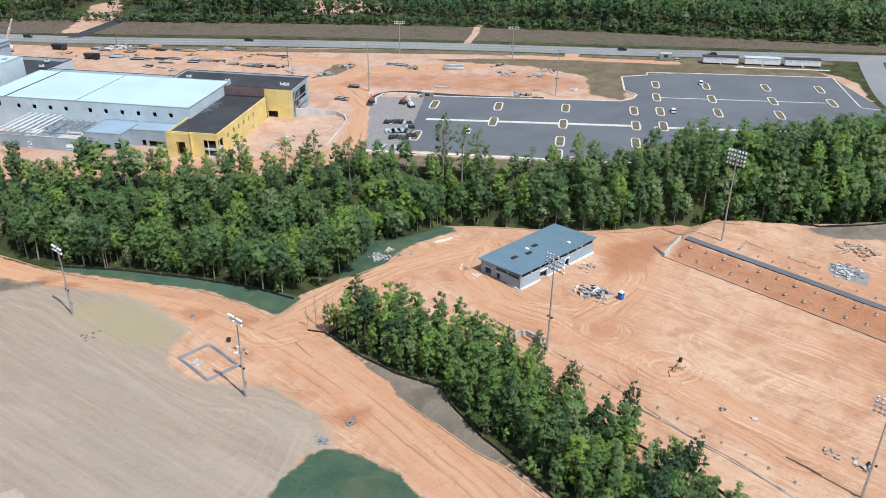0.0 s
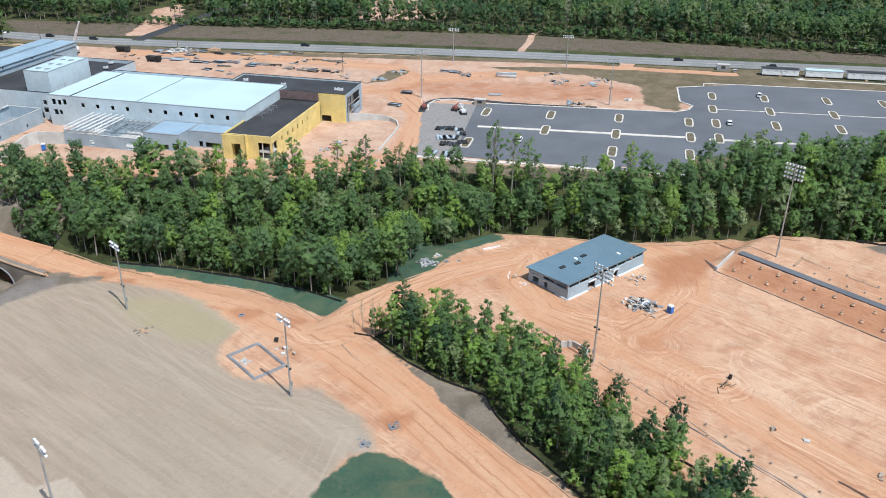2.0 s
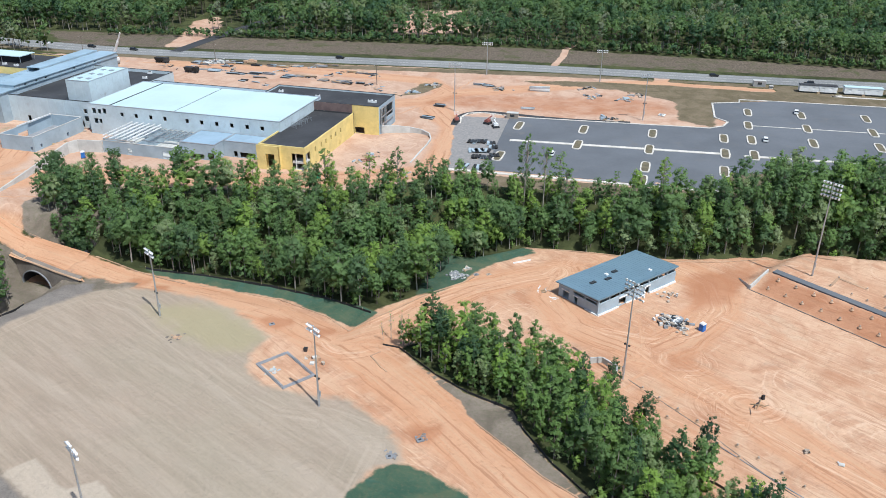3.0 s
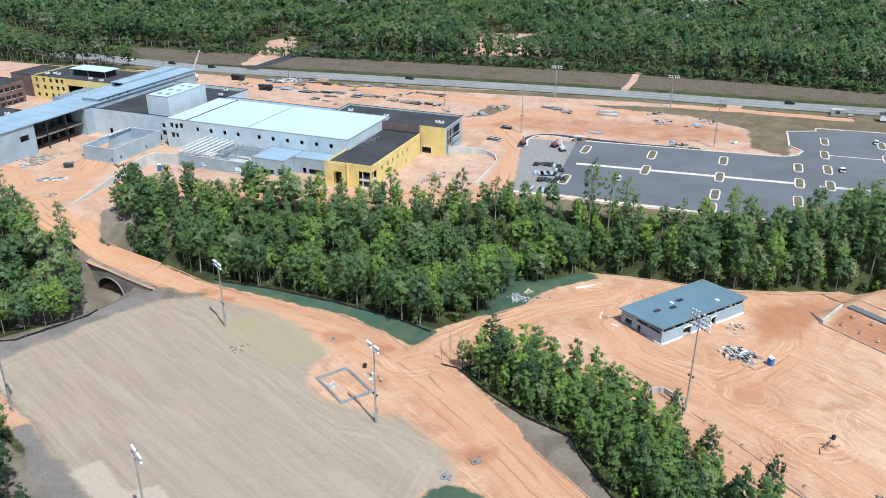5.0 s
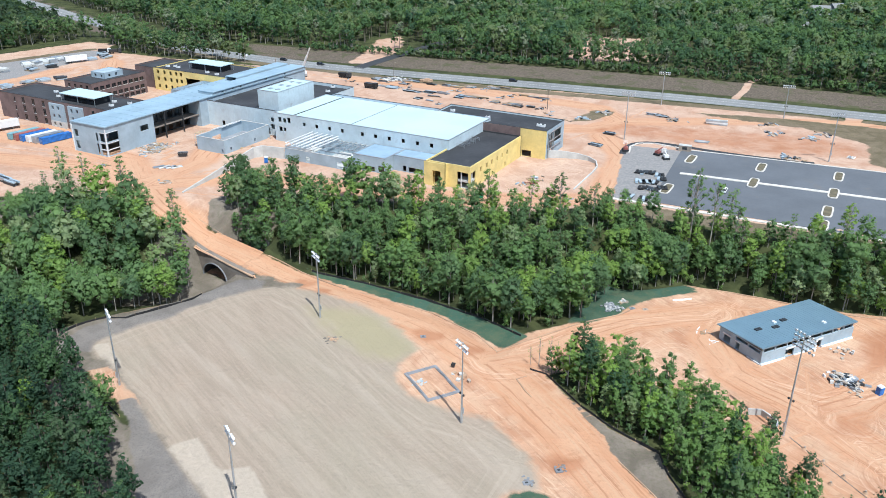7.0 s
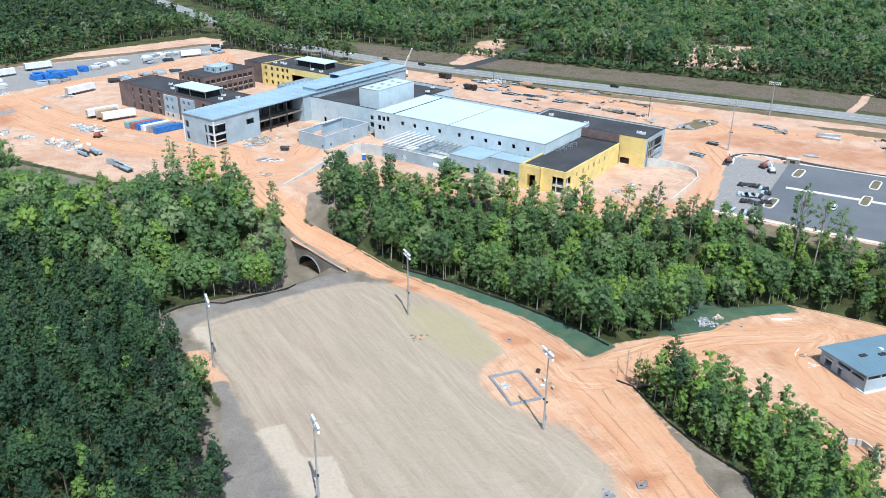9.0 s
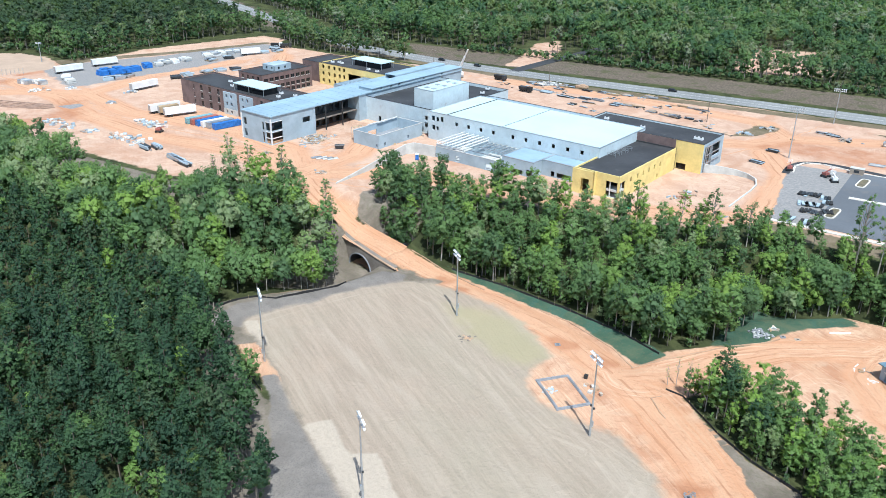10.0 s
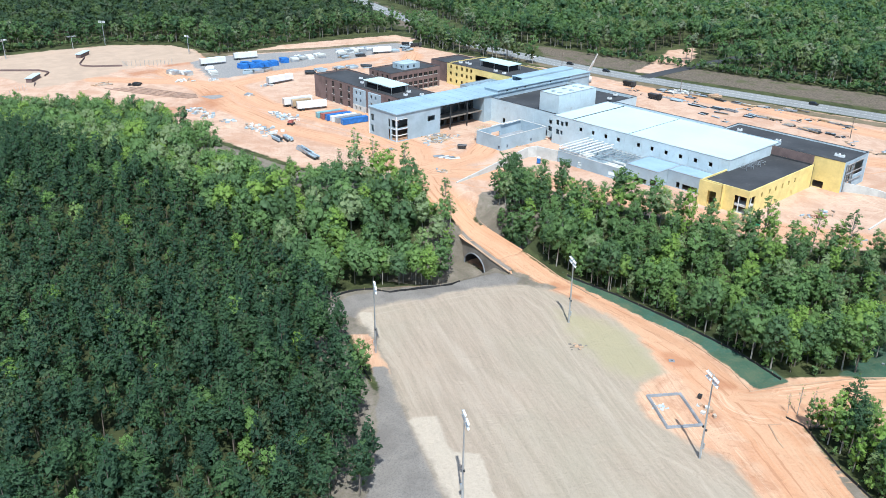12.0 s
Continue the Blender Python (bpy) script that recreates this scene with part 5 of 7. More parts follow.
block("music_room", "roofless low grey block enclosure under construction", -112.5, -98.5, -11, 15, 5.3, BLOCK, GRAVEL, parapet=4.3, front=windows([-99.8], 0.9, 0.4, 1.8), right=windows([-7.5, 6.2], 1.0, 0.6, 2.0), left=[(-3, 2, 0.2, 3)], cap=CONCRETE)
block("cafeteria", "low grey block cafeteria with a blue-grey roof", -47, -33.4, -0.6, 13.4, 5.6, BLOCK, BLUEROOF, front=[(-43, -38, 0.2, 1.9), (-36.4, -34, 0.2, 2.6)], parapet=0.06, cap=STEEL)
block("serving_hall", "low grey block hall with a blue-grey roof", -33.3, -16.8, 5, 13.4, 5.6, BLOCK, BLUEROOF, front=[(-29.6, -28.2, 0.2, 2.2), (-27.2, -21.4, 0.2, 2.0)], parapet=0.06, cap=STEEL)
kit = block("kitchen", "roofless low grey block kitchen with bare steel joists", -75.5, -47.2, -4, 13.4, 4.3, BLOCK, CONCRETE, roof_z=0.3, front=[(-66, -64, 0.2, 2.4), (-52, -49, 0.2, 2.4)], cap=CONCRETE)
bm = bmn()
wall(bm, (13.5, 0.35), (13.5, 17.0), 0.3, 4.2, 0.3)
part("partition", bm, BLOCK, kit)
for k in range(6):
    x = 0.5 + k * 2.4
    bm = bmn()
    for z in (5.3, 6.3):
        bar(bm, (x, 0.1, z), (x, 17.0, z), 0.32, 0.26)
    for j in range(10):
        bar(bm, (x, 0.2 + j * 1.68, 5.3), (x, 1.04 + j * 1.68, 6.3), 0.09, 0.09)
        bar(bm, (x, 1.04 + j * 1.68, 6.3), (x, 1.88 + j * 1.68, 5.3), 0.09, 0.09)
    part("joist", bm, WHITE, kit, "bare pale steel roof joist")
for y in (0.1, 8.6, 17.0):
    bm = bmn()
    bar(bm, (0.3, y, 5.1), (12.8, y, 5.1), 0.25, 0.35)
    part("girder", bm, STEEL, kit)
for k in range(7):
    bm = bmn()
    bar(bm, (14.5 + k * 2.1, 6.0, 5.0), (14.5 + k * 2.1, 17, 5.0), 0.26, 0.3)
    part("joist", bm, STEEL, kit, "bare galvanised roof joist")
for k in range(3):
    bm = bmn()
    bar(bm, (13.8, 3 + k * 5.5, 4.75), (28, 3 + k * 5.5, 4.75), 0.25, 0.35)
    part("girder", bm, STEEL, kit)
for x in (0.3, 6.5, 12.8):
    for y in (0.6, 16.2):
        bm = bmn()
        bar(bm, (x, y, 0), (x, y, 5.3), 0.25, 0.25)
        part("steel_post", bm, STEEL, kit)

# the long wing: a solid near end, an open colonnade, and a far run of rooms
lw = thing("long_wing", at(-152, -35), "long grey block wing under a blue-grey metal roof", "building")
for a, b, ops in (((0, 0), (18, 0), [(1.0, 3.0, 5.8, 8.6), (1.0, 3.0, 1.0, 4.2), (12.6, 13.8, 5.6, 8.6), (12.6, 13.8, 0.3, 4.6), (14.8, 17.4, 5.6, 8.8), (14.8, 17.4, 0.3, 4.8)]),
                  ((18, 0.35), (18, 23.2), [(0.2, 5.6, 5.6, 8.8), (0.2, 5.6, 0.3, 4.8), (16.2, 20.2, 5.8, 8.0)]), ((18, 23.5), (11, 23.5), []),
                  ((11, 23.5), (11, 49), [o for z in (0.4, 5.6) for o in windows([3, 7, 11, 15, 19, 23], 2.6, z, z + 2.6)]), ((11, 49), (18, 49), []),
                  ((18, 49.35), (18, 121), []), ((18, 121), (0, 121), []), ((0, 120.65), (0, 0.35), [o for z in (1, 5.6) for o in windows([100, 106, 112], 2, z, z + 2)])):
    # colonnade's back wall is near black: its shade is put in the colour
    lined(lw, a, b, -0.4, 11.2, 0.35, ops, DARKSTEEL_AND_SHADE if a == (11, 23.5) else BLOCK)
bm = bmn()
box(bm, -0.3, 18.4, -0.3, 121.3, 11.2, 11.6)
part("roof", bm, DECK, lw)
for k in range(24):
    bm = bmn()
    box(bm, 0.2, 18.0 if k < 11 else 9.8, 1.5 + k * 5, 1.57 + k * 5, 11.6, 11.67)
    part("roof_rib", bm, DECK, lw)
bm = bmn()
box(bm, 11.4, 16.8, 23.7, 48.9, 4.75, 5.05)
# slab's dull dark tone paints in the gallery's shade
part("gallery_slab", bm, DAMP_AND_SHADE, lw)
for y in (29.5, 39.2):
    bm = bmn()
    bar(bm, (17.7, y, 0), (17.7, y, 11.2), 0.35, 0.35)
    part("column", bm, DARKSTEEL_AND_SHADE, lw, "dark steel column")
for z in (2.4, 4.95, 8.9):
    bm = bmn()
    box(bm, 14.7, 17.95, -0.04, 0.3, z, z + 0.25)
    part("spandrel", bm, WHITE, lw)
    bm = bmn()
    box(bm, 17.7, 18.04, 0.36, 5.7, z, z + 0.25)
    part("spandrel", bm, WHITE, lw)
bm = bmn()
box(bm, 17.72, 18.06, -0.06, 0.3, 0, 10.5)
part("corner_post", bm, WHITE, lw)
bm = bmn()
box(bm, -0.2, 0.25, -0.2, 0.25, 0, 10.5)
part("corner_post", bm, WHITE, lw)
for a, b in (((3, 82), (3, 119)), ((9, 119), (9, 82))):
    lined(lw, a, b, 11.6, 13.4, 0.3, windows([6, 14, 22, 30], 1.6, 12.1, 13.0), BLOCK)
bm = bmn()
box(bm, 2.7, 9.3, 82, 119, 13.4, 13.65)
part("clerestory_roof", bm, DECK, lw)
# the raised strip that looks out over the theatre roof
for a, b, ops in (((10, 57), (18.3, 57), []), ((18.3, 57.35), (18.3, 120.6), windows([5.6, 11.9, 17.2, 34.6, 48], 1.1, 11.75, 12.35)), ((18.3, 121), (10, 121), []), ((10, 120.6), (10, 57.35), [])):
    lined(lw, a, b, 11.62, 12.75, 0.3, ops, BLOCK)
bm = bmn()
box(bm, 9.8, 18.6, 56.8, 121.2, 12.75, 13.0)
part("raised_roof", bm, DECK, lw)

BR_WIN = [o for z in (0.3, 4.0, 7.6) for o in windows([-206.2, -199.8, -193.4], 1.9, z, z + 2.5)] + [o for z in (0.6, 4.0, 7.6) for o in windows([-212], 0.8, z, z + 2.0)] + [o for z in (4.0, 7.6) for o in windows([-163, -158], 1.7, z, z + 2)]
b1 = block("brick_classrooms", "three-storey brown brick classroom block with a black roof", -222, -152.4, -16, 3, 11, BRICK, BLACKROOF, front=BR_WIN, left=[o for z in (1, 4.4, 7.8) for o in windows([-11, -6, -1], 1.6, z, z + 2)], glass=GLASS, cap=DARKSTEEL_AND_SHADE)
for u0, u1 in ((33, 42), (44.5, 53.3)):
    bay = bmn()
    wall(bay, (u0, -0.7), (u1, -0.7), 2.7, 10.0, 0.65, windows([2.3, 5.6], 1.3, 4.0, 5.6) + windows([2.3, 5.6], 1.3, 7.4, 9.0))
    part("bay", bay, BLOCK, b1, "pale grey unfinished bay")
    bay = bmn()
    wall(bay, (u0 - 0.1, -0.85), (u1 + 0.1, -0.85), -0.3, 2.65, 0.8, windows([2.3, 5.6], 1.3, 0.5, 2.1))
    part("bay_base", bay, CONCRETE, b1, "pale concrete base")


def clerestory(e, u0, u1, v0, v1, z):
    """A raised roof light: dark glazed sides under a wide pale canopy."""
    bm = bmn()
    box(bm, u0 + 1.2, u1 - 1.2, v0 + 1.2, v1 - 1.2, z - 0.6, z + 2.2)
    light = part("roof_light", bm, GLASS, e, "dark glazed roof light")
    bm = bmn()
    box(bm, u0, u1, v0, v1, z + 2.5, z + 2.8)
    part("canopy", bm, MEMBRANE, light, "thin white canopy")
    for x in (u0 + 0.4, (u0 + u1) / 2, u1 - 0.4):
        for y in (v0 + 0.4, v1 - 0.4):
            bm = bmn()
            bar(bm, (x, y, z - 0.5), (x, y, z + 2.5), 0.2, 0.2)
            part("post", bm, STEEL, light)


clerestory(b1, 36, 57, 3, 13, 11)
b2 = block("brick_wing", "three-storey brown brick wing with bands of windows", -219, -201, 15, 47, 10.3, BRICK, BLACKROOF, right=[o for z in (0.3, 2.9, 6.6) for o in windows([17.5 + 3.35 * k for k in range(9)], 2.5, z, z + 1.7)],
           front=[o for z in (1, 4.4, 7.4) for o in windows([-216, -212, -208, -204], 1.6, z, z + 1.8)], glass=GLASS, cap=DARKSTEEL_AND_SHADE)
bm = bmn()
for a, b in (((4, 12), (13, 12)), ((13, 12), (13, 23)), ((13, 23), (4, 23)), ((4, 23), (4, 12))):
    wall(bm, a, b, 9.6, 12.6, 0.3, windows([3, 7], 1.2, 10.5, 11.7))
box(bm, 4.2, 12.8, 12.2, 22.8, 12.2, 12.4)
part("penthouse", bm, BLOCK, b2, "grey block penthouse")
y2 = block("yellow_wing", "three-storey wing in yellow sheathing with a black roof", -203, -154.2, 54, 80, 10.9, SHEATH, BLACKROOF, front=[o for z in (1.2, 4.8, 8.2) for o in windows([-200, -195.6, -191.5, -187.8, -184.6], 1.5, z, z + 1.8)] + [(-181.5, -172.5, 0.4, 7.8), (-171.5, -163, 0.4, 7.8)], cap=DARKSTEEL_AND_SHADE)
clerestory(y2, 16, 37, 8, 17.5, 10.9)
block("stair_link", "dark three-storey link between the brick and yellow wings", -218, -203.3, 56, 76, 10.2, BRICK, BLACKROOF, right=[(60, 66, 4, 8)], cap=DARKSTEEL_AND_SHADE)
yard = block("court_frame", "unfinished court roof of grey block and steel deck", -170, -152.4, 33, 53.6, 7.8, BLOCK, DECK, parapet=1.2, front=[(-167, -163, 0.2, 6)], left=[(36, 50, 0.3, 6.5)], cap=STEEL)
for k in range(7):
    bm = bmn()
    bar(bm, (0.4, 2 + k * 2.8, 7.3), (17.2, 2 + k * 2.8, 7.3), 0.18, 0.25)
    part("joist", bm, STEEL, yard)


def rooftop_unit(u, v, z, w=1.6, d=1.2, h=0.9):
    e = thing("rooftop_unit", at(u, v, z), "white rooftop air unit on a flat roof", "air unit", "rooftop units")
    bm = bmn()
    box(bm, -w / 2, w / 2, -d / 2, d / 2, 0.15, h)
    part("casing", bm, WHITE, e)
    bm = bmn()
    box(bm, -w / 2 - 0.15, w / 2 + 0.15, -d / 2 - 0.15, d / 2 + 0.15, -0.02, 0.15)
    part("kerb", bm, STEEL, e)
    bm = bmn()
    beam(bm, (0, 0, h), (0, 0, h + 0.2), 0.5, 0.5, 10)
    part("fan", bm, DARKSTEEL_AND_SHADE, e)


for u, v, z in ((-34.9, 53.6, 10.4), (-18, 51, 10.4), (3.9, 50.5, 10.4), (5.6, 50.2, 10.4), (-200, -4, 10.5), (-164, -4, 10.5), (-160, -9, 10.5), (-156, -3, 10.5), (-199, 60, 10.4), (-196, 62, 10.4), (-193, 61, 10.4), (-172, 59, 10.4), (-165, 58, 10.4), (-100, 58, 9.8), (-103, 66, 9.8), (-192, -9, 10.5)):
    rooftop_unit(u, v, z)
for k, (u, v) in enumerate(((-13.5, 20), (-13.2, 24), (-12.8, 28))):
    e = thing("pipe_rack", at(u, v, 7.7), "bare galvanised duct rack on the black roof", "rack", "roof racks")
    for dx in (-1.6, 1.6):
        for dy in (-1.5, 1.5):
            bm = bmn()
            bar(bm, (dx, dy, 0), (dx, dy, 1.3), 0.09, 0.09)
            part("leg", bm, STEEL, e)
    for z in (0.7, 1.3):
        for dy in (-1.5, 1.5):
            bm = bmn()
            bar(bm, (-1.6, dy, z), (1.6, dy, z), 0.09, 0.09)
            part("rail", bm, STEEL, e)

# retaining wall that climbs beside the school, and its low mate by the entrance
def retaining(name, label, pts, th=0.45):
    bm = bmn()
    for (u0, v0, h0), (u1, v1, h1) in zip(pts, pts[1:]):
        a, b = Vector((u0, v0, 0)), Vector((u1, v1, 0))
        n = Vector((-(b - a).y, (b - a).x, 0)).normalized() * th
        up0, up1 = Vector((0, 0, h0)), Vector((0, 0, h1))
        dn = Vector((0, 0, -0.6))
        hexa(bm, [a + dn, b + dn, b + n + dn, a + n + dn, a + up0, b + up1, b + n + up1, a + n + up0])
    bmesh.ops.remove_doubles(bm, verts=bm.verts, dist=0.02)
    ob = part(name, bm, CONCRETE)
    ob.matrix_world = SCHOOL
    return tagged(ob, label, "wall", kind="structure")


retaining("retaining_wall", "pale concrete retaining wall rising beside the school", [(-81.5, -50, 0.5), (-82.6, -40, 1.3), (-84, -28, 2.3), (-85.3, -17, 3.3), (-86, -9, 4.1), (-84.5, -6, 4.3), (-75.6, -4.4, 4.3)])
bend = [(-56, 288, 3.2), (-50, 290, 2.8), (-45, 290.8, 2.3), (-40.5, 290, 1.7), (-37.3, 287.5, 1.2), (-36.2, 283, 0.8), (-36.8, 277, 0.5), (-38.5, 267, 0.4), (-40, 257, 0.3)]
inv_school = SCHOOL.inverted()
retaining("retaining_wall", "curved pale concrete wall beside the school entrance", [(*(inv_school @ Vector((x, y, 12.0))).xy, h) for x, y, h in bend])

# ---------------------------------------------------------------- field house
FH = Matrix.Translation((19.35, 182.17, 0)) @ pose(0, 0, 0, 0, 0, 43.93)
fh = thing("field_house", FH, "grey block field house under a blue metal roof", "building")
CLERE = [(0.5 + 3.9 * k, 4.1 + 3.9 * k, 3.2, 4.2) for k in range(8)]
for a, b, top, ops in (((0.37, -0.88), (31.76, -0.88), 4.6, CLERE + [(8.0, 10.8, 0.1, 2.4), (18.6, 20.2, 0.1, 2.4)]), ((31.76, -0.53), (31.76, 12.9), 3.75, [(3, 8, 0.1, 2.4)]), ((31.76, 13.25), (0.37, 13.25), 3.7, []),
                       ((0.37, 12.9), (0.37, -0.53), 3.75, [(1.2, 3.4, 0.1, 2.3), (5.4, 6.6, 0.1, 2.2), (5.0, 9.0, 2.75, 3.5), (9.3, 13.2, 2.75, 3.5)])):
    lined(fh, a, b, -0.5, top, 0.35, ops, BLOCK)
for a, b in (((0.37, 13.25), (0.37, -0.88)), ((31.76, -0.88), (31.76, 13.25))):
    bm = bmn()
    x = a[0] + (0.02 if a[0] < 1 else -0.34)
    hexa(bm, [Vector(p) for p in ((x, -0.5, 3.76), (x + 0.32, -0.5, 3.76), (x + 0.32, 12.9, 3.76), (x, 12.9, 3.76), (x, -0.5, 4.62), (x + 0.32, -0.5, 4.62), (x + 0.32, 12.9, 3.78), (x, 12.9, 3.78))])
    part("gable", bm, DARKSTEEL_AND_SHADE, fh, "dark gable strip under the roof")
for x0, x1, y0, y1, z0, z1, mat in ((0.3, 8.3, -1.25, -0.9, -0.3, 0.3, WHITE), (11.2, 18.9, -1.25, -0.9, -0.3, 0.3, WHITE), (20.6, 31.8, -1.3, -0.9, -0.3, 0.4, WHITE), (8.2, 11.4, -1.1, -0.9, 2.4, 2.75, WHITE), (18.8, 20.8, -1.1, -0.9, 2.4, 2.75, WHITE),
                                    (0.1, 0.34, 9.2, 12.0, 2.3, 2.6, WHITE), (0.1, 0.34, 6.1, 7.6, 2.2, 2.5, WHITE), (0.05, 0.34, -0.8, 3.4, -0.3, 0.25, WHITE)):
    bm = bmn()
    box(bm, x0, x1, y0, y1, z0, z1)
    part("lintel" if z0 > 1 else "sill", bm, mat, fh, "white painted edge")
bm = bmn()
hexa(bm, [Vector(p) for p in ((-0.3, -1.33, 4.67), (32.17, -1.33, 4.67), (32.17, 13.91, 3.72), (-0.3, 13.91, 3.72), (-0.3, -1.33, 4.95), (32.17, -1.33, 4.95), (32.17, 13.91, 4.0), (-0.3, 13.91, 4.0))])
roof = part("roof", bm, SEAM, fh)
for k in range(33):
    bm = bmn()
    x = 0.0 + k
    hexa(bm, [Vector(p) for p in ((x, -1.33, 4.93), (x + 0.06, -1.33, 4.93), (x + 0.06, 13.91, 3.98), (x, 13.91, 3.98), (x, -1.33, 4.99), (x + 0.06, -1.33, 4.99), (x + 0.06, 13.91, 4.04), (x, 13.91, 4.04))])
    part("seam", bm, SEAM, roof)
for x, y, n in ((15.0, 7.2, 2), (10.2, 5.2, 2), (5.4, 6.2, 2), (12.5, 7.4, 1), (23.5, 1.6, 1)):
    z = 4.95 - (y + 1.33) * 0.0623
    for k in range(n):
        bm = bmn()
        box(bm, x + k * 1.0, x + k * 1.0 + 0.85, y, y + 1.0, z - 0.05, z + 0.28)
        part("vent", bm, DARKSTEEL_AND_SHADE if n > 1 else WHITE, roof, "dark roof vent" if n > 1 else "small white roof hatch")
bm = bmn()
box(bm, 0.75, 31.38, -0.5, 12.87, -0.3, 0.05)
part("floor", bm, CONCRETE, fh)


# ---------------------------------------------------------------- floodlight masts
def mast(h, rows, cols, gap=0.75, drop=0.85, wide=0.3):
    """A tapered pole with crossarms, each lamp a hooded bowl with a glass face, in two banks."""
    e = thing("floodlight_mast", Matrix(), "galvanised floodlight mast with rows of lamps", "light mast", "floodlight masts")
    bm = bmn()
    beam(bm, (0, 0, -0.5), (0, 0, h), 0.26, 0.12, 10)
    part("pole", bm, STEEL, e)
    for r in range(rows):
        z = h - 0.2 - r * drop
        bm = bmn()
        half = (cols - 1) * gap / 2 + wide + 0.25
        bar(bm, (-half, 0, z), (half, 0, z), 0.1, 0.12)
        arm = part("crossarm", bm, STEEL, e)
        for c in range(cols):
            x = (c - (cols - 1) / 2) * gap
            x += math.copysign(wide, x)
            bm = bmn()
            beam(bm, (x, 0.06, z - 0.06), (x, 0.36, z - 0.28), 0.14, 0.32, 8)
            bowl = part("floodlight", bm, WHITE, arm)
            bm = bmn()
            beam(bm, (x, 0.362, z - 0.282), (x, 0.4, z - 0.31), 0.3, 0.28, 8)
            part("lens", bm, LENS, bowl, "pale lamp glass")
    bm = bmn()
    box(bm, -0.22, 0.22, -0.5, -0.2, 2.2, 3.4)
    part("control_box", bm, STEEL, e)
    for s in (-1, 1):
        bm = bmn()
        box(bm, s * 0.62 - 0.16, s * 0.62 + 0.16, -0.15, 0.2, h * 0.36, h * 0.36 + 0.35)
        bar(bm, (0, 0, h * 0.36 + 0.1), (s * 0.62, 0, h * 0.36 + 0.1), 0.08, 0.08)
        part("ballast", bm, DARKSTEEL_AND_SHADE, e)
    return e


def stand(proto, spots, height):
    for k, (x, y, z, turn, h) in enumerate(spots):
        m = pose(x, y, z, 0, 0, turn) @ Matrix.Diagonal((1, 1, h / height, 1))
        if k:
            copy_thing(proto, m)
        else:
            proto.matrix_basis = m


stand(mast(18.3, 2, 6, 0.68, 1.0), [(-90.8, 167.4, 0, 140, 18.9), (-41.2, 135.8, 0, 140, 19.4), (-119.7, 123.2, 0, -40, 18.6), (-71.3, 95.7, 0, -40, 18.3)], 18.3)
stand(mast(24, 4, 6, 0.88, 1.05, 0.2), [(24.3, 154.1, 0, -45, 24.8), (79.8, 205.8, 3.0, 135, 26.9), (75.9, 108.3, 0, -45, 20.8)], 24)
stand(mast(17, 2, 6, 0.8, 0.9), [(-21.9, 387.2, ZP, 180, 15.8), (32, 381.3, ZP, 180, 16.2), (-31.2, 323.2, ZP, 0, 21.5), (45.3, 320.1, ZP, 20, 20.3), (-434.6, 290.7, ZP, 180, 12), (-501.2, 273.7, ZP, 200, 16.3), (-501, 251.9, ZP, 250, 9), (-500.8, 210.2, ZP, 280, 12.1)], 17)
# ---------------------------------------------------------------- lower ground: stadium, practice field, culvert
def bank(n, d):
    """A place by its distance n across and d along the stadium's east bank."""
    return ((n + d) * 0.7071, (n - d) * 0.7071)


def draped(name, label, category, line, h, th, mat, seg=3.0, lift=0.0, kind="", posts=None, sag=0.0):
    """An upright strip along a line on the ground, with posts if wanted."""
    pts = []
    for a, b in zip(line, line[1:]):
        a, b = Vector(a), Vector(b)
        k = max(1, int((b - a).length / seg))
        pts += [a.lerp(b, i / k) for i in range(k)]
    pts.append(Vector(line[-1]))
    e = thing(name, (pts[0].x, pts[0].y, zat(*pts[0])), label, category, kind=kind)
    inv = e.matrix_world.inverted()
    bm = bmn()
    last = None
    for i, p in enumerate(pts):
        d = (pts[min(i + 1, len(pts) - 1)] - pts[max(i - 1, 0)]).normalized()
        n = Vector((-d.y, d.x)) * th / 2
        z = zat(p.x, p.y) + lift
        top = h * (1 - sag * (0.5 + 0.5 * math.sin(i * 2.3)))
        ring = [bm.verts.new(inv @ Vector((p.x + s * n.x, p.y + s * n.y, z + dz))) for s, dz in ((-1, -0.25), (-0.8, top), (0.8, top), (1, -0.25))]
        if last:
            for k in range(3):
                bm.faces.new((last[k], last[k + 1], ring[k + 1], ring[k]))
        else:
            bm.faces.new(ring)
        last = ring
    bm.faces.new(last[::-1])
    bmesh.ops.recalc_face_normals(bm, faces=bm.faces)
    part("fabric" if posts else "roll", bm, mat, e)
    if posts:
        for p in pts[::2]:
            bm = bmn()
            q = inv @ Vector((p.x, p.y, zat(p.x, p.y)))
            bar(bm, q + Vector((0, 0, -0.2)), q + Vector((0, 0, h + 0.2)), 0.1, 0.1)
            part("stake", bm, TIMBER, e)
    return e


FENCES = [[(-32, 161), (-28, 160.3), (-18, 150.3), (-10, 144.3), (0, 139.3), (2.2, 133.3), (8.2, 123.3), (17.2, 112.3), (25, 99), (31, 88)],
          [(-149.8, 137), (-149.4, 139.5), (-147.7, 144.6), (-144.2, 148), (-139, 149.6), (-137.9, 151.9), (-132.7, 159.6), (-128.8, 165.2), (-128.6, 168.8), (-130.5, 171)], [(-106, 192), (-89, 190.5), (-68, 187), (-50, 182), (-38, 176.5)],
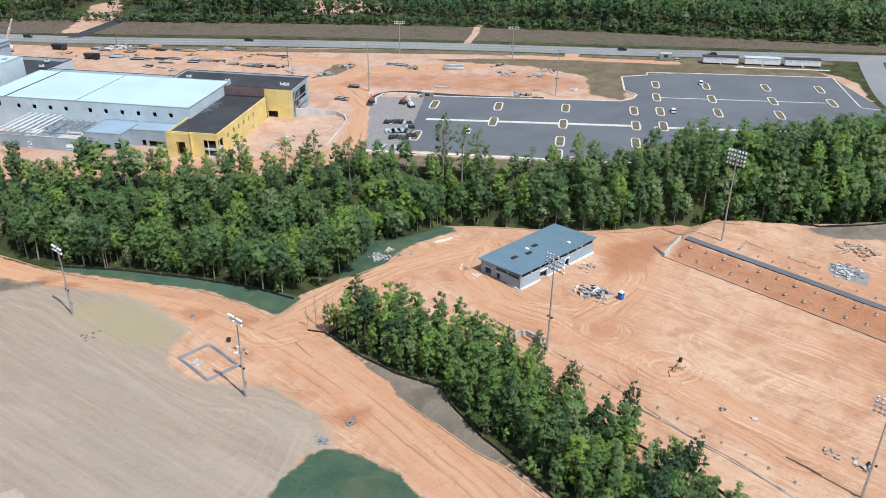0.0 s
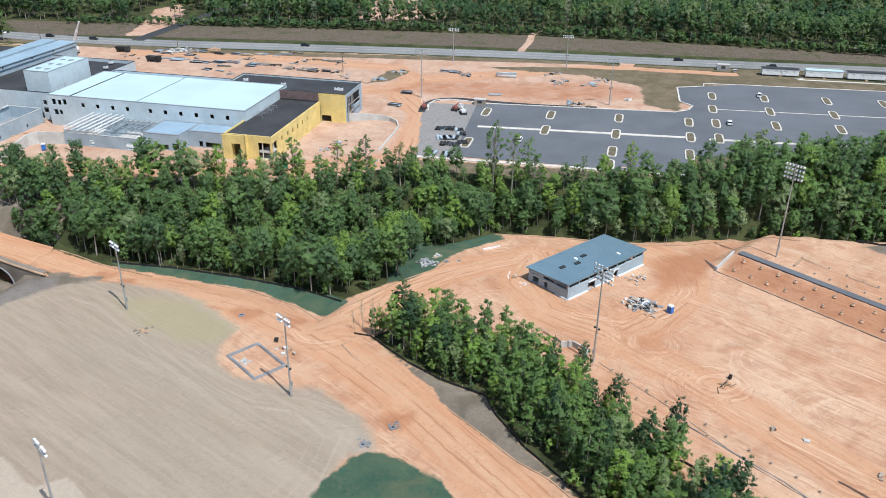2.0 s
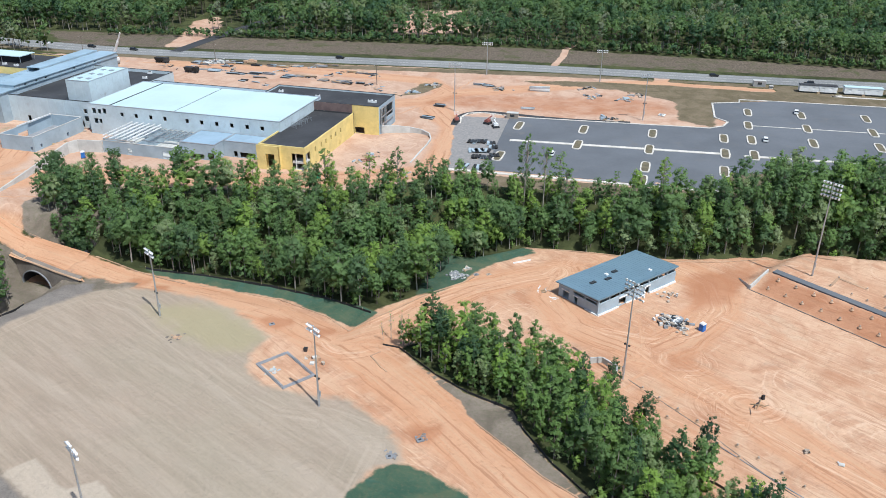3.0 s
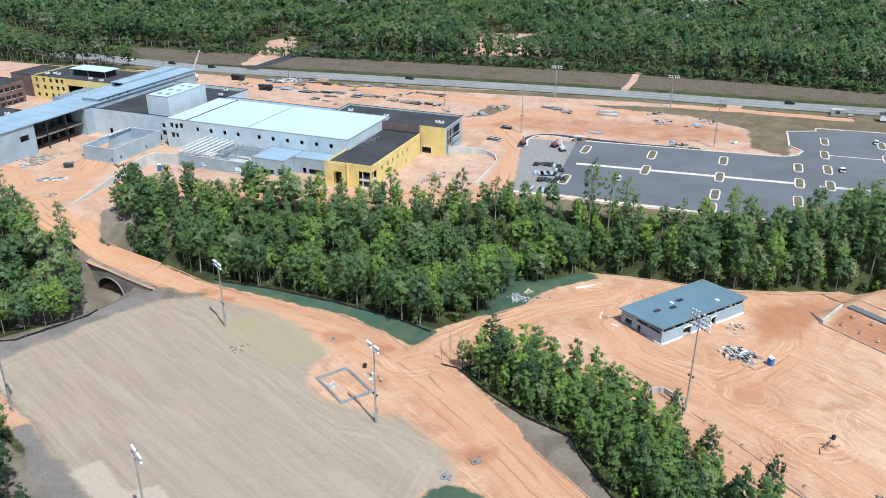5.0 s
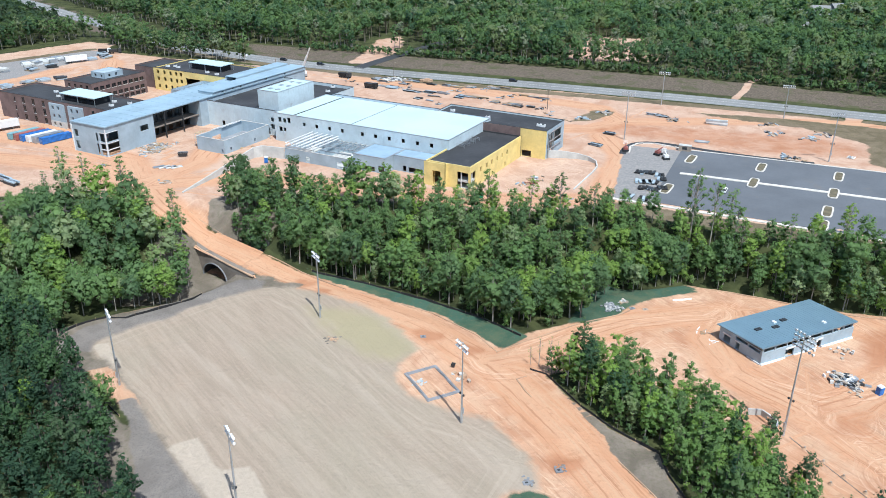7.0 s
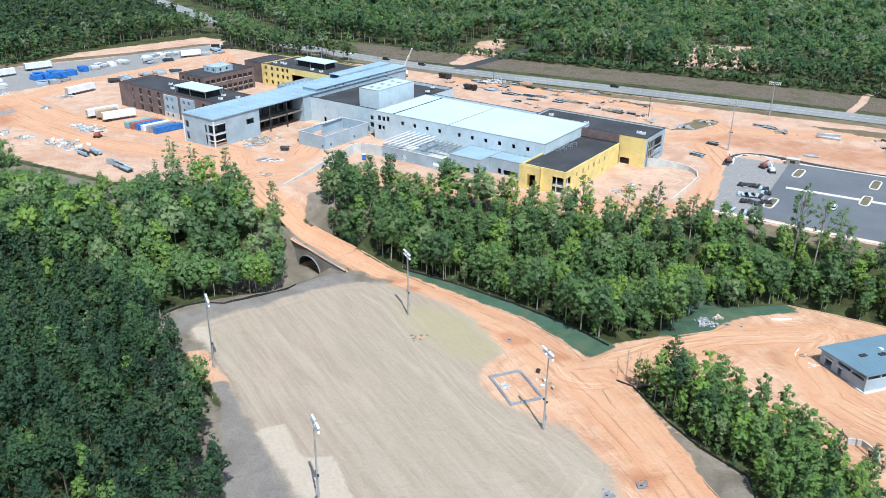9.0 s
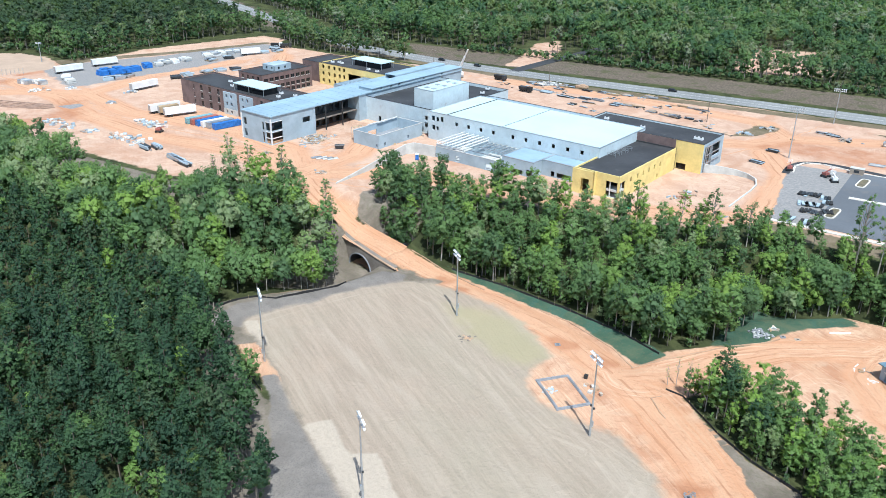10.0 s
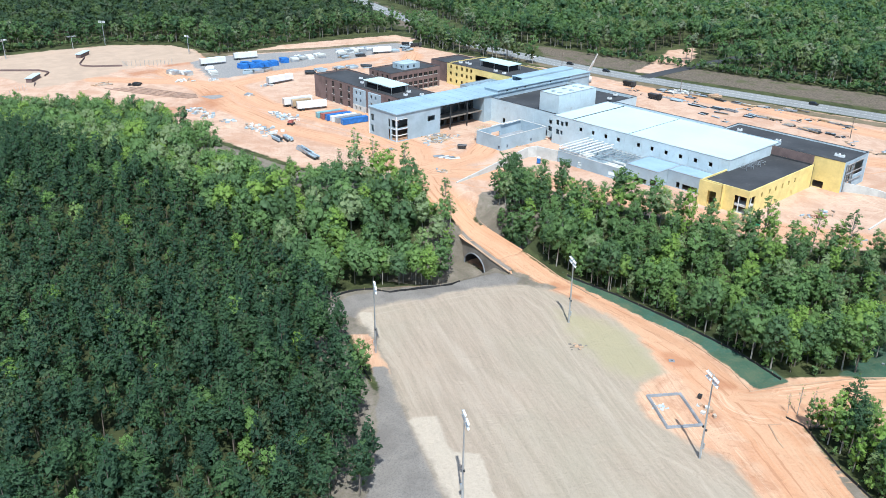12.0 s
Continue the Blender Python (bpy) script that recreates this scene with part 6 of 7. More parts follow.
          [(104, 219.5), (112, 216), (125, 217), (150, 222)], [(20, 141), (24.3, 136.3), (26.1, 131.7), (31.4, 124.7), (38.5, 121.5), (43.1, 117.6), (48.3, 113.2), (51.5, 108.2), (58, 98)], [(-112, 113.5), (-121, 118), (-133, 125.5)]]
for line in FENCES:
    draped("silt_fence", "sagging black silt fence on wooden stakes at the woods' edge", "fence", line, 0.65, 0.12, FABRIC, 2.4, posts=True, sag=0.3)
for line in ([(-42, 167), (-34, 176), (-24, 188), (-16, 195), (-13, 199)], [(-92, 186), (-108, 190), (-116, 193), (-128, 196.6), (-141, 199), (-149, 200.5), (-156, 202.5)],
             [(-7.5, 134), (-0.4, 126.8), (6.3, 119.5), (12.5, 114.9), (20, 106), (28, 94)], [(1, 219.5), (20, 219), (44, 216), (58, 217.5), (72, 221), (90, 217)], [(-88, 186), (-64, 181.6), (-49, 174.3), (-42, 167.6)],
             [(-32, 158), (-34, 156), (-31, 152), (-29, 150)]):
    draped("wattle", "straw-filled erosion wattle beside the clay road", "wattle", line, 0.24, 0.36, STRAWTUBE, 3.0)

# stadium bank: walkway, wing wall, footings
walkway = bmn()
for k in range(44):
    d0, d1 = -97 + k * 4, -93 + k * 4
    c = [bank(195.3, d0), bank(195.3, d1), bank(197.6, d1), bank(197.6, d0)]
    hexa(walkway, [Vector((x, y, 2.6)) for x, y in c] + [Vector((x, y, 3.36)) for x, y in c])
bmesh.ops.remove_doubles(walkway, verts=walkway.verts, dist=0.01)
tagged(part("walkway", walkway, ASPHALT), "dark grey paved walkway along the stadium bank", "walkway", kind="structure")
bm = bmn()
p, q = Vector((*bank(187.2, -98.2), 0)), Vector((*bank(195.4, -98.2), 0))
n = Vector((0.7071, -0.7071, 0)) * -0.4
hexa(bm, [p + Vector((0, 0, -0.4)), q + Vector((0, 0, -0.4)), q + n + Vector((0, 0, -0.4)), p + n + Vector((0, 0, -0.4)), p + Vector((0, 0, 1.1)), q + Vector((0, 0, 3.5)), q + n + Vector((0, 0, 3.5)), p + n + Vector((0, 0, 1.1))])
tagged(part("wing_wall", bm, CONCRETE), "sloping pale concrete wing wall at the bank's end", "wall", kind="structure")
bm = bmn()
r = Vector((*bank(190.2, -103.5), 0))
hexa(bm, [p + n + Vector((0, 0, -0.4)), r + Vector((0, 0, -0.4)), r + Vector((-0.2, 0.3, -0.4)), p + n + Vector((-0.2, 0.3, -0.4)), p + n + Vector((0, 0, 1.1)), r + Vector((0, 0, 0.3)), r + Vector((-0.2, 0.3, 0.3)), p + n + Vector((-0.2, 0.3, 1.1))])
tagged(part("wing_wall", bm, CONCRETE), "low pale concrete wall at the bank's foot", "wall", kind="structure")


def footing():
    e = thing("concrete_footing", Matrix(), "small pale concrete column footing in the clay", "footing", "stadium footings")
    bm = bmn()
    bmesh.ops.create_cone(bm, cap_ends=True, segments=10, radius1=0.26, radius2=0.22, depth=0.95)
    part("pier", bm, STONE, e)
    bm = bmn()
    box(bm, -0.14, 0.14, -0.14, 0.14, 0.46, 0.55)
    part("cap", bm, STONE, e)
    bm = bmn()
    bmesh.ops.create_cone(bm, cap_ends=True, segments=12, radius1=0.55, radius2=0.3, depth=0.3)
    part("spoil", bm, STRAWTUBE, e, "heaped clay round the pier")
    return e


foot, frng = footing(), random.Random(5)
spots = [bank(189.7, -94.5 + 5.05 * k) for k in range(16)] + [bank(193.2, -93.6 + 5.05 * k) for k in range(16)] + [bank(200, -77 + 4.4 * k) for k in range(14)]
spots += [(28.3 + 3.36 * k, 150.9 - 3.55 * k) for k in range(12)] + [(32.2 + 6.3 * k, 140.8 - 5.6 * k) for k in range(3)] + [(83, 200.3), (86.7, 205.5), (92.2, 199.6), (95.4, 195.7), (98.4, 192.7), (101.3, 189.8)]
for k, (x, y) in enumerate(spots):
    m = pose(x + frng.uniform(-0.2, 0.2), y + frng.uniform(-0.2, 0.2), zat(x, y) + 0.15, 0, 0, frng.uniform(0, 90))
    if k:
        copy_thing(foot, m)
    else:
        foot.matrix_basis = m
for a, b in (((86.7, 205.5), (92.2, 199.6)), ((83, 200.3), (86.7, 205.5)), ((95.4, 195.7), (101.3, 189.8))):
    draped("footing_trench", "narrow dug footing trench with clay spoil", "trench", [a, b], 0.18, 0.9, STRAWTUBE)
draped("drain_pipe", "long grey drain pipe laid on the clay", "pipe", [(41, 133.4), (47.5, 126.4), (56.1, 117.8), (63.2, 108.4), (68, 100)], 0.14, 0.24, GRAVEL)
draped("edge_drain", "dark edging along the foot of the bank", "drain", [bank(186.8, -99 + 6 * k) for k in range(14)], 0.12, 0.26, DAMP_AND_SHADE)
draped("edge_drain", "dark edging along the stadium side", "drain", [(25.5, 154), (38.5, 139), (51.5, 121.5), (63.5, 109), (74, 97)], 0.08, 0.22, DAMP_AND_SHADE)

# small concrete outfall beside the mast
e = thing("outfall", (21.5, 158.6, 0, 0, 0, -44), "small splayed concrete outfall with white rim", "outfall")
for pts, mat in ((((-2.2, 0), (2.2, 0)), CONCRETE), (((2.2, 0), (3.6, -2.4)), CONCRETE), (((-3.6, -2.4), (-2.2, 0)), CONCRETE)):
    bm = bmn()
    wall(bm, pts[0], pts[1], -0.4, 1.5, 0.35, [(1.5, 2.9, 0.0, 0.9)] if pts[0][1] == pts[1][1] else ())
    part("wing", bm, mat, e)


# rubble, cabins, lumps
def heap(name, label, category, x, y, n, spread, size, mats, seed, z=None, group="", turn=None):
    """A loose heap of odd blocks, each one its own piece."""
    r = random.Random(seed)
    z = zat(x, y) if z is None else z
    e = thing(name, (x, y, z), label, category, group)
    for k in range(n):
        bm = bmn()
        a, b, c = (size[i] * r.uniform(0.5, 1.3) for i in range(3))
        bmesh.ops.create_cube(bm, size=1.0)
        for v in bm.verts:
            v.co = Vector((v.co.x * a * r.uniform(0.8, 1.1), v.co.y * b * r.uniform(0.8, 1.1), v.co.z * c * r.uniform(0.8, 1.1)))
        px, py = r.gauss(0, spread * 0.5), r.gauss(0, spread * 0.5)
        m = pose(px, py, c * 0.45 + max(0, 0.5 - math.hypot(px, py) / spread) * size[2], r.uniform(-8, 8), r.uniform(-8, 8), r.uniform(0, 180) if turn is None else turn + r.uniform(-6, 6))
        bm.transform(m)
        part("piece", bm, mats[r.randrange(len(mats))], e)
    return e


heap("rubble_heap", "heap of broken pale blocks and pallets on clay", "rubble", 39.5, 181, 110, 3.5, (1.2, 0.7, 0.6), [STONE, CONCRETE, STEEL, GRAVEL, GRAVEL, DARKSTEEL_AND_SHADE, WHITE], 1)
heap("rubble_heap", "low scatter of broken concrete on clay", "rubble", 41.5, 177.6, 14, 2.4, (0.8, 0.5, 0.35), [STONE, CONCRETE], 2)
heap("block_stack", "scatter of pale blocks beside the field house", "blocks", 39.5, 195, 10, 3.0, (0.9, 0.6, 0.4), [STONE, CONCRETE], 3)
heap("debris", "small dark debris lying on the graded clay", "debris", 58.4, 133.2, 5, 1.0, (0.9, 0.6, 0.5), [DARKSTEEL_AND_SHADE, STONE], 4)
heap("debris", "small dark debris lying on the graded clay", "debris", 64, 130.2, 3, 0.6, (1.1, 0.7, 0.2), [CONCRETE], 5)
heap("debris", "scattered pipes and stakes on the graded clay", "debris", 52.5, 147.5, 7, 2.6, (2.4, 0.18, 0.18), [DARKSTEEL_AND_SHADE, TIMBER], 6)
heap("debris", "scattered pale rubble on the graded clay", "debris", 75.7, 119.7, 12, 2.6, (0.9, 0.5, 0.25), [STONE, CONCRETE], 7)
heap("debris", "scattered grey rubble on the graded clay", "debris", 80.5, 116.7, 9, 2.0, (0.9, 0.5, 0.4), [CONCRETE, STEEL, DARKSTEEL_AND_SHADE], 8)
heap("debris", "broken boards by the field house door", "debris", 9.4, 189.6, 7, 1.8, (1.8, 0.25, 0.15), [TIMBER, WHITE], 9)
heap("block_stack", "pale blocks lying on the terrace", "blocks", 106.5, 186.8, 14, 3.2, (1.3, 0.5, 0.35), [STONE, CONCRETE, WHITE], 10)
heap("debris", "dark box on the graded clay", "debris", 54.2, 150.2, 2, 0.3, (0.7, 0.7, 0.9), [RUBBER], 11)
for x, y, mat in ((-18.3, 127.3, GRAVEL), (-23.5, 121.6, GRAVEL), (-61.4, 167.1, GRAVEL), (-12.5, 200.5, GRAVEL), (-9, 201, STONE)):
    e = thing("storm_inlet", (x, y, zat(x, y), 0, 0, 30), "grey storm inlet set in disturbed clay", "inlet", "storm inlets")
    bm = bmn()
    box(bm, -0.7, 0.7, -0.55, 0.55, -0.3, 0.2)
    part("slab", bm, mat, e)
    bm = bmn()
    box(bm, -0.28, 0.28, -0.2, 0.2, 0.2, 0.26)
    part("grate", bm, DARKSTEEL_AND_SHADE, e)


def cabin(x, y, z, turn, mat=None):
    e = thing("portable_toilet", (x, y, z, 0, 0, turn), "blue plastic portable toilet with a white roof", "portable toilet", "portable toilets")
    bm = bmn()
    box(bm, -0.6, 0.6, -0.6, 0.6, 0.1, 2.1)
    part("cabin", bm, mat or BLUE, e)
    bm = bmn()
    hexa(bm, [Vector(p) for p in ((-0.66, -0.66, 2.1), (0.66, -0.66, 2.1), (0.66, 0.66, 2.1), (-0.66, 0.66, 2.1), (-0.5, -0.5, 2.4), (0.5, -0.5, 2.4), (0.5, 0.5, 2.4), (-0.5, 0.5, 2.4))])
    part("roof", bm, WHITE, e)
    bm = bmn()
    box(bm, -0.42, 0.42, -0.64, -0.6, 0.2, 2.0)
    part("door", bm, mat or BLUE, e)
    bm = bmn()
    box(bm, -0.7, 0.7, -0.7, 0.7, -0.05, 0.1)
    part("skid", bm, DARKSTEEL_AND_SHADE, e)


cabin(45.8, 177.6, 0, 40)

# dugout footing: a block outline with open clay inside
e = thing("footing_outline", (-52.2, 147.9, 0, 0, 0, 46), "rectangular outline of grey block footings on clay", "footing")
for x0, x1, y0, y1 in ((-4.2, 4.2, -6.3, -5.5), (-4.2, 4.2, 5.5, 6.3), (-4.2, -3.5, -5.45, 5.45), (3.5, 4.2, -5.45, 5.45)):
    bm = bmn()
    box(bm, x0, x1, y0, y1, -0.3, 0.3)
    seg = part("footing", bm, GRAVEL, e)
    for k in range(int(max(x1 - x0, y1 - y0) / 1.25)):
        bm = bmn()
        if x1 - x0 > y1 - y0:
            box(bm, x0 + 0.15 + k * 1.25, x0 + 1.2 + k * 1.25, y0 + 0.2, y1 - 0.2, 0.3, 0.52)
        else:
            box(bm, x0 + 0.15, x1 - 0.15, y0 + 0.15 + k * 1.25, y0 + 1.2 + k * 1.25, 0.3, 0.52)
        part("block", bm, GRAVEL, seg)
heap("gravel_heap", "loose grey stones round a storm inlet", "gravel", -18.1, 128.2, 16, 1.1, (0.5, 0.4, 0.12), [GRAVEL, DAMP_AND_SHADE], 41)
heap("gravel_heap", "loose grey stones round a storm inlet", "gravel", -23.4, 122.0, 22, 1.2, (0.6, 0.5, 0.16), [GRAVEL, DAMP_AND_SHADE], 42)
heap("soil_clods", "dull clods of soil on the mulched field", "soil", -82.5, 158.6, 26, 2.0, (0.8, 0.5, 0.14), [STRAWTUBE, DAMP_AND_SHADE, DAMP_AND_SHADE], 43)
heap("sand_heap", "small heap of pale yellow sand and blocks", "heap", -46.5, 152.8, 12, 1.8, (1.2, 1.0, 0.6), [STRAWTUBE, STONE, CONCRETE], 20)
heap("rubble_heap", "grey gravel spread inside the footing outline", "rubble", -55, 147, 12, 1.6, (0.9, 0.7, 0.25), [CONCRETE, BLOCK], 21)
e = thing("waste_bin", Matrix.Translation((-49.7, 156.2, 0.0)) @ Matrix.Scale(0.68, 4), "small dark waste bin on clay", "bin")
bm = bmn()
hexa(bm, [Vector(p) for p in ((-0.5, -0.5, 0), (0.5, -0.5, 0), (0.5, 0.5, 0), (-0.5, 0.5, 0), (-0.65, -0.65, 1.3), (0.65, -0.65, 1.3), (0.65, 0.65, 1.3), (-0.65, 0.65, 1.3))])
part("tub", bm, DARKSTEEL_AND_SHADE, e)
bm = bmn()
box(bm, -0.7, 0.7, -0.7, 0.7, 1.3, 1.4)
part("lid", bm, RUBBER, e)

# at the swale's end: riprap apron, small headwall, a white pipe; beside the terrace: gravel and rocks
heap("riprap_apron", "pale grey stone apron at a pipe's outfall in grass", "riprap", -17.7, 199.9, 60, 2.6, (0.7, 0.5, 0.25), [GRAVEL, GRAVEL, CONCRETE], 31)
heap("rubble_heap", "broken pale concrete at the swale's headwall", "rubble", -15, 203.5, 9, 1.4, (1.3, 0.5, 0.5), [STONE, CONCRETE, TIMBER], 32)
draped("white_pipe", "long white plastic pipe lying on clay", "pipe", [(-2.3, 209.1), (2.6, 211.8)], 0.3, 0.34, WHITE)
heap("gravel_heap", "low heap of blue-grey gravel on the terrace", "gravel", 108, 188.4, 60, 3.6, (1.0, 0.8, 0.3), [GRAVEL, CONCRETE, STEEL], 33)
heap("rock_heap", "tan rocks and logs beside the terrace", "rocks", 119, 199, 26, 3.8, (1.6, 0.9, 0.6), [STONE, STRAWTUBE], 34)
heap("rock_heap", "tan logs and rocks along the terrace's edge", "rocks", 113, 202, 12, 3.0, (3.0, 0.5, 0.4), [STONE, TIMBER], 35)
heap("debris", "loose boards beside the field house's end wall", "debris", 6, 193, 10, 2.0, (1.6, 0.25, 0.2), [TIMBER, WHITE, STONE], 36)

# culvert under the ramp: a wide arched mouth in a grey headwall
e = thing("culvert", (*MOUTH, -4.6, 0, 0, -16), "wide arched grey culvert mouth under the clay road", "culvert")
N, SPAN, RISE = 18, 5.2, 4.9
arc = [(SPAN * math.cos(math.pi * k / N), RISE * math.sin(math.pi * k / N) ** 0.9) for k in range(N + 1)]
arc = [(SPAN, -0.6)] + arc + [(-SPAN, -0.6)]


def brow(x):
    """Height of the road's edge over the stream bed, along the headwall."""
    return 4.5 + float(np.interp(x, [-17, -13, -5.2, 7.6, 20], [6.6, 6.0, 3.7, 1.9, 0.7]))


bm = bmn()
HALF = 16.0
front_, back_, tube_ = [], [], []
for k, (x, z) in enumerate(arc):
    s = -1 + 2 * k / (len(arc) - 1)
    ox = -HALF * max(-1, min(1, s * 1.25))
    oz = brow(ox) if 0 < k < len(arc) - 1 else -0.8
    front_.append((bm.verts.new((x, 0, z)), bm.verts.new((ox, 0.12 * max(0, oz) / 5, oz))))
    back_.append(bm.verts.new((ox, 1.9, oz)))
    tube_.append(bm.verts.new((x, 17, z)))
for k in range(len(arc) - 1):
    bm.faces.new((front_[k][0], front_[k + 1][0], front_[k + 1][1], front_[k][1]))
    bm.faces.new((front_[k][1], front_[k + 1][1], back_[k + 1], back_[k]))
bmesh.ops.recalc_face_normals(bm, faces=bm.faces)
part("headwall", bm, DAMP_AND_SHADE, e)
bm = bmn()
rings = [[bm.verts.new((x * s_, y, z * s_)) for x, z in arc] for y, s_ in ((0.02, 1.0), (17, 1.0), (17, 1.03), (0.02, 1.03))]
for r0, r1 in zip(rings, rings[1:] + rings[:1]):
    for k in range(len(arc) - 1):
        bm.faces.new((r0[k], r1[k], r1[k + 1], r0[k + 1]))
bmesh.ops.recalc_face_normals(bm, faces=bm.faces)
# barrel is near black: the culvert's inner shade lies in its colour
part("barrel", bm, DARKSTEEL_AND_SHADE, e, "culvert barrel, near black to hold its inner shade")
bm = bmn()
for k in range(len(arc) - 1):
    (x0, z0), (x1, z1) = arc[k], arc[k + 1]
    hexa(bm, [Vector(p) for p in ((x0, -0.3, z0), (x1, -0.3, z1), (x1, 0.15, z1), (x0, 0.15, z0), (x0 * 1.05, -0.3, z0 * 1.055), (x1 * 1.05, -0.3, z1 * 1.055), (x1 * 1.05, 0.15, z1 * 1.055), (x0 * 1.05, 0.15, z0 * 1.055))])
bmesh.ops.remove_doubles(bm, verts=bm.verts, dist=0.01)
part("rim", bm, GRAVEL, e, "grey concrete rim")
bm = bmn()
for k in range(15):
    x0, x1 = -16 + 2.2 * k, -13.8 + 2.2 * k
    z0, z1 = brow(x0), brow(x1)
    hexa(bm, [Vector(p) for p in ((x0, -0.1, z0 - 0.1), (x1, -0.1, z1 - 0.1), (x1, 0.55, z1 - 0.1), (x0, 0.55, z0 - 0.1), (x0, 0.0, z0 + 0.16), (x1, 0.0, z1 + 0.16), (x1, 0.4, z1 + 0.16), (x0, 0.4, z0 + 0.16))])
part("coping", bm, STRAWTUBE, e, "clay-stained wattle along the road edge")
# ---------------------------------------------------------------- plateau: vehicles, cabins, containers, stacks
def wheel(bm, x, y, z, r, w):
    beam(bm, (x, y - w / 2, z), (x, y + w / 2, z), r, r, 12)


def car(x, y, z, turn, mat, label):
    e = thing("car", (x, y, z, 0, 0, turn), label, "car", "cars")
    bm = bmn()
    hexa(bm, [Vector(p) for p in ((-2.3, -0.9, 0.3), (2.3, -0.9, 0.3), (2.3, 0.9, 0.3), (-2.3, 0.9, 0.3), (-2.25, -0.88, 0.95), (2.15, -0.85, 0.85), (2.15, 0.85, 0.85), (-2.25, 0.88, 0.95))])
    bmesh.ops.bevel(bm, geom=bm.edges[:], offset=0.12, segments=2, affect="EDGES")
    part("body", bm, mat, e)
    bm = bmn()
    hexa(bm, [Vector(p) for p in ((-2.1, -0.82, 0.93), (1.1, -0.82, 0.9), (1.1, 0.82, 0.9), (-2.1, 0.82, 0.93), (-1.8, -0.66, 1.5), (0.4, -0.66, 1.5), (0.4, 0.66, 1.5), (-1.8, 0.66, 1.5))])
    part("window", bm, GLASS, e)
    bm = bmn()
    hexa(bm, [Vector(p) for p in ((-1.85, -0.7, 1.5), (0.45, -0.7, 1.5), (0.45, 0.7, 1.5), (-1.85, 0.7, 1.5), (-1.7, -0.6, 1.6), (0.3, -0.6, 1.6), (0.3, 0.6, 1.6), (-1.7, 0.6, 1.6))])
    part("roof", bm, mat, e)
    for sx in (-1.4, 1.4):
        for sy in (-0.8, 0.8):
            bm = bmn()
            wheel(bm, sx, sy, 0.33, 0.33, 0.22)
            part("wheel", bm, RUBBER, e)


car(110, 339, ZP + 0.12, 75, WHITE, "white estate car parked on the empty car park")
car(88, 299, ZP + 0.12, 80, WHITE, "white estate car parked on the empty car park")
car(8.5, 272, ZP + 0.12, 80, WHITE, "white pickup parked in the car park")
for x, y, turn, mat, label in ((88, 400, -4, RUBBER, "black car on the highway"), (-269, 422, -10, WHITE, "white car on the highway"), (-240, 418, -10, RUBBER, "dark car on the highway"), (-214, 414, -8, DARKSTEEL_AND_SHADE, "dark grey car on the highway"), (-100, 411, -2, RUBBER, "black car on the highway"),
                               (130, 391, 175, RUBBER, "dark red car on the highway"), (-420, 487, -30, WHITE, "white car on the highway"), (-372, 463, -30, RUBBER, "dark car on the highway")):
    car(x, y, ZP + 0.12, turn, mat, label)


def painted_container(u, v, turn, mat, length, label, z=0.0):
    e = thing("shipping_container", at(u, v, z, turn), label, "container", "shipping containers")
    bm = bmn()
    box(bm, 0.1, length - 0.1, -1.18, 1.18, 0.15, 2.5)
    n = int(length / 0.5)
    xs = [0.2 + (length - 0.4) * k / (2 * n) for k in range(2 * n + 1)]
    part("body", bm, mat, e)
    for s in (-1, 1):
        bm = bmn()
        low, up = [], []
        for k, x in enumerate(xs):
            y = s * (1.19 + (0.07 if k % 2 else 0))
            low.append(bm.verts.new((x, y, 0.25)))
            up.append(bm.verts.new((x, y, 2.4)))
        for k in range(len(xs) - 1):
            bm.faces.new((low[k], low[k + 1], up[k + 1], up[k]))
        part("side_panel", bm, mat, e)
    for s in (-1, 1):
        bm = bmn()
        box(bm, -0.02, 0.1, s * 0.6 - 0.55, s * 0.6 + 0.55, 0.2, 2.45)
        door = part("door", bm, mat, e)
        bm = bmn()
        bar(bm, (-0.05, s * 0.4, 0.3), (-0.05, s * 0.4, 2.35), 0.06, 0.06)
        part("lock_bar", bm, STEEL, door)
    for x in (0.1, length - 0.1):
        for y in (-1.16, 1.16):
            bm = bmn()
            box(bm, x - 0.1, x + 0.1, y - 0.1, y + 0.1, 0, 2.6)
            part("corner_post", bm, mat, e)


for u, mat, what in ((-186.5, TEAL, "teal"), (-183.3, RED, "rust red"), (-180.1, BLUE, "blue"), (-176.9, WHITE, "white"), (-173.7, STEEL, "grey"), (-169.8, BLUE, "blue")):
    painted_container(u, -38.5 + (u + 186) * 0.12, 82, mat, 12.2, what + " corrugated steel shipping container on clay")


def box_trailer(u, v, turn, length=14.0, mat=None, label="white box trailer parked on clay", wm=None):
    e = thing("box_trailer", wm or at(u, v, 0, turn), label, "trailer", "box trailers")
    bm = bmn()
    box(bm, 0, length, -1.28, 1.28, 1.15, 4.0)
    part("box", bm, mat or WHITE, e)
    bm = bmn()
    box(bm, 0.3, length - 0.3, -0.5, 0.5, 0.85, 1.15)
    part("chassis", bm, DARKSTEEL_AND_SHADE, e)
    for x in (1.6, 2.9):
        for y in (-0.95, 0.95):
            bm = bmn()
            wheel(bm, x, y, 0.52, 0.52, 0.5)
            part("wheel", bm, RUBBER, e)
    bm = bmn()
    bar(bm, (length - 2.5, -0.6, 0), (length - 2.5, -0.6, 1.1), 0.12, 0.12)
    bar(bm, (length - 2.5, 0.6, 0), (length - 2.5, 0.6, 1.1), 0.12, 0.12)
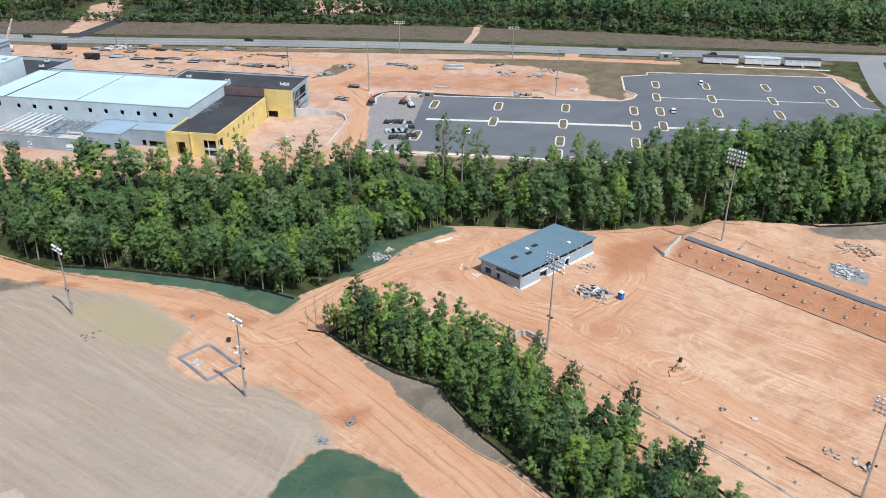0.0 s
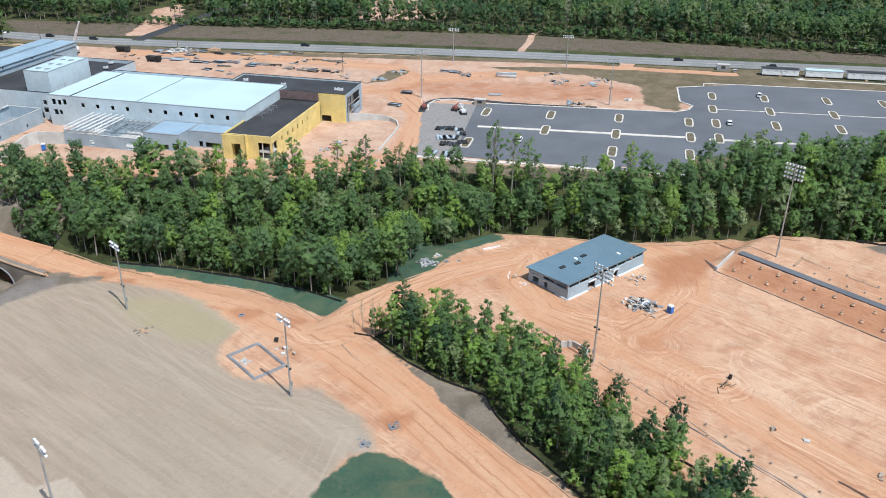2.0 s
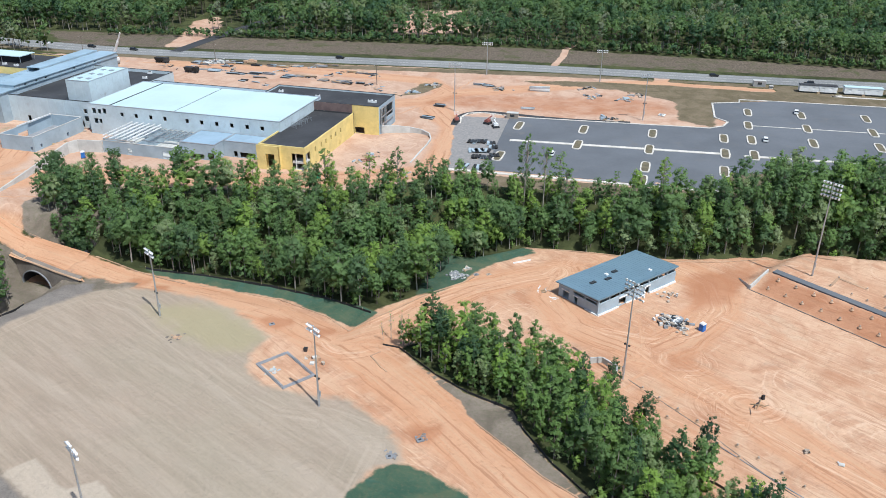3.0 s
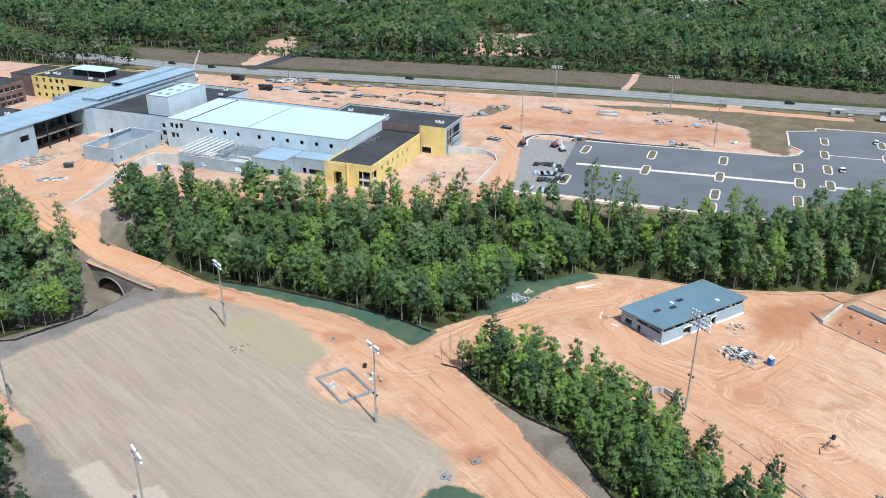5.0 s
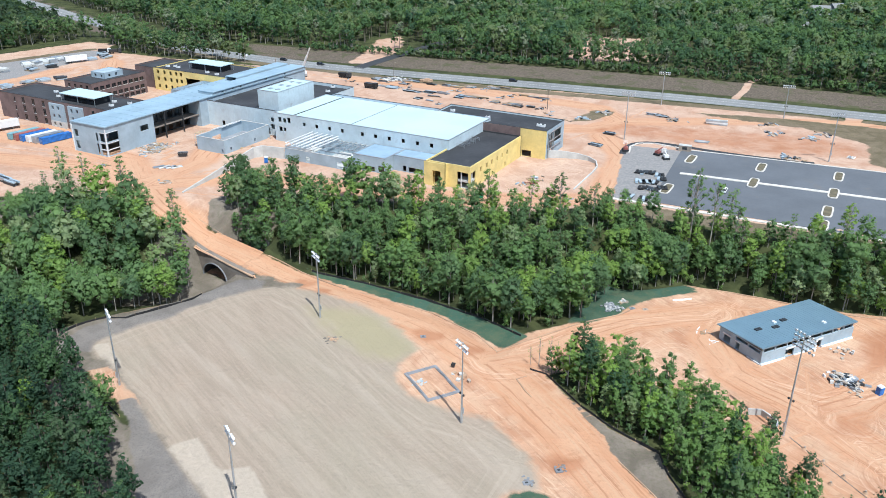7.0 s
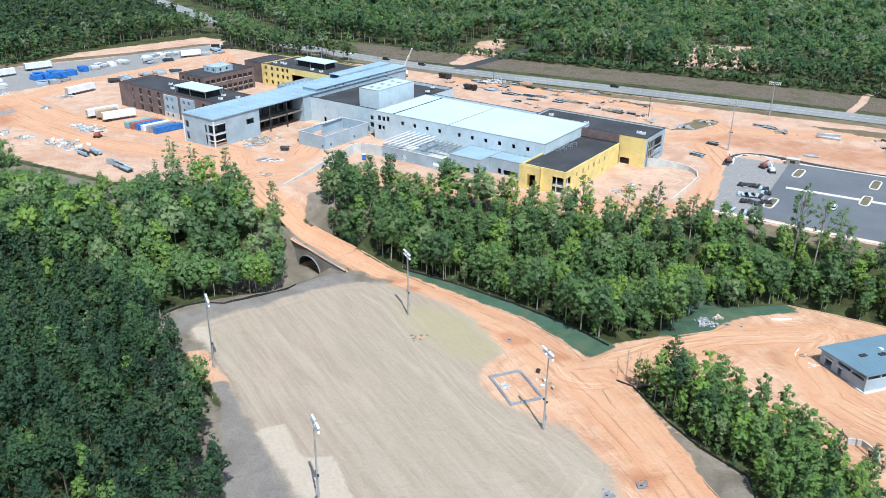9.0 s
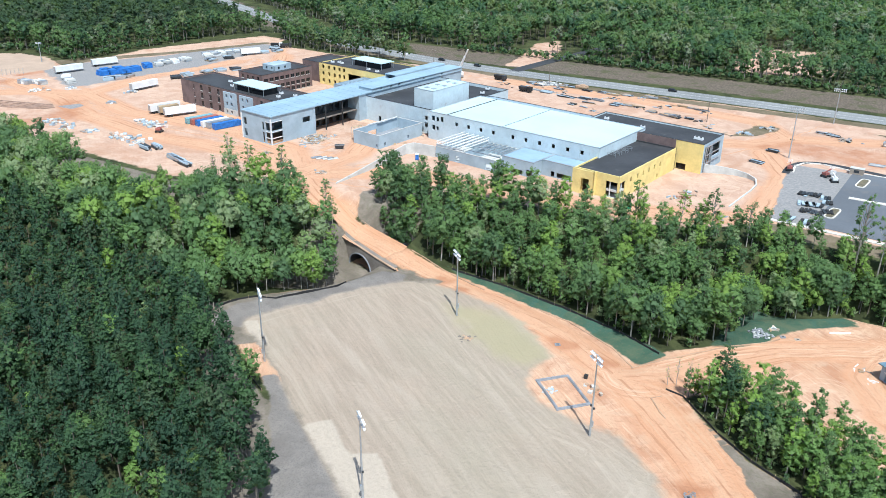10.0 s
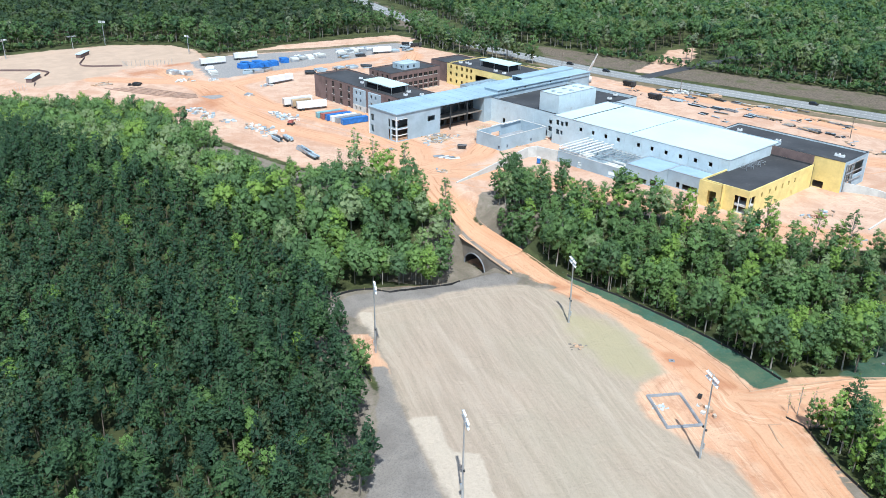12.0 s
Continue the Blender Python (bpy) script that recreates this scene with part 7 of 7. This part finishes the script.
    bar(bm, (length - 2.5, -0.6, 0.6), (length - 2.5, 0.6, 0.6), 0.1, 0.1)
    part("landing_leg", bm, STEEL, e)
    bm = bmn()
    box(bm, -0.06, 0, -1.2, 1.2, 1.2, 3.95)
    part("rear_door", bm, STEEL, e)


box_trailer(-213, -39.5, 80)
box_trailer(-203, -38.5, 74)
box_trailer(-208, -38, 77, 9, TIMBER, "brown load on a parked trailer")
box_trailer(-258, -21.5, 96, 15.5)
for x, y, turn, l in ((-398.1, 272.8, 76, 15), (-398.1, 296.6, 70, 14), (-351, 366, 60, 12)):
    box_trailer(0, 0, 0, l, wm=pose(x, y, ZP, 0, 0, turn))


def site_office(x, y, turn, length, mat, top, label):
    e = thing("site_office", (x, y, ZP, 0, 0, turn), label, "site office", "site offices")
    bm = bmn()
    wall(bm, (0, 0), (length, 0), 0.7, 3.4, 0.15, windows([2.2, 6, 10, 13.6], 1.2, 1.8, 2.8) + [(7.6, 8.5, 0.75, 2.8)])
    part("front_wall", bm, mat, e)
    bm = bmn()
    box(bm, 0, length, 0.2, 3.6, 0.7, 3.4)
    part("shell", bm, mat, e)
    bm = bmn()
    box(bm, -0.15, length + 0.15, -0.15, 3.75, 3.4, 3.62)
    part("roof", bm, top, e)
    bm = bmn()
    box(bm, 0.2, length - 0.2, 0.3, 3.3, 0, 0.7)
    part("skirting", bm, DARKSTEEL_AND_SHADE, e)
    bm = bmn()
    for k in range(3):
        box(bm, 7.5, 8.7, -1.2 + 0.35 * k, -0.05, 0.2 * k, 0.2 * k + 0.2)
    part("steps", bm, TIMBER, e)


site_office(121, 375, -6, 16, WHITE, BLACKROOF, "white site office cabin with a dark roof")
site_office(140, 373.3, -6, 16, WHITE, MEMBRANE, "white site office cabin with a pale roof")
site_office(158, 371.3, -6, 16, WHITE, BLACKROOF, "white site office cabin with a dark roof")
kerb("path", [(138, 371), (134, 369.5), (176, 365)], "white concrete path before the site offices", 1.4, 0.12)
for x, y, w, l, h, mat, label in ((105.5, 384.2, 5.5, 2.6, 2.6, STEEL, "small grey utility cabin by the highway"), (-6.9, 315.8, 4.6, 2.2, 2.2, STONE, "pale concrete utility box by the car park"), (110.3, 381.1, 1.6, 1.2, 1.0, WHITE, "white utility cabinet by the highway")):
    e = thing("utility_box", (x, y, ZP, 0, 0, -6), label, "utility box")
    bm = bmn()
    box(bm, -w / 2, w / 2, -l / 2, l / 2, 0, h)
    part("casing", bm, mat, e)
    bm = bmn()
    box(bm, -w / 2 - 0.12, w / 2 + 0.12, -l / 2 - 0.12, l / 2 + 0.12, h, h + 0.15)
    part("lid", bm, CONCRETE, e)
    bm = bmn()
    box(bm, -0.9, 0.9, -l / 2 - 0.04, -l / 2, h * 0.35, h * 0.8)
    part("louvre", bm, DARKSTEEL_AND_SHADE, e)


def stack(x, y, turn, n, piece, mats, label, seed, name="material_stack", layers=3, z=ZP, spread=0.4):
    """A stack of long pieces laid side by side on bearers."""
    r = random.Random(seed)
    e = thing(name, (x, y, z, 0, 0, turn), label, "stack", "material stacks")
    l, w, h = piece
    for k in range(n):
        i, j = k % max(1, n // layers), k // max(1, n // layers)
        bm = bmn()
        x0, y0 = r.uniform(-spread, spread), (i - n / layers / 2) * (w + 0.12 + spread * 0.2)
        m = pose(x0, y0, j * h + 0.1, 0, 0, r.uniform(-4, 4) * (1 + spread * 2))
        box(bm, -l / 2 * r.uniform(0.75, 1), l / 2, -w / 2, w / 2, 0, h, m)
        part("piece", bm, mats[r.randrange(len(mats))], e)
    for s in (-1, 1):
        bm = bmn()
        half = max(w, n / layers * (w + 0.1) / 2)
        bar(bm, (s * l * 0.3, -half, 0.05), (s * l * 0.3, half, 0.05), 0.12, 0.1)
        part("bearer", bm, TIMBER, e)


DARK, PALE, MIXM = [DARKSTEEL_AND_SHADE, RUBBER, BLOCK], [WHITE, STEEL, CONCRETE], [TIMBER, STEEL, DARKSTEEL_AND_SHADE, STONE, BLOCK]
# by the car park
for k, (x, y) in enumerate(((-21, 282.6), (-17.5, 283), (-14, 281), (-20, 272.5), (-17.6, 272), (-15.4, 272.6), (-18.3, 265.7), (-15, 265.2), (-12, 268), (-22, 256), (-17, 255), (-13, 277))):
    stack(x, y, 78 + k * 7 % 30, 6, (3.6, 0.9, 0.3), DARK, "dark roofing sheets stacked on gravel", 100 + k, layers=2, spread=0.5)
stack(3.8, 360.8, -4, 9, (9, 0.8, 0.6), PALE, "white wrapped pipes stacked on clay", 130)
stack(-1.2, 330.8, -5, 4, (6, 0.6, 0.25), PALE, "pale boards laid on clay", 131, layers=1)
stack(53.6, 328.5, 70, 4, (3.4, 0.5, 0.25), PALE, "pale boards laid on clay", 132, layers=1)
for k, (x, y, s) in enumerate(((27.6, 353.9, 5), (41, 351, 4), (47.1, 358.4, 3.5), (25, 367.8, 4), (33.3, 318.9, 3), (30, 319.5, 2.5), (-14, 360, 4), (-44.7, 364.4, 3), (-53, 350, 3))):
    heap("debris_heap", "heap of mixed building debris on clay", "debris", x, y, 14, s, (2.2, 0.8, 0.5), MIXM, 140 + k, ZP)
# behind the gymnasium
for k, (x, y, n, l) in enumerate(((-126.6, 389.4, 6, 7), (-117.9, 391.4, 9, 4), (-104.6, 392, 6, 6), (-115, 371.5, 6, 9), (-105.5, 371.2, 5, 8), (-87.4, 363.6, 10, 8), (-96.8, 364.7, 6, 5), (-86.1, 383.2, 5, 9), (-77.3, 380.3, 5, 7), (-137.5, 390, 7, 6), (-152, 386, 6, 6), (-165, 388, 5, 5), (-140, 372, 6, 8), (-160, 378, 6, 7), (-128, 366, 5, 8))):
    stack(x, y, -12 + 5 * (k % 3), n, (l * 0.85, 0.6, 0.22), (DARK, MIXM, [GRAVEL, TIMBER, DARKSTEEL_AND_SHADE])[k % 3], "long building materials stacked on clay", 160 + k, layers=2, spread=0.9)
for k, (x, y) in enumerate(((-147, 380), (-121, 380), (-95, 377), (-68, 352), (-60, 342), (-170, 380), (-182, 384))):
    heap("debris_heap", "loose lumber and debris on clay", "debris", x, y, 9, 5, (2.6, 0.5, 0.35), MIXM, 180 + k, ZP)
# forecourt and ramp head
for k, (x, y, s, n) in enumerate(((-200.4, 248, 4.5, 30), (-199.8, 242.5, 4, 22), (-205.6, 223.7, 1.6, 6), (-173.6, 215.6, 2.6, 9), (-152, 258, 3, 14), (-172, 262, 3.5, 14), (-54, 262.5, 3.5, 14), (-57, 256, 2.4, 10), (-40, 246, 2, 6))):
    heap("debris_heap", "heap of broken blocks and formwork on clay", "debris", x, y, n, s, (1.8, 0.6, 0.4), [STONE, STEEL, TIMBER, CONCRETE, BLOCK], 200 + k, ZP)
heap("scrap_heap", "rusty red formwork lying on clay", "debris", -55, 258.5, 10, 2.6, (2.6, 0.6, 0.5), [RED, TIMBER, DARKSTEEL_AND_SHADE], 215, ZP)
for k, (x, y) in enumerate(((-186.5, 229), (-184.4, 229.6), (-182.2, 230.3), (-180.2, 231))):
    stack(x, y, 58, 2, (4.6, 0.9, 0.22), PALE, "white precast planks lying on clay", 220 + k, layers=1, spread=0.3)
for x, y, mat in ((-185.4, 242.9, DARKSTEEL_AND_SHADE), (-152.2, 247, BLUE), (-68, 238, GREEN)):
    if mat is BLUE:
        cabin(x, y, ZP, 20)
    else:
        e = thing("skip", (x, y, ZP, 0, 0, 25), "steel waste skip standing on clay", "skip", "skips")
        bm = bmn()
        hexa(bm, [Vector(p) for p in ((-1.3, -0.7, 0.1), (1.3, -0.7, 0.1), (1.3, 0.7, 0.1), (-1.3, 0.7, 0.1), (-1.8, -0.9, 1.5), (1.8, -0.9, 1.5), (1.8, 0.9, 1.5), (-1.8, 0.9, 1.5))])
        part("tub", bm, mat, e)
        bm = bmn()
        for y0 in (-0.95, 0.85):
            box(bm, -1.9, 1.9, y0, y0 + 0.1, 1.5, 1.62)
        part("rim", bm, STEEL, e)
# storage yard
for k, (x, y) in enumerate(((-376.4, 285.5), (-374, 290), (-372.5, 293.6), (-371, 298), (-370.2, 302), (-379, 289), (-376.5, 296), (-372.1, 311.8))):
    stack(x, y, 70, 4, (5.0, 2.6, 1.3), [BLUE], "pallets under bright blue tarpaulin", 240 + k, "tarpaulin_stack", 2, spread=0.3)
for k, (x, y) in enumerate(((-370.8, 319), (-369.6, 329.4), (-368.2, 336.9), (-372, 324), (-368.4, 354.2), (-365.9, 362.9), (-363.3, 371.9), (-366, 358), (-384.9, 269.3), (-375.2, 264.3), (-384.9, 253.5), (-392, 250), (-362, 367))):
    stack(x, y, 60 + 11 * (k % 4), 6, (4.4, 2.2, 1.0), PALE, "white wrapped pallets in the storage yard", 260 + k, "wrapped_stack", 2, spread=0.4)
for k, (x, y) in enumerate(((-363.4, 279.2), (-360.6, 283.6), (-360.9, 288.9), (-336.6, 300.4), (-337.2, 308.5), (-333.7, 319.2), (-325, 333.4), (-330, 326), (-356, 345), (-352, 356), (-346, 380), (-342, 388), (-350, 395))):
    stack(x, y, 55 + 17 * (k % 3), 6, (5.5, 1.6, 0.7), (DARK, [STEEL, BLOCK], MIXM)[k % 3], "steel and block stacks beside the storage yard", 280 + k, layers=2, spread=0.7)
for k, (x, y, s) in enumerate(((-320.6, 246.1, 2.5), (-330, 265.5, 2.0), (-315.1, 211.8, 5), (-311, 209, 4), (-301.5, 207.3, 4), (-288, 208, 3), (-272.1, 209.2, 5), (-266, 209, 4.5), (-258, 208, 4), (-270.9, 228.2, 4), (-276, 229.5, 3.5), (-282.7, 230.4, 3), (-361.6, 254.5, 2.6))):
    heap("block_heap", "pallets and loose blocks on clay", "blocks", x, y, 16, s, (1.7, 1.1, 0.7), [STONE, STEEL, BLOCK, CONCRETE, WHITE], 300 + k, ZP)
for k, (x, y) in enumerate(((-249, 203.5), (-246.5, 206.5), (-231, 200.5), (-226, 198.8), (-221, 197))):
    stack(x, y, -18, 9, (6.5, 0.6, 0.5), [BLOCK, DARKSTEEL_AND_SHADE, STEEL], "dark steel pipes stacked at the plateau's edge", 320 + k, "pipe_stack", 3, spread=0.5)

# machines
def boom_lift(x, y, turn, reach, mat, label):
    e = thing("boom_lift", (x, y, ZP, 0, 0, turn), label, "boom lift", "boom lifts")
    bm = bmn()
    box(bm, -1.3, 1.3, -1.0, 1.0, 0.4, 0.9)
    part("chassis", bm, DARKSTEEL_AND_SHADE, e)
    for sx in (-0.95, 0.95):
        for sy in (-1.05, 1.05):
            bm = bmn()
            wheel(bm, sx, sy, 0.45, 0.45, 0.35)
            part("wheel", bm, RUBBER, e)
    bm = bmn()
    box(bm, -1.2, 0.8, -0.85, 0.85, 0.95, 1.8)
    part("turret", bm, mat, e)
    bm = bmn()
    bar(bm, (-0.8, 0, 1.9), (reach, 0, 2.6), 0.35, 0.35)
    arm = part("boom", bm, mat, e)
    bm = bmn()
    for z in (2.2, 2.8, 3.3):
        for y in (-0.8, 0.8):
            bar(bm, (reach, y, z), (reach + 1.0, y, z), 0.06, 0.06)
        for xx in (reach, reach + 1.0):
            bar(bm, (xx, -0.8, z), (xx, 0.8, z), 0.06, 0.06)
    part("basket", bm, WHITE, arm)


boom_lift(-16.3, 306.4, 60, 2.6, RED, "red boom lift folded on gravel")
boom_lift(-13, 302, 110, 2.2, WHITE, "white boom lift folded on gravel")
boom_lift(-28.7, 307.4, 100, 2.2, RED, "red boom lift by the curved kerb")
boom_lift(-175.5, 259, 40, 3.0, RED, "red boom lift beside the theatre")
boom_lift(-263, 222.5, 20, 3.0, RED, "red boom lift near the containers")
e = thing("mobile_crane", (-210.5, 386, ZP, 0, 0, -50), "white mobile crane with its boom raised", "crane")
bm = bmn()
box(bm, -5, 5, -1.3, 1.3, 0.7, 1.8)
part("carrier", bm, STEEL, e)
bm = bmn()
box(bm, 3.2, 5.2, -1.25, 1.25, 1.8, 3.2)
part("cab", bm, WHITE, e)
bm = bmn()
box(bm, -3, 0.5, -1.2, 1.2, 1.8, 3.4)
part("house", bm, WHITE, e)
bm = bmn()
bar(bm, (-1.5, 0, 3.0), (3.0, 2.2, 11.0), 0.8, 0.9)
lower = part("boom", bm, WHITE, e)
bm = bmn()
bar(bm, (2.2, 1.8, 9.6), (5.4, 3.4, 15.3), 0.5, 0.6)
part("boom_tip", bm, WHITE, lower)
for sx in (-4, -2.6, 2.4, 4):
    for sy in (-1.15, 1.15):
        bm = bmn()
        wheel(bm, sx, sy, 0.6, 0.6, 0.4)
        part("wheel", bm, RUBBER, e)
for k, (x, y, turn) in enumerate(((-187, 389, -12), (-164, 371, -14), (-352, 400, 30), (-346, 402, 40))):
    e = thing("dump_truck", (x, y, ZP, 0, 0, turn), "dark dump truck parked on clay", "truck", "trucks")
    bm = bmn()
    hexa(bm, [Vector(p) for p in ((-3.4, -1.1, 1.1), (1.2, -1.1, 1.1), (1.2, 1.1, 1.1), (-3.4, 1.1, 1.1), (-3.7, -1.3, 2.6), (1.4, -1.3, 2.6), (1.4, 1.3, 2.6), (-3.7, 1.3, 2.6))])
    part("tipper", bm, DARKSTEEL_AND_SHADE if k % 2 else RUBBER, e)
    bm = bmn()
    box(bm, 1.7, 3.6, -1.15, 1.15, 0.8, 2.9)
    part("cab", bm, (DARKSTEEL_AND_SHADE, RUBBER, WHITE)[k % 3], e)
    bm = bmn()
    box(bm, -3.4, 3.5, -0.5, 0.5, 0.7, 1.05)
    part("chassis", bm, RUBBER, e)
    for sx in (-2.6, -1.3, 2.6):
        for sy in (-1.0, 1.0):
            bm = bmn()
            wheel(bm, sx, sy, 0.5, 0.5, 0.4)
            part("wheel", bm, RUBBER, e)


def utility_pole(x, y, z, h):
    e = thing("utility_pole", (x, y, z), "wooden utility pole with a crossarm", "utility pole", "utility poles")
    bm = bmn()
    beam(bm, (0, 0, -0.5), (0, 0, h), 0.18, 0.12, 8)
    part("pole", bm, BARK, e)
    bm = bmn()
    bar(bm, (-1.1, 0, h - 0.7), (1.1, 0, h - 0.7), 0.12, 0.14)
    part("crossarm", bm, BARK, e)
    for s in (-0.9, 0, 0.9):
        bm = bmn()
        beam(bm, (s, 0, h - 0.62), (s, 0, h - 0.4), 0.06, 0.04, 6)
        part("insulator", bm, WHITE, e)


for x, y, h in ((-71, 360.6, 9.3), (-160, 392, 10), (-235, 400, 10), (-290, 330, 10)):
    utility_pole(x, y, ZP, h)

# scaffold and props at the music room
e = thing("scaffold", at(-115.5, -9), "bare steel scaffold against the music room", "scaffold")
for x in (0, 1.6):
    for y in (0, 2.4, 4.8):
        bm = bmn()
        bar(bm, (x, y, 0), (x, y, 5.6), 0.08, 0.08)
        part("upright", bm, STEEL, e)
for z in (1.8, 3.6, 5.4):
    for y in (0, 2.4, 4.8):
        bm = bmn()
        bar(bm, (0, y, z), (1.6, y, z), 0.07, 0.07)
        part("ledger", bm, STEEL, e)
    bm = bmn()
    box(bm, 0.1, 1.5, 0, 4.8, z + 0.02, z + 0.1)
    part("deck", bm, TIMBER, e)
for k, (u, v, turn) in enumerate(((-112.2, 3, 90), (-111.7, 8, 91))):
    e = thing("loose_beam", at(u, v, 5.45, turn), "white steel beam laid across block walls", "beam", "loose beams")
    bm = bmn()
    box(bm, -6, 6, -0.2, 0.2, 0, 0.05)
    box(bm, -6, 6, -0.2, 0.2, 0.35, 0.4)
    box(bm, -6, 6, -0.04, 0.04, 0.05, 0.35)
    part("section", bm, WHITE, e)

# ball fields: dugouts, low brown walls, bare fence posts, graded rows
for x, y, turn in ((-431, 194, 135), (-474, 245, 130)):
    e = thing("dugout", (x, y, ZP, 0, 0, turn), "low dugout with a pale flat roof", "dugout", "dugouts")
    for a, b in (((-6.5, 0), (6.5, 0)), ((6.5, 0.2), (6.5, 2.8)), ((-6.5, 2.8), (-6.5, 0.2))):
        bm = bmn()
        wall(bm, a, b, 0, 2.2, 0.2)
        part("wall", bm, BRICK, e)
    bm = bmn()
    box(bm, -6.9, 6.9, -0.4, 3.2, 2.2, 2.4)
    part("roof", bm, MEMBRANE, e)
for line in ([(-500, 168), (-467, 192), (-452, 206), (-443, 207), (-436, 201)], [(-424, 190), (-417, 186)], [(-469, 242), (-453, 230), (-447, 228), (-440, 231), (-430, 243)]):
    draped("dugout_wall", "low dark brown brick wall beside the dugout", "wall", line, 1.0, 0.3, BRICK, 4.0)
for line in ([(-428, 245), (-419, 256), (-412, 266)], [(-404, 168), (-414, 182)], [(-430, 243), (-428, 245)]):
    e = thing("fence_posts", (*line[0], ZP), "bare steel fence posts round the ball field", "fence", "field fences")
    for a, b in zip(line, line[1:]):
        for k in range(6):
            p = Vector(a).lerp(Vector(b), k / 6) - Vector(line[0])
            bm = bmn()
            bar(bm, (p.x, p.y, -0.3), (p.x, p.y, 3.2), 0.12, 0.12)
            part("post", bm, STEEL, e)
for k in range(5):
    draped("graded_ridge", "low ridge of graded clay between furrows", "ridge", [(-386 + 2.6 * k, 207 + 3 * k), (-367 + k, 211.5 + 2.7 * k), (-350, 216.5 + 2.3 * k), (-337 - 1.5 * k, 222 + 1.4 * k), (-335 - 1.5 * k, 226 + 0.8 * k)], 0.35, 1.0, FURROW, 3.0)
heap("tarpaulin_heap", "heap under black tarpaulin on clay", "heap", -382, 221, 12, 3.0, (3.0, 1.8, 0.9), [RUBBER, FABRIC], 801, ZP)
heap("soil_heap", "tan soil heaps and boards on clay", "heap", -396, 212, 14, 4.0, (3.2, 1.6, 0.6), [STRAWTUBE, STONE], 802, ZP)
heap("rubble_heap", "white wrapped rubble beside the storage yard", "rubble", -372, 243, 22, 4.0, (1.8, 1.0, 0.7), [WHITE, STONE, CONCRETE], 803, ZP)

# houses far behind the woods
for x, y, turn in ((52, 701, 20), (63, 680, -15), (72, 718, 5), (88, 737, 30), (133, 761, 60)):
    e = thing("house", (x, y, zat(x, y), 0, 0, turn), "pale two-storey house among far trees", "house", "far houses")
    bm = bmn()
    for a, b, ops in (((-7, -5), (7, -5), [o for z in (0.8, 3.8) for o in windows([2, 5, 9, 12], 1.1, z, z + 1.6)]), ((7, -4.7), (7, 4.7), []), ((7, 5), (-7, 5), []), ((-7, 4.7), (-7, -4.7), [])):
        wall(bm, a, b, -0.5, 7, 0.3, ops)
    part("wall", bm, WHITE, e)
    bm = bmn()
    v = [bm.verts.new(p) for p in ((-7.6, -5.6, 6.9), (7.6, -5.6, 6.9), (7.6, 5.6, 6.9), (-7.6, 5.6, 6.9), (-7.6, 0, 10.6), (7.6, 0, 10.6))]
    for f in ((0, 1, 5, 4), (2, 3, 4, 5), (0, 4, 3), (1, 2, 5), (3, 2, 1, 0)):
        bm.faces.new([v[i] for i in f])
    part("roof", bm, ROAD_OLD, e)

# long rows of materials behind the gym and beside the pad
ROWS = [[(-141, 393), (-130, 390), (-124, 389), (-117, 391), (-109, 389)], [(-154, 376), (-143, 372), (-133, 373), (-126, 373), (-116, 369), (-110, 371), (-104, 370), (-97, 365)],
        [(-134, 359), (-127, 357), (-121, 352)], [(-90, 362), (-85, 361), (-79, 362), (-74, 360)], [(-107, 395), (-100, 395)], [(-89, 382), (-82, 382), (-76, 378)], [(-170, 392), (-165, 395), (-157, 392), (-152, 392), (-148, 394)],
        [(-20, 366), (-15, 361), (-25, 368)], [(-41, 312), (-38, 330)]]
crng = random.Random(77)
for i, row in enumerate(ROWS):
    for j, (x, y) in enumerate(row):
        mats = (DARK, [DARKSTEEL_AND_SHADE, BLOCK, GRAVEL], [TIMBER, GRAVEL, DARKSTEEL_AND_SHADE], [STONE, GRAVEL, TIMBER])[crng.randrange(4)]
        if crng.random() < 0.6:
            stack(x, y, -14 + crng.uniform(-10, 10), crng.randrange(5, 11), (crng.uniform(3.5, 7), crng.uniform(0.4, 0.8), crng.uniform(0.15, 0.35)), mats, "dark building materials stacked in a row on clay", 400 + 20 * i + j, layers=2, spread=0.6)
        else:
            heap("debris", "loose pallets and offcuts lying on clay", "debris", x, y, crng.randrange(8, 16), crng.uniform(2, 3.6), (1.3, 0.45, 0.3), mats, 600 + 20 * i + j, ZP)
heap("gravel_heap", "grey and white gravel spread in heaps", "gravel", -160, 394, 60, 6.0, (2.0, 1.4, 0.6), [GRAVEL, STONE, CONCRETE], 701, ZP)
heap("sand_heap", "orange sand heap behind the gym", "sand", -143, 396, 22, 2.4, (2.2, 1.8, 1.0), [STRAWTUBE], 702, ZP)
heap("block_stack", "pale broken blocks beside the pad", "blocks", -44, 363, 16, 2.6, (1.4, 0.8, 0.5), [STONE, CONCRETE], 703, ZP)
heap("debris", "piled formwork and boards in the courtyard", "debris", -203, 250, 46, 5.0, (2.6, 0.5, 0.4), [STONE, TIMBER, STEEL, CONCRETE, GRAVEL], 704, ZP)
heap("debris", "scattered boards along the courtyard wall", "debris", -165, 279, 26, 4.0, (2.4, 0.4, 0.4), [TIMBER, STONE, STEEL, RED], 705, ZP)
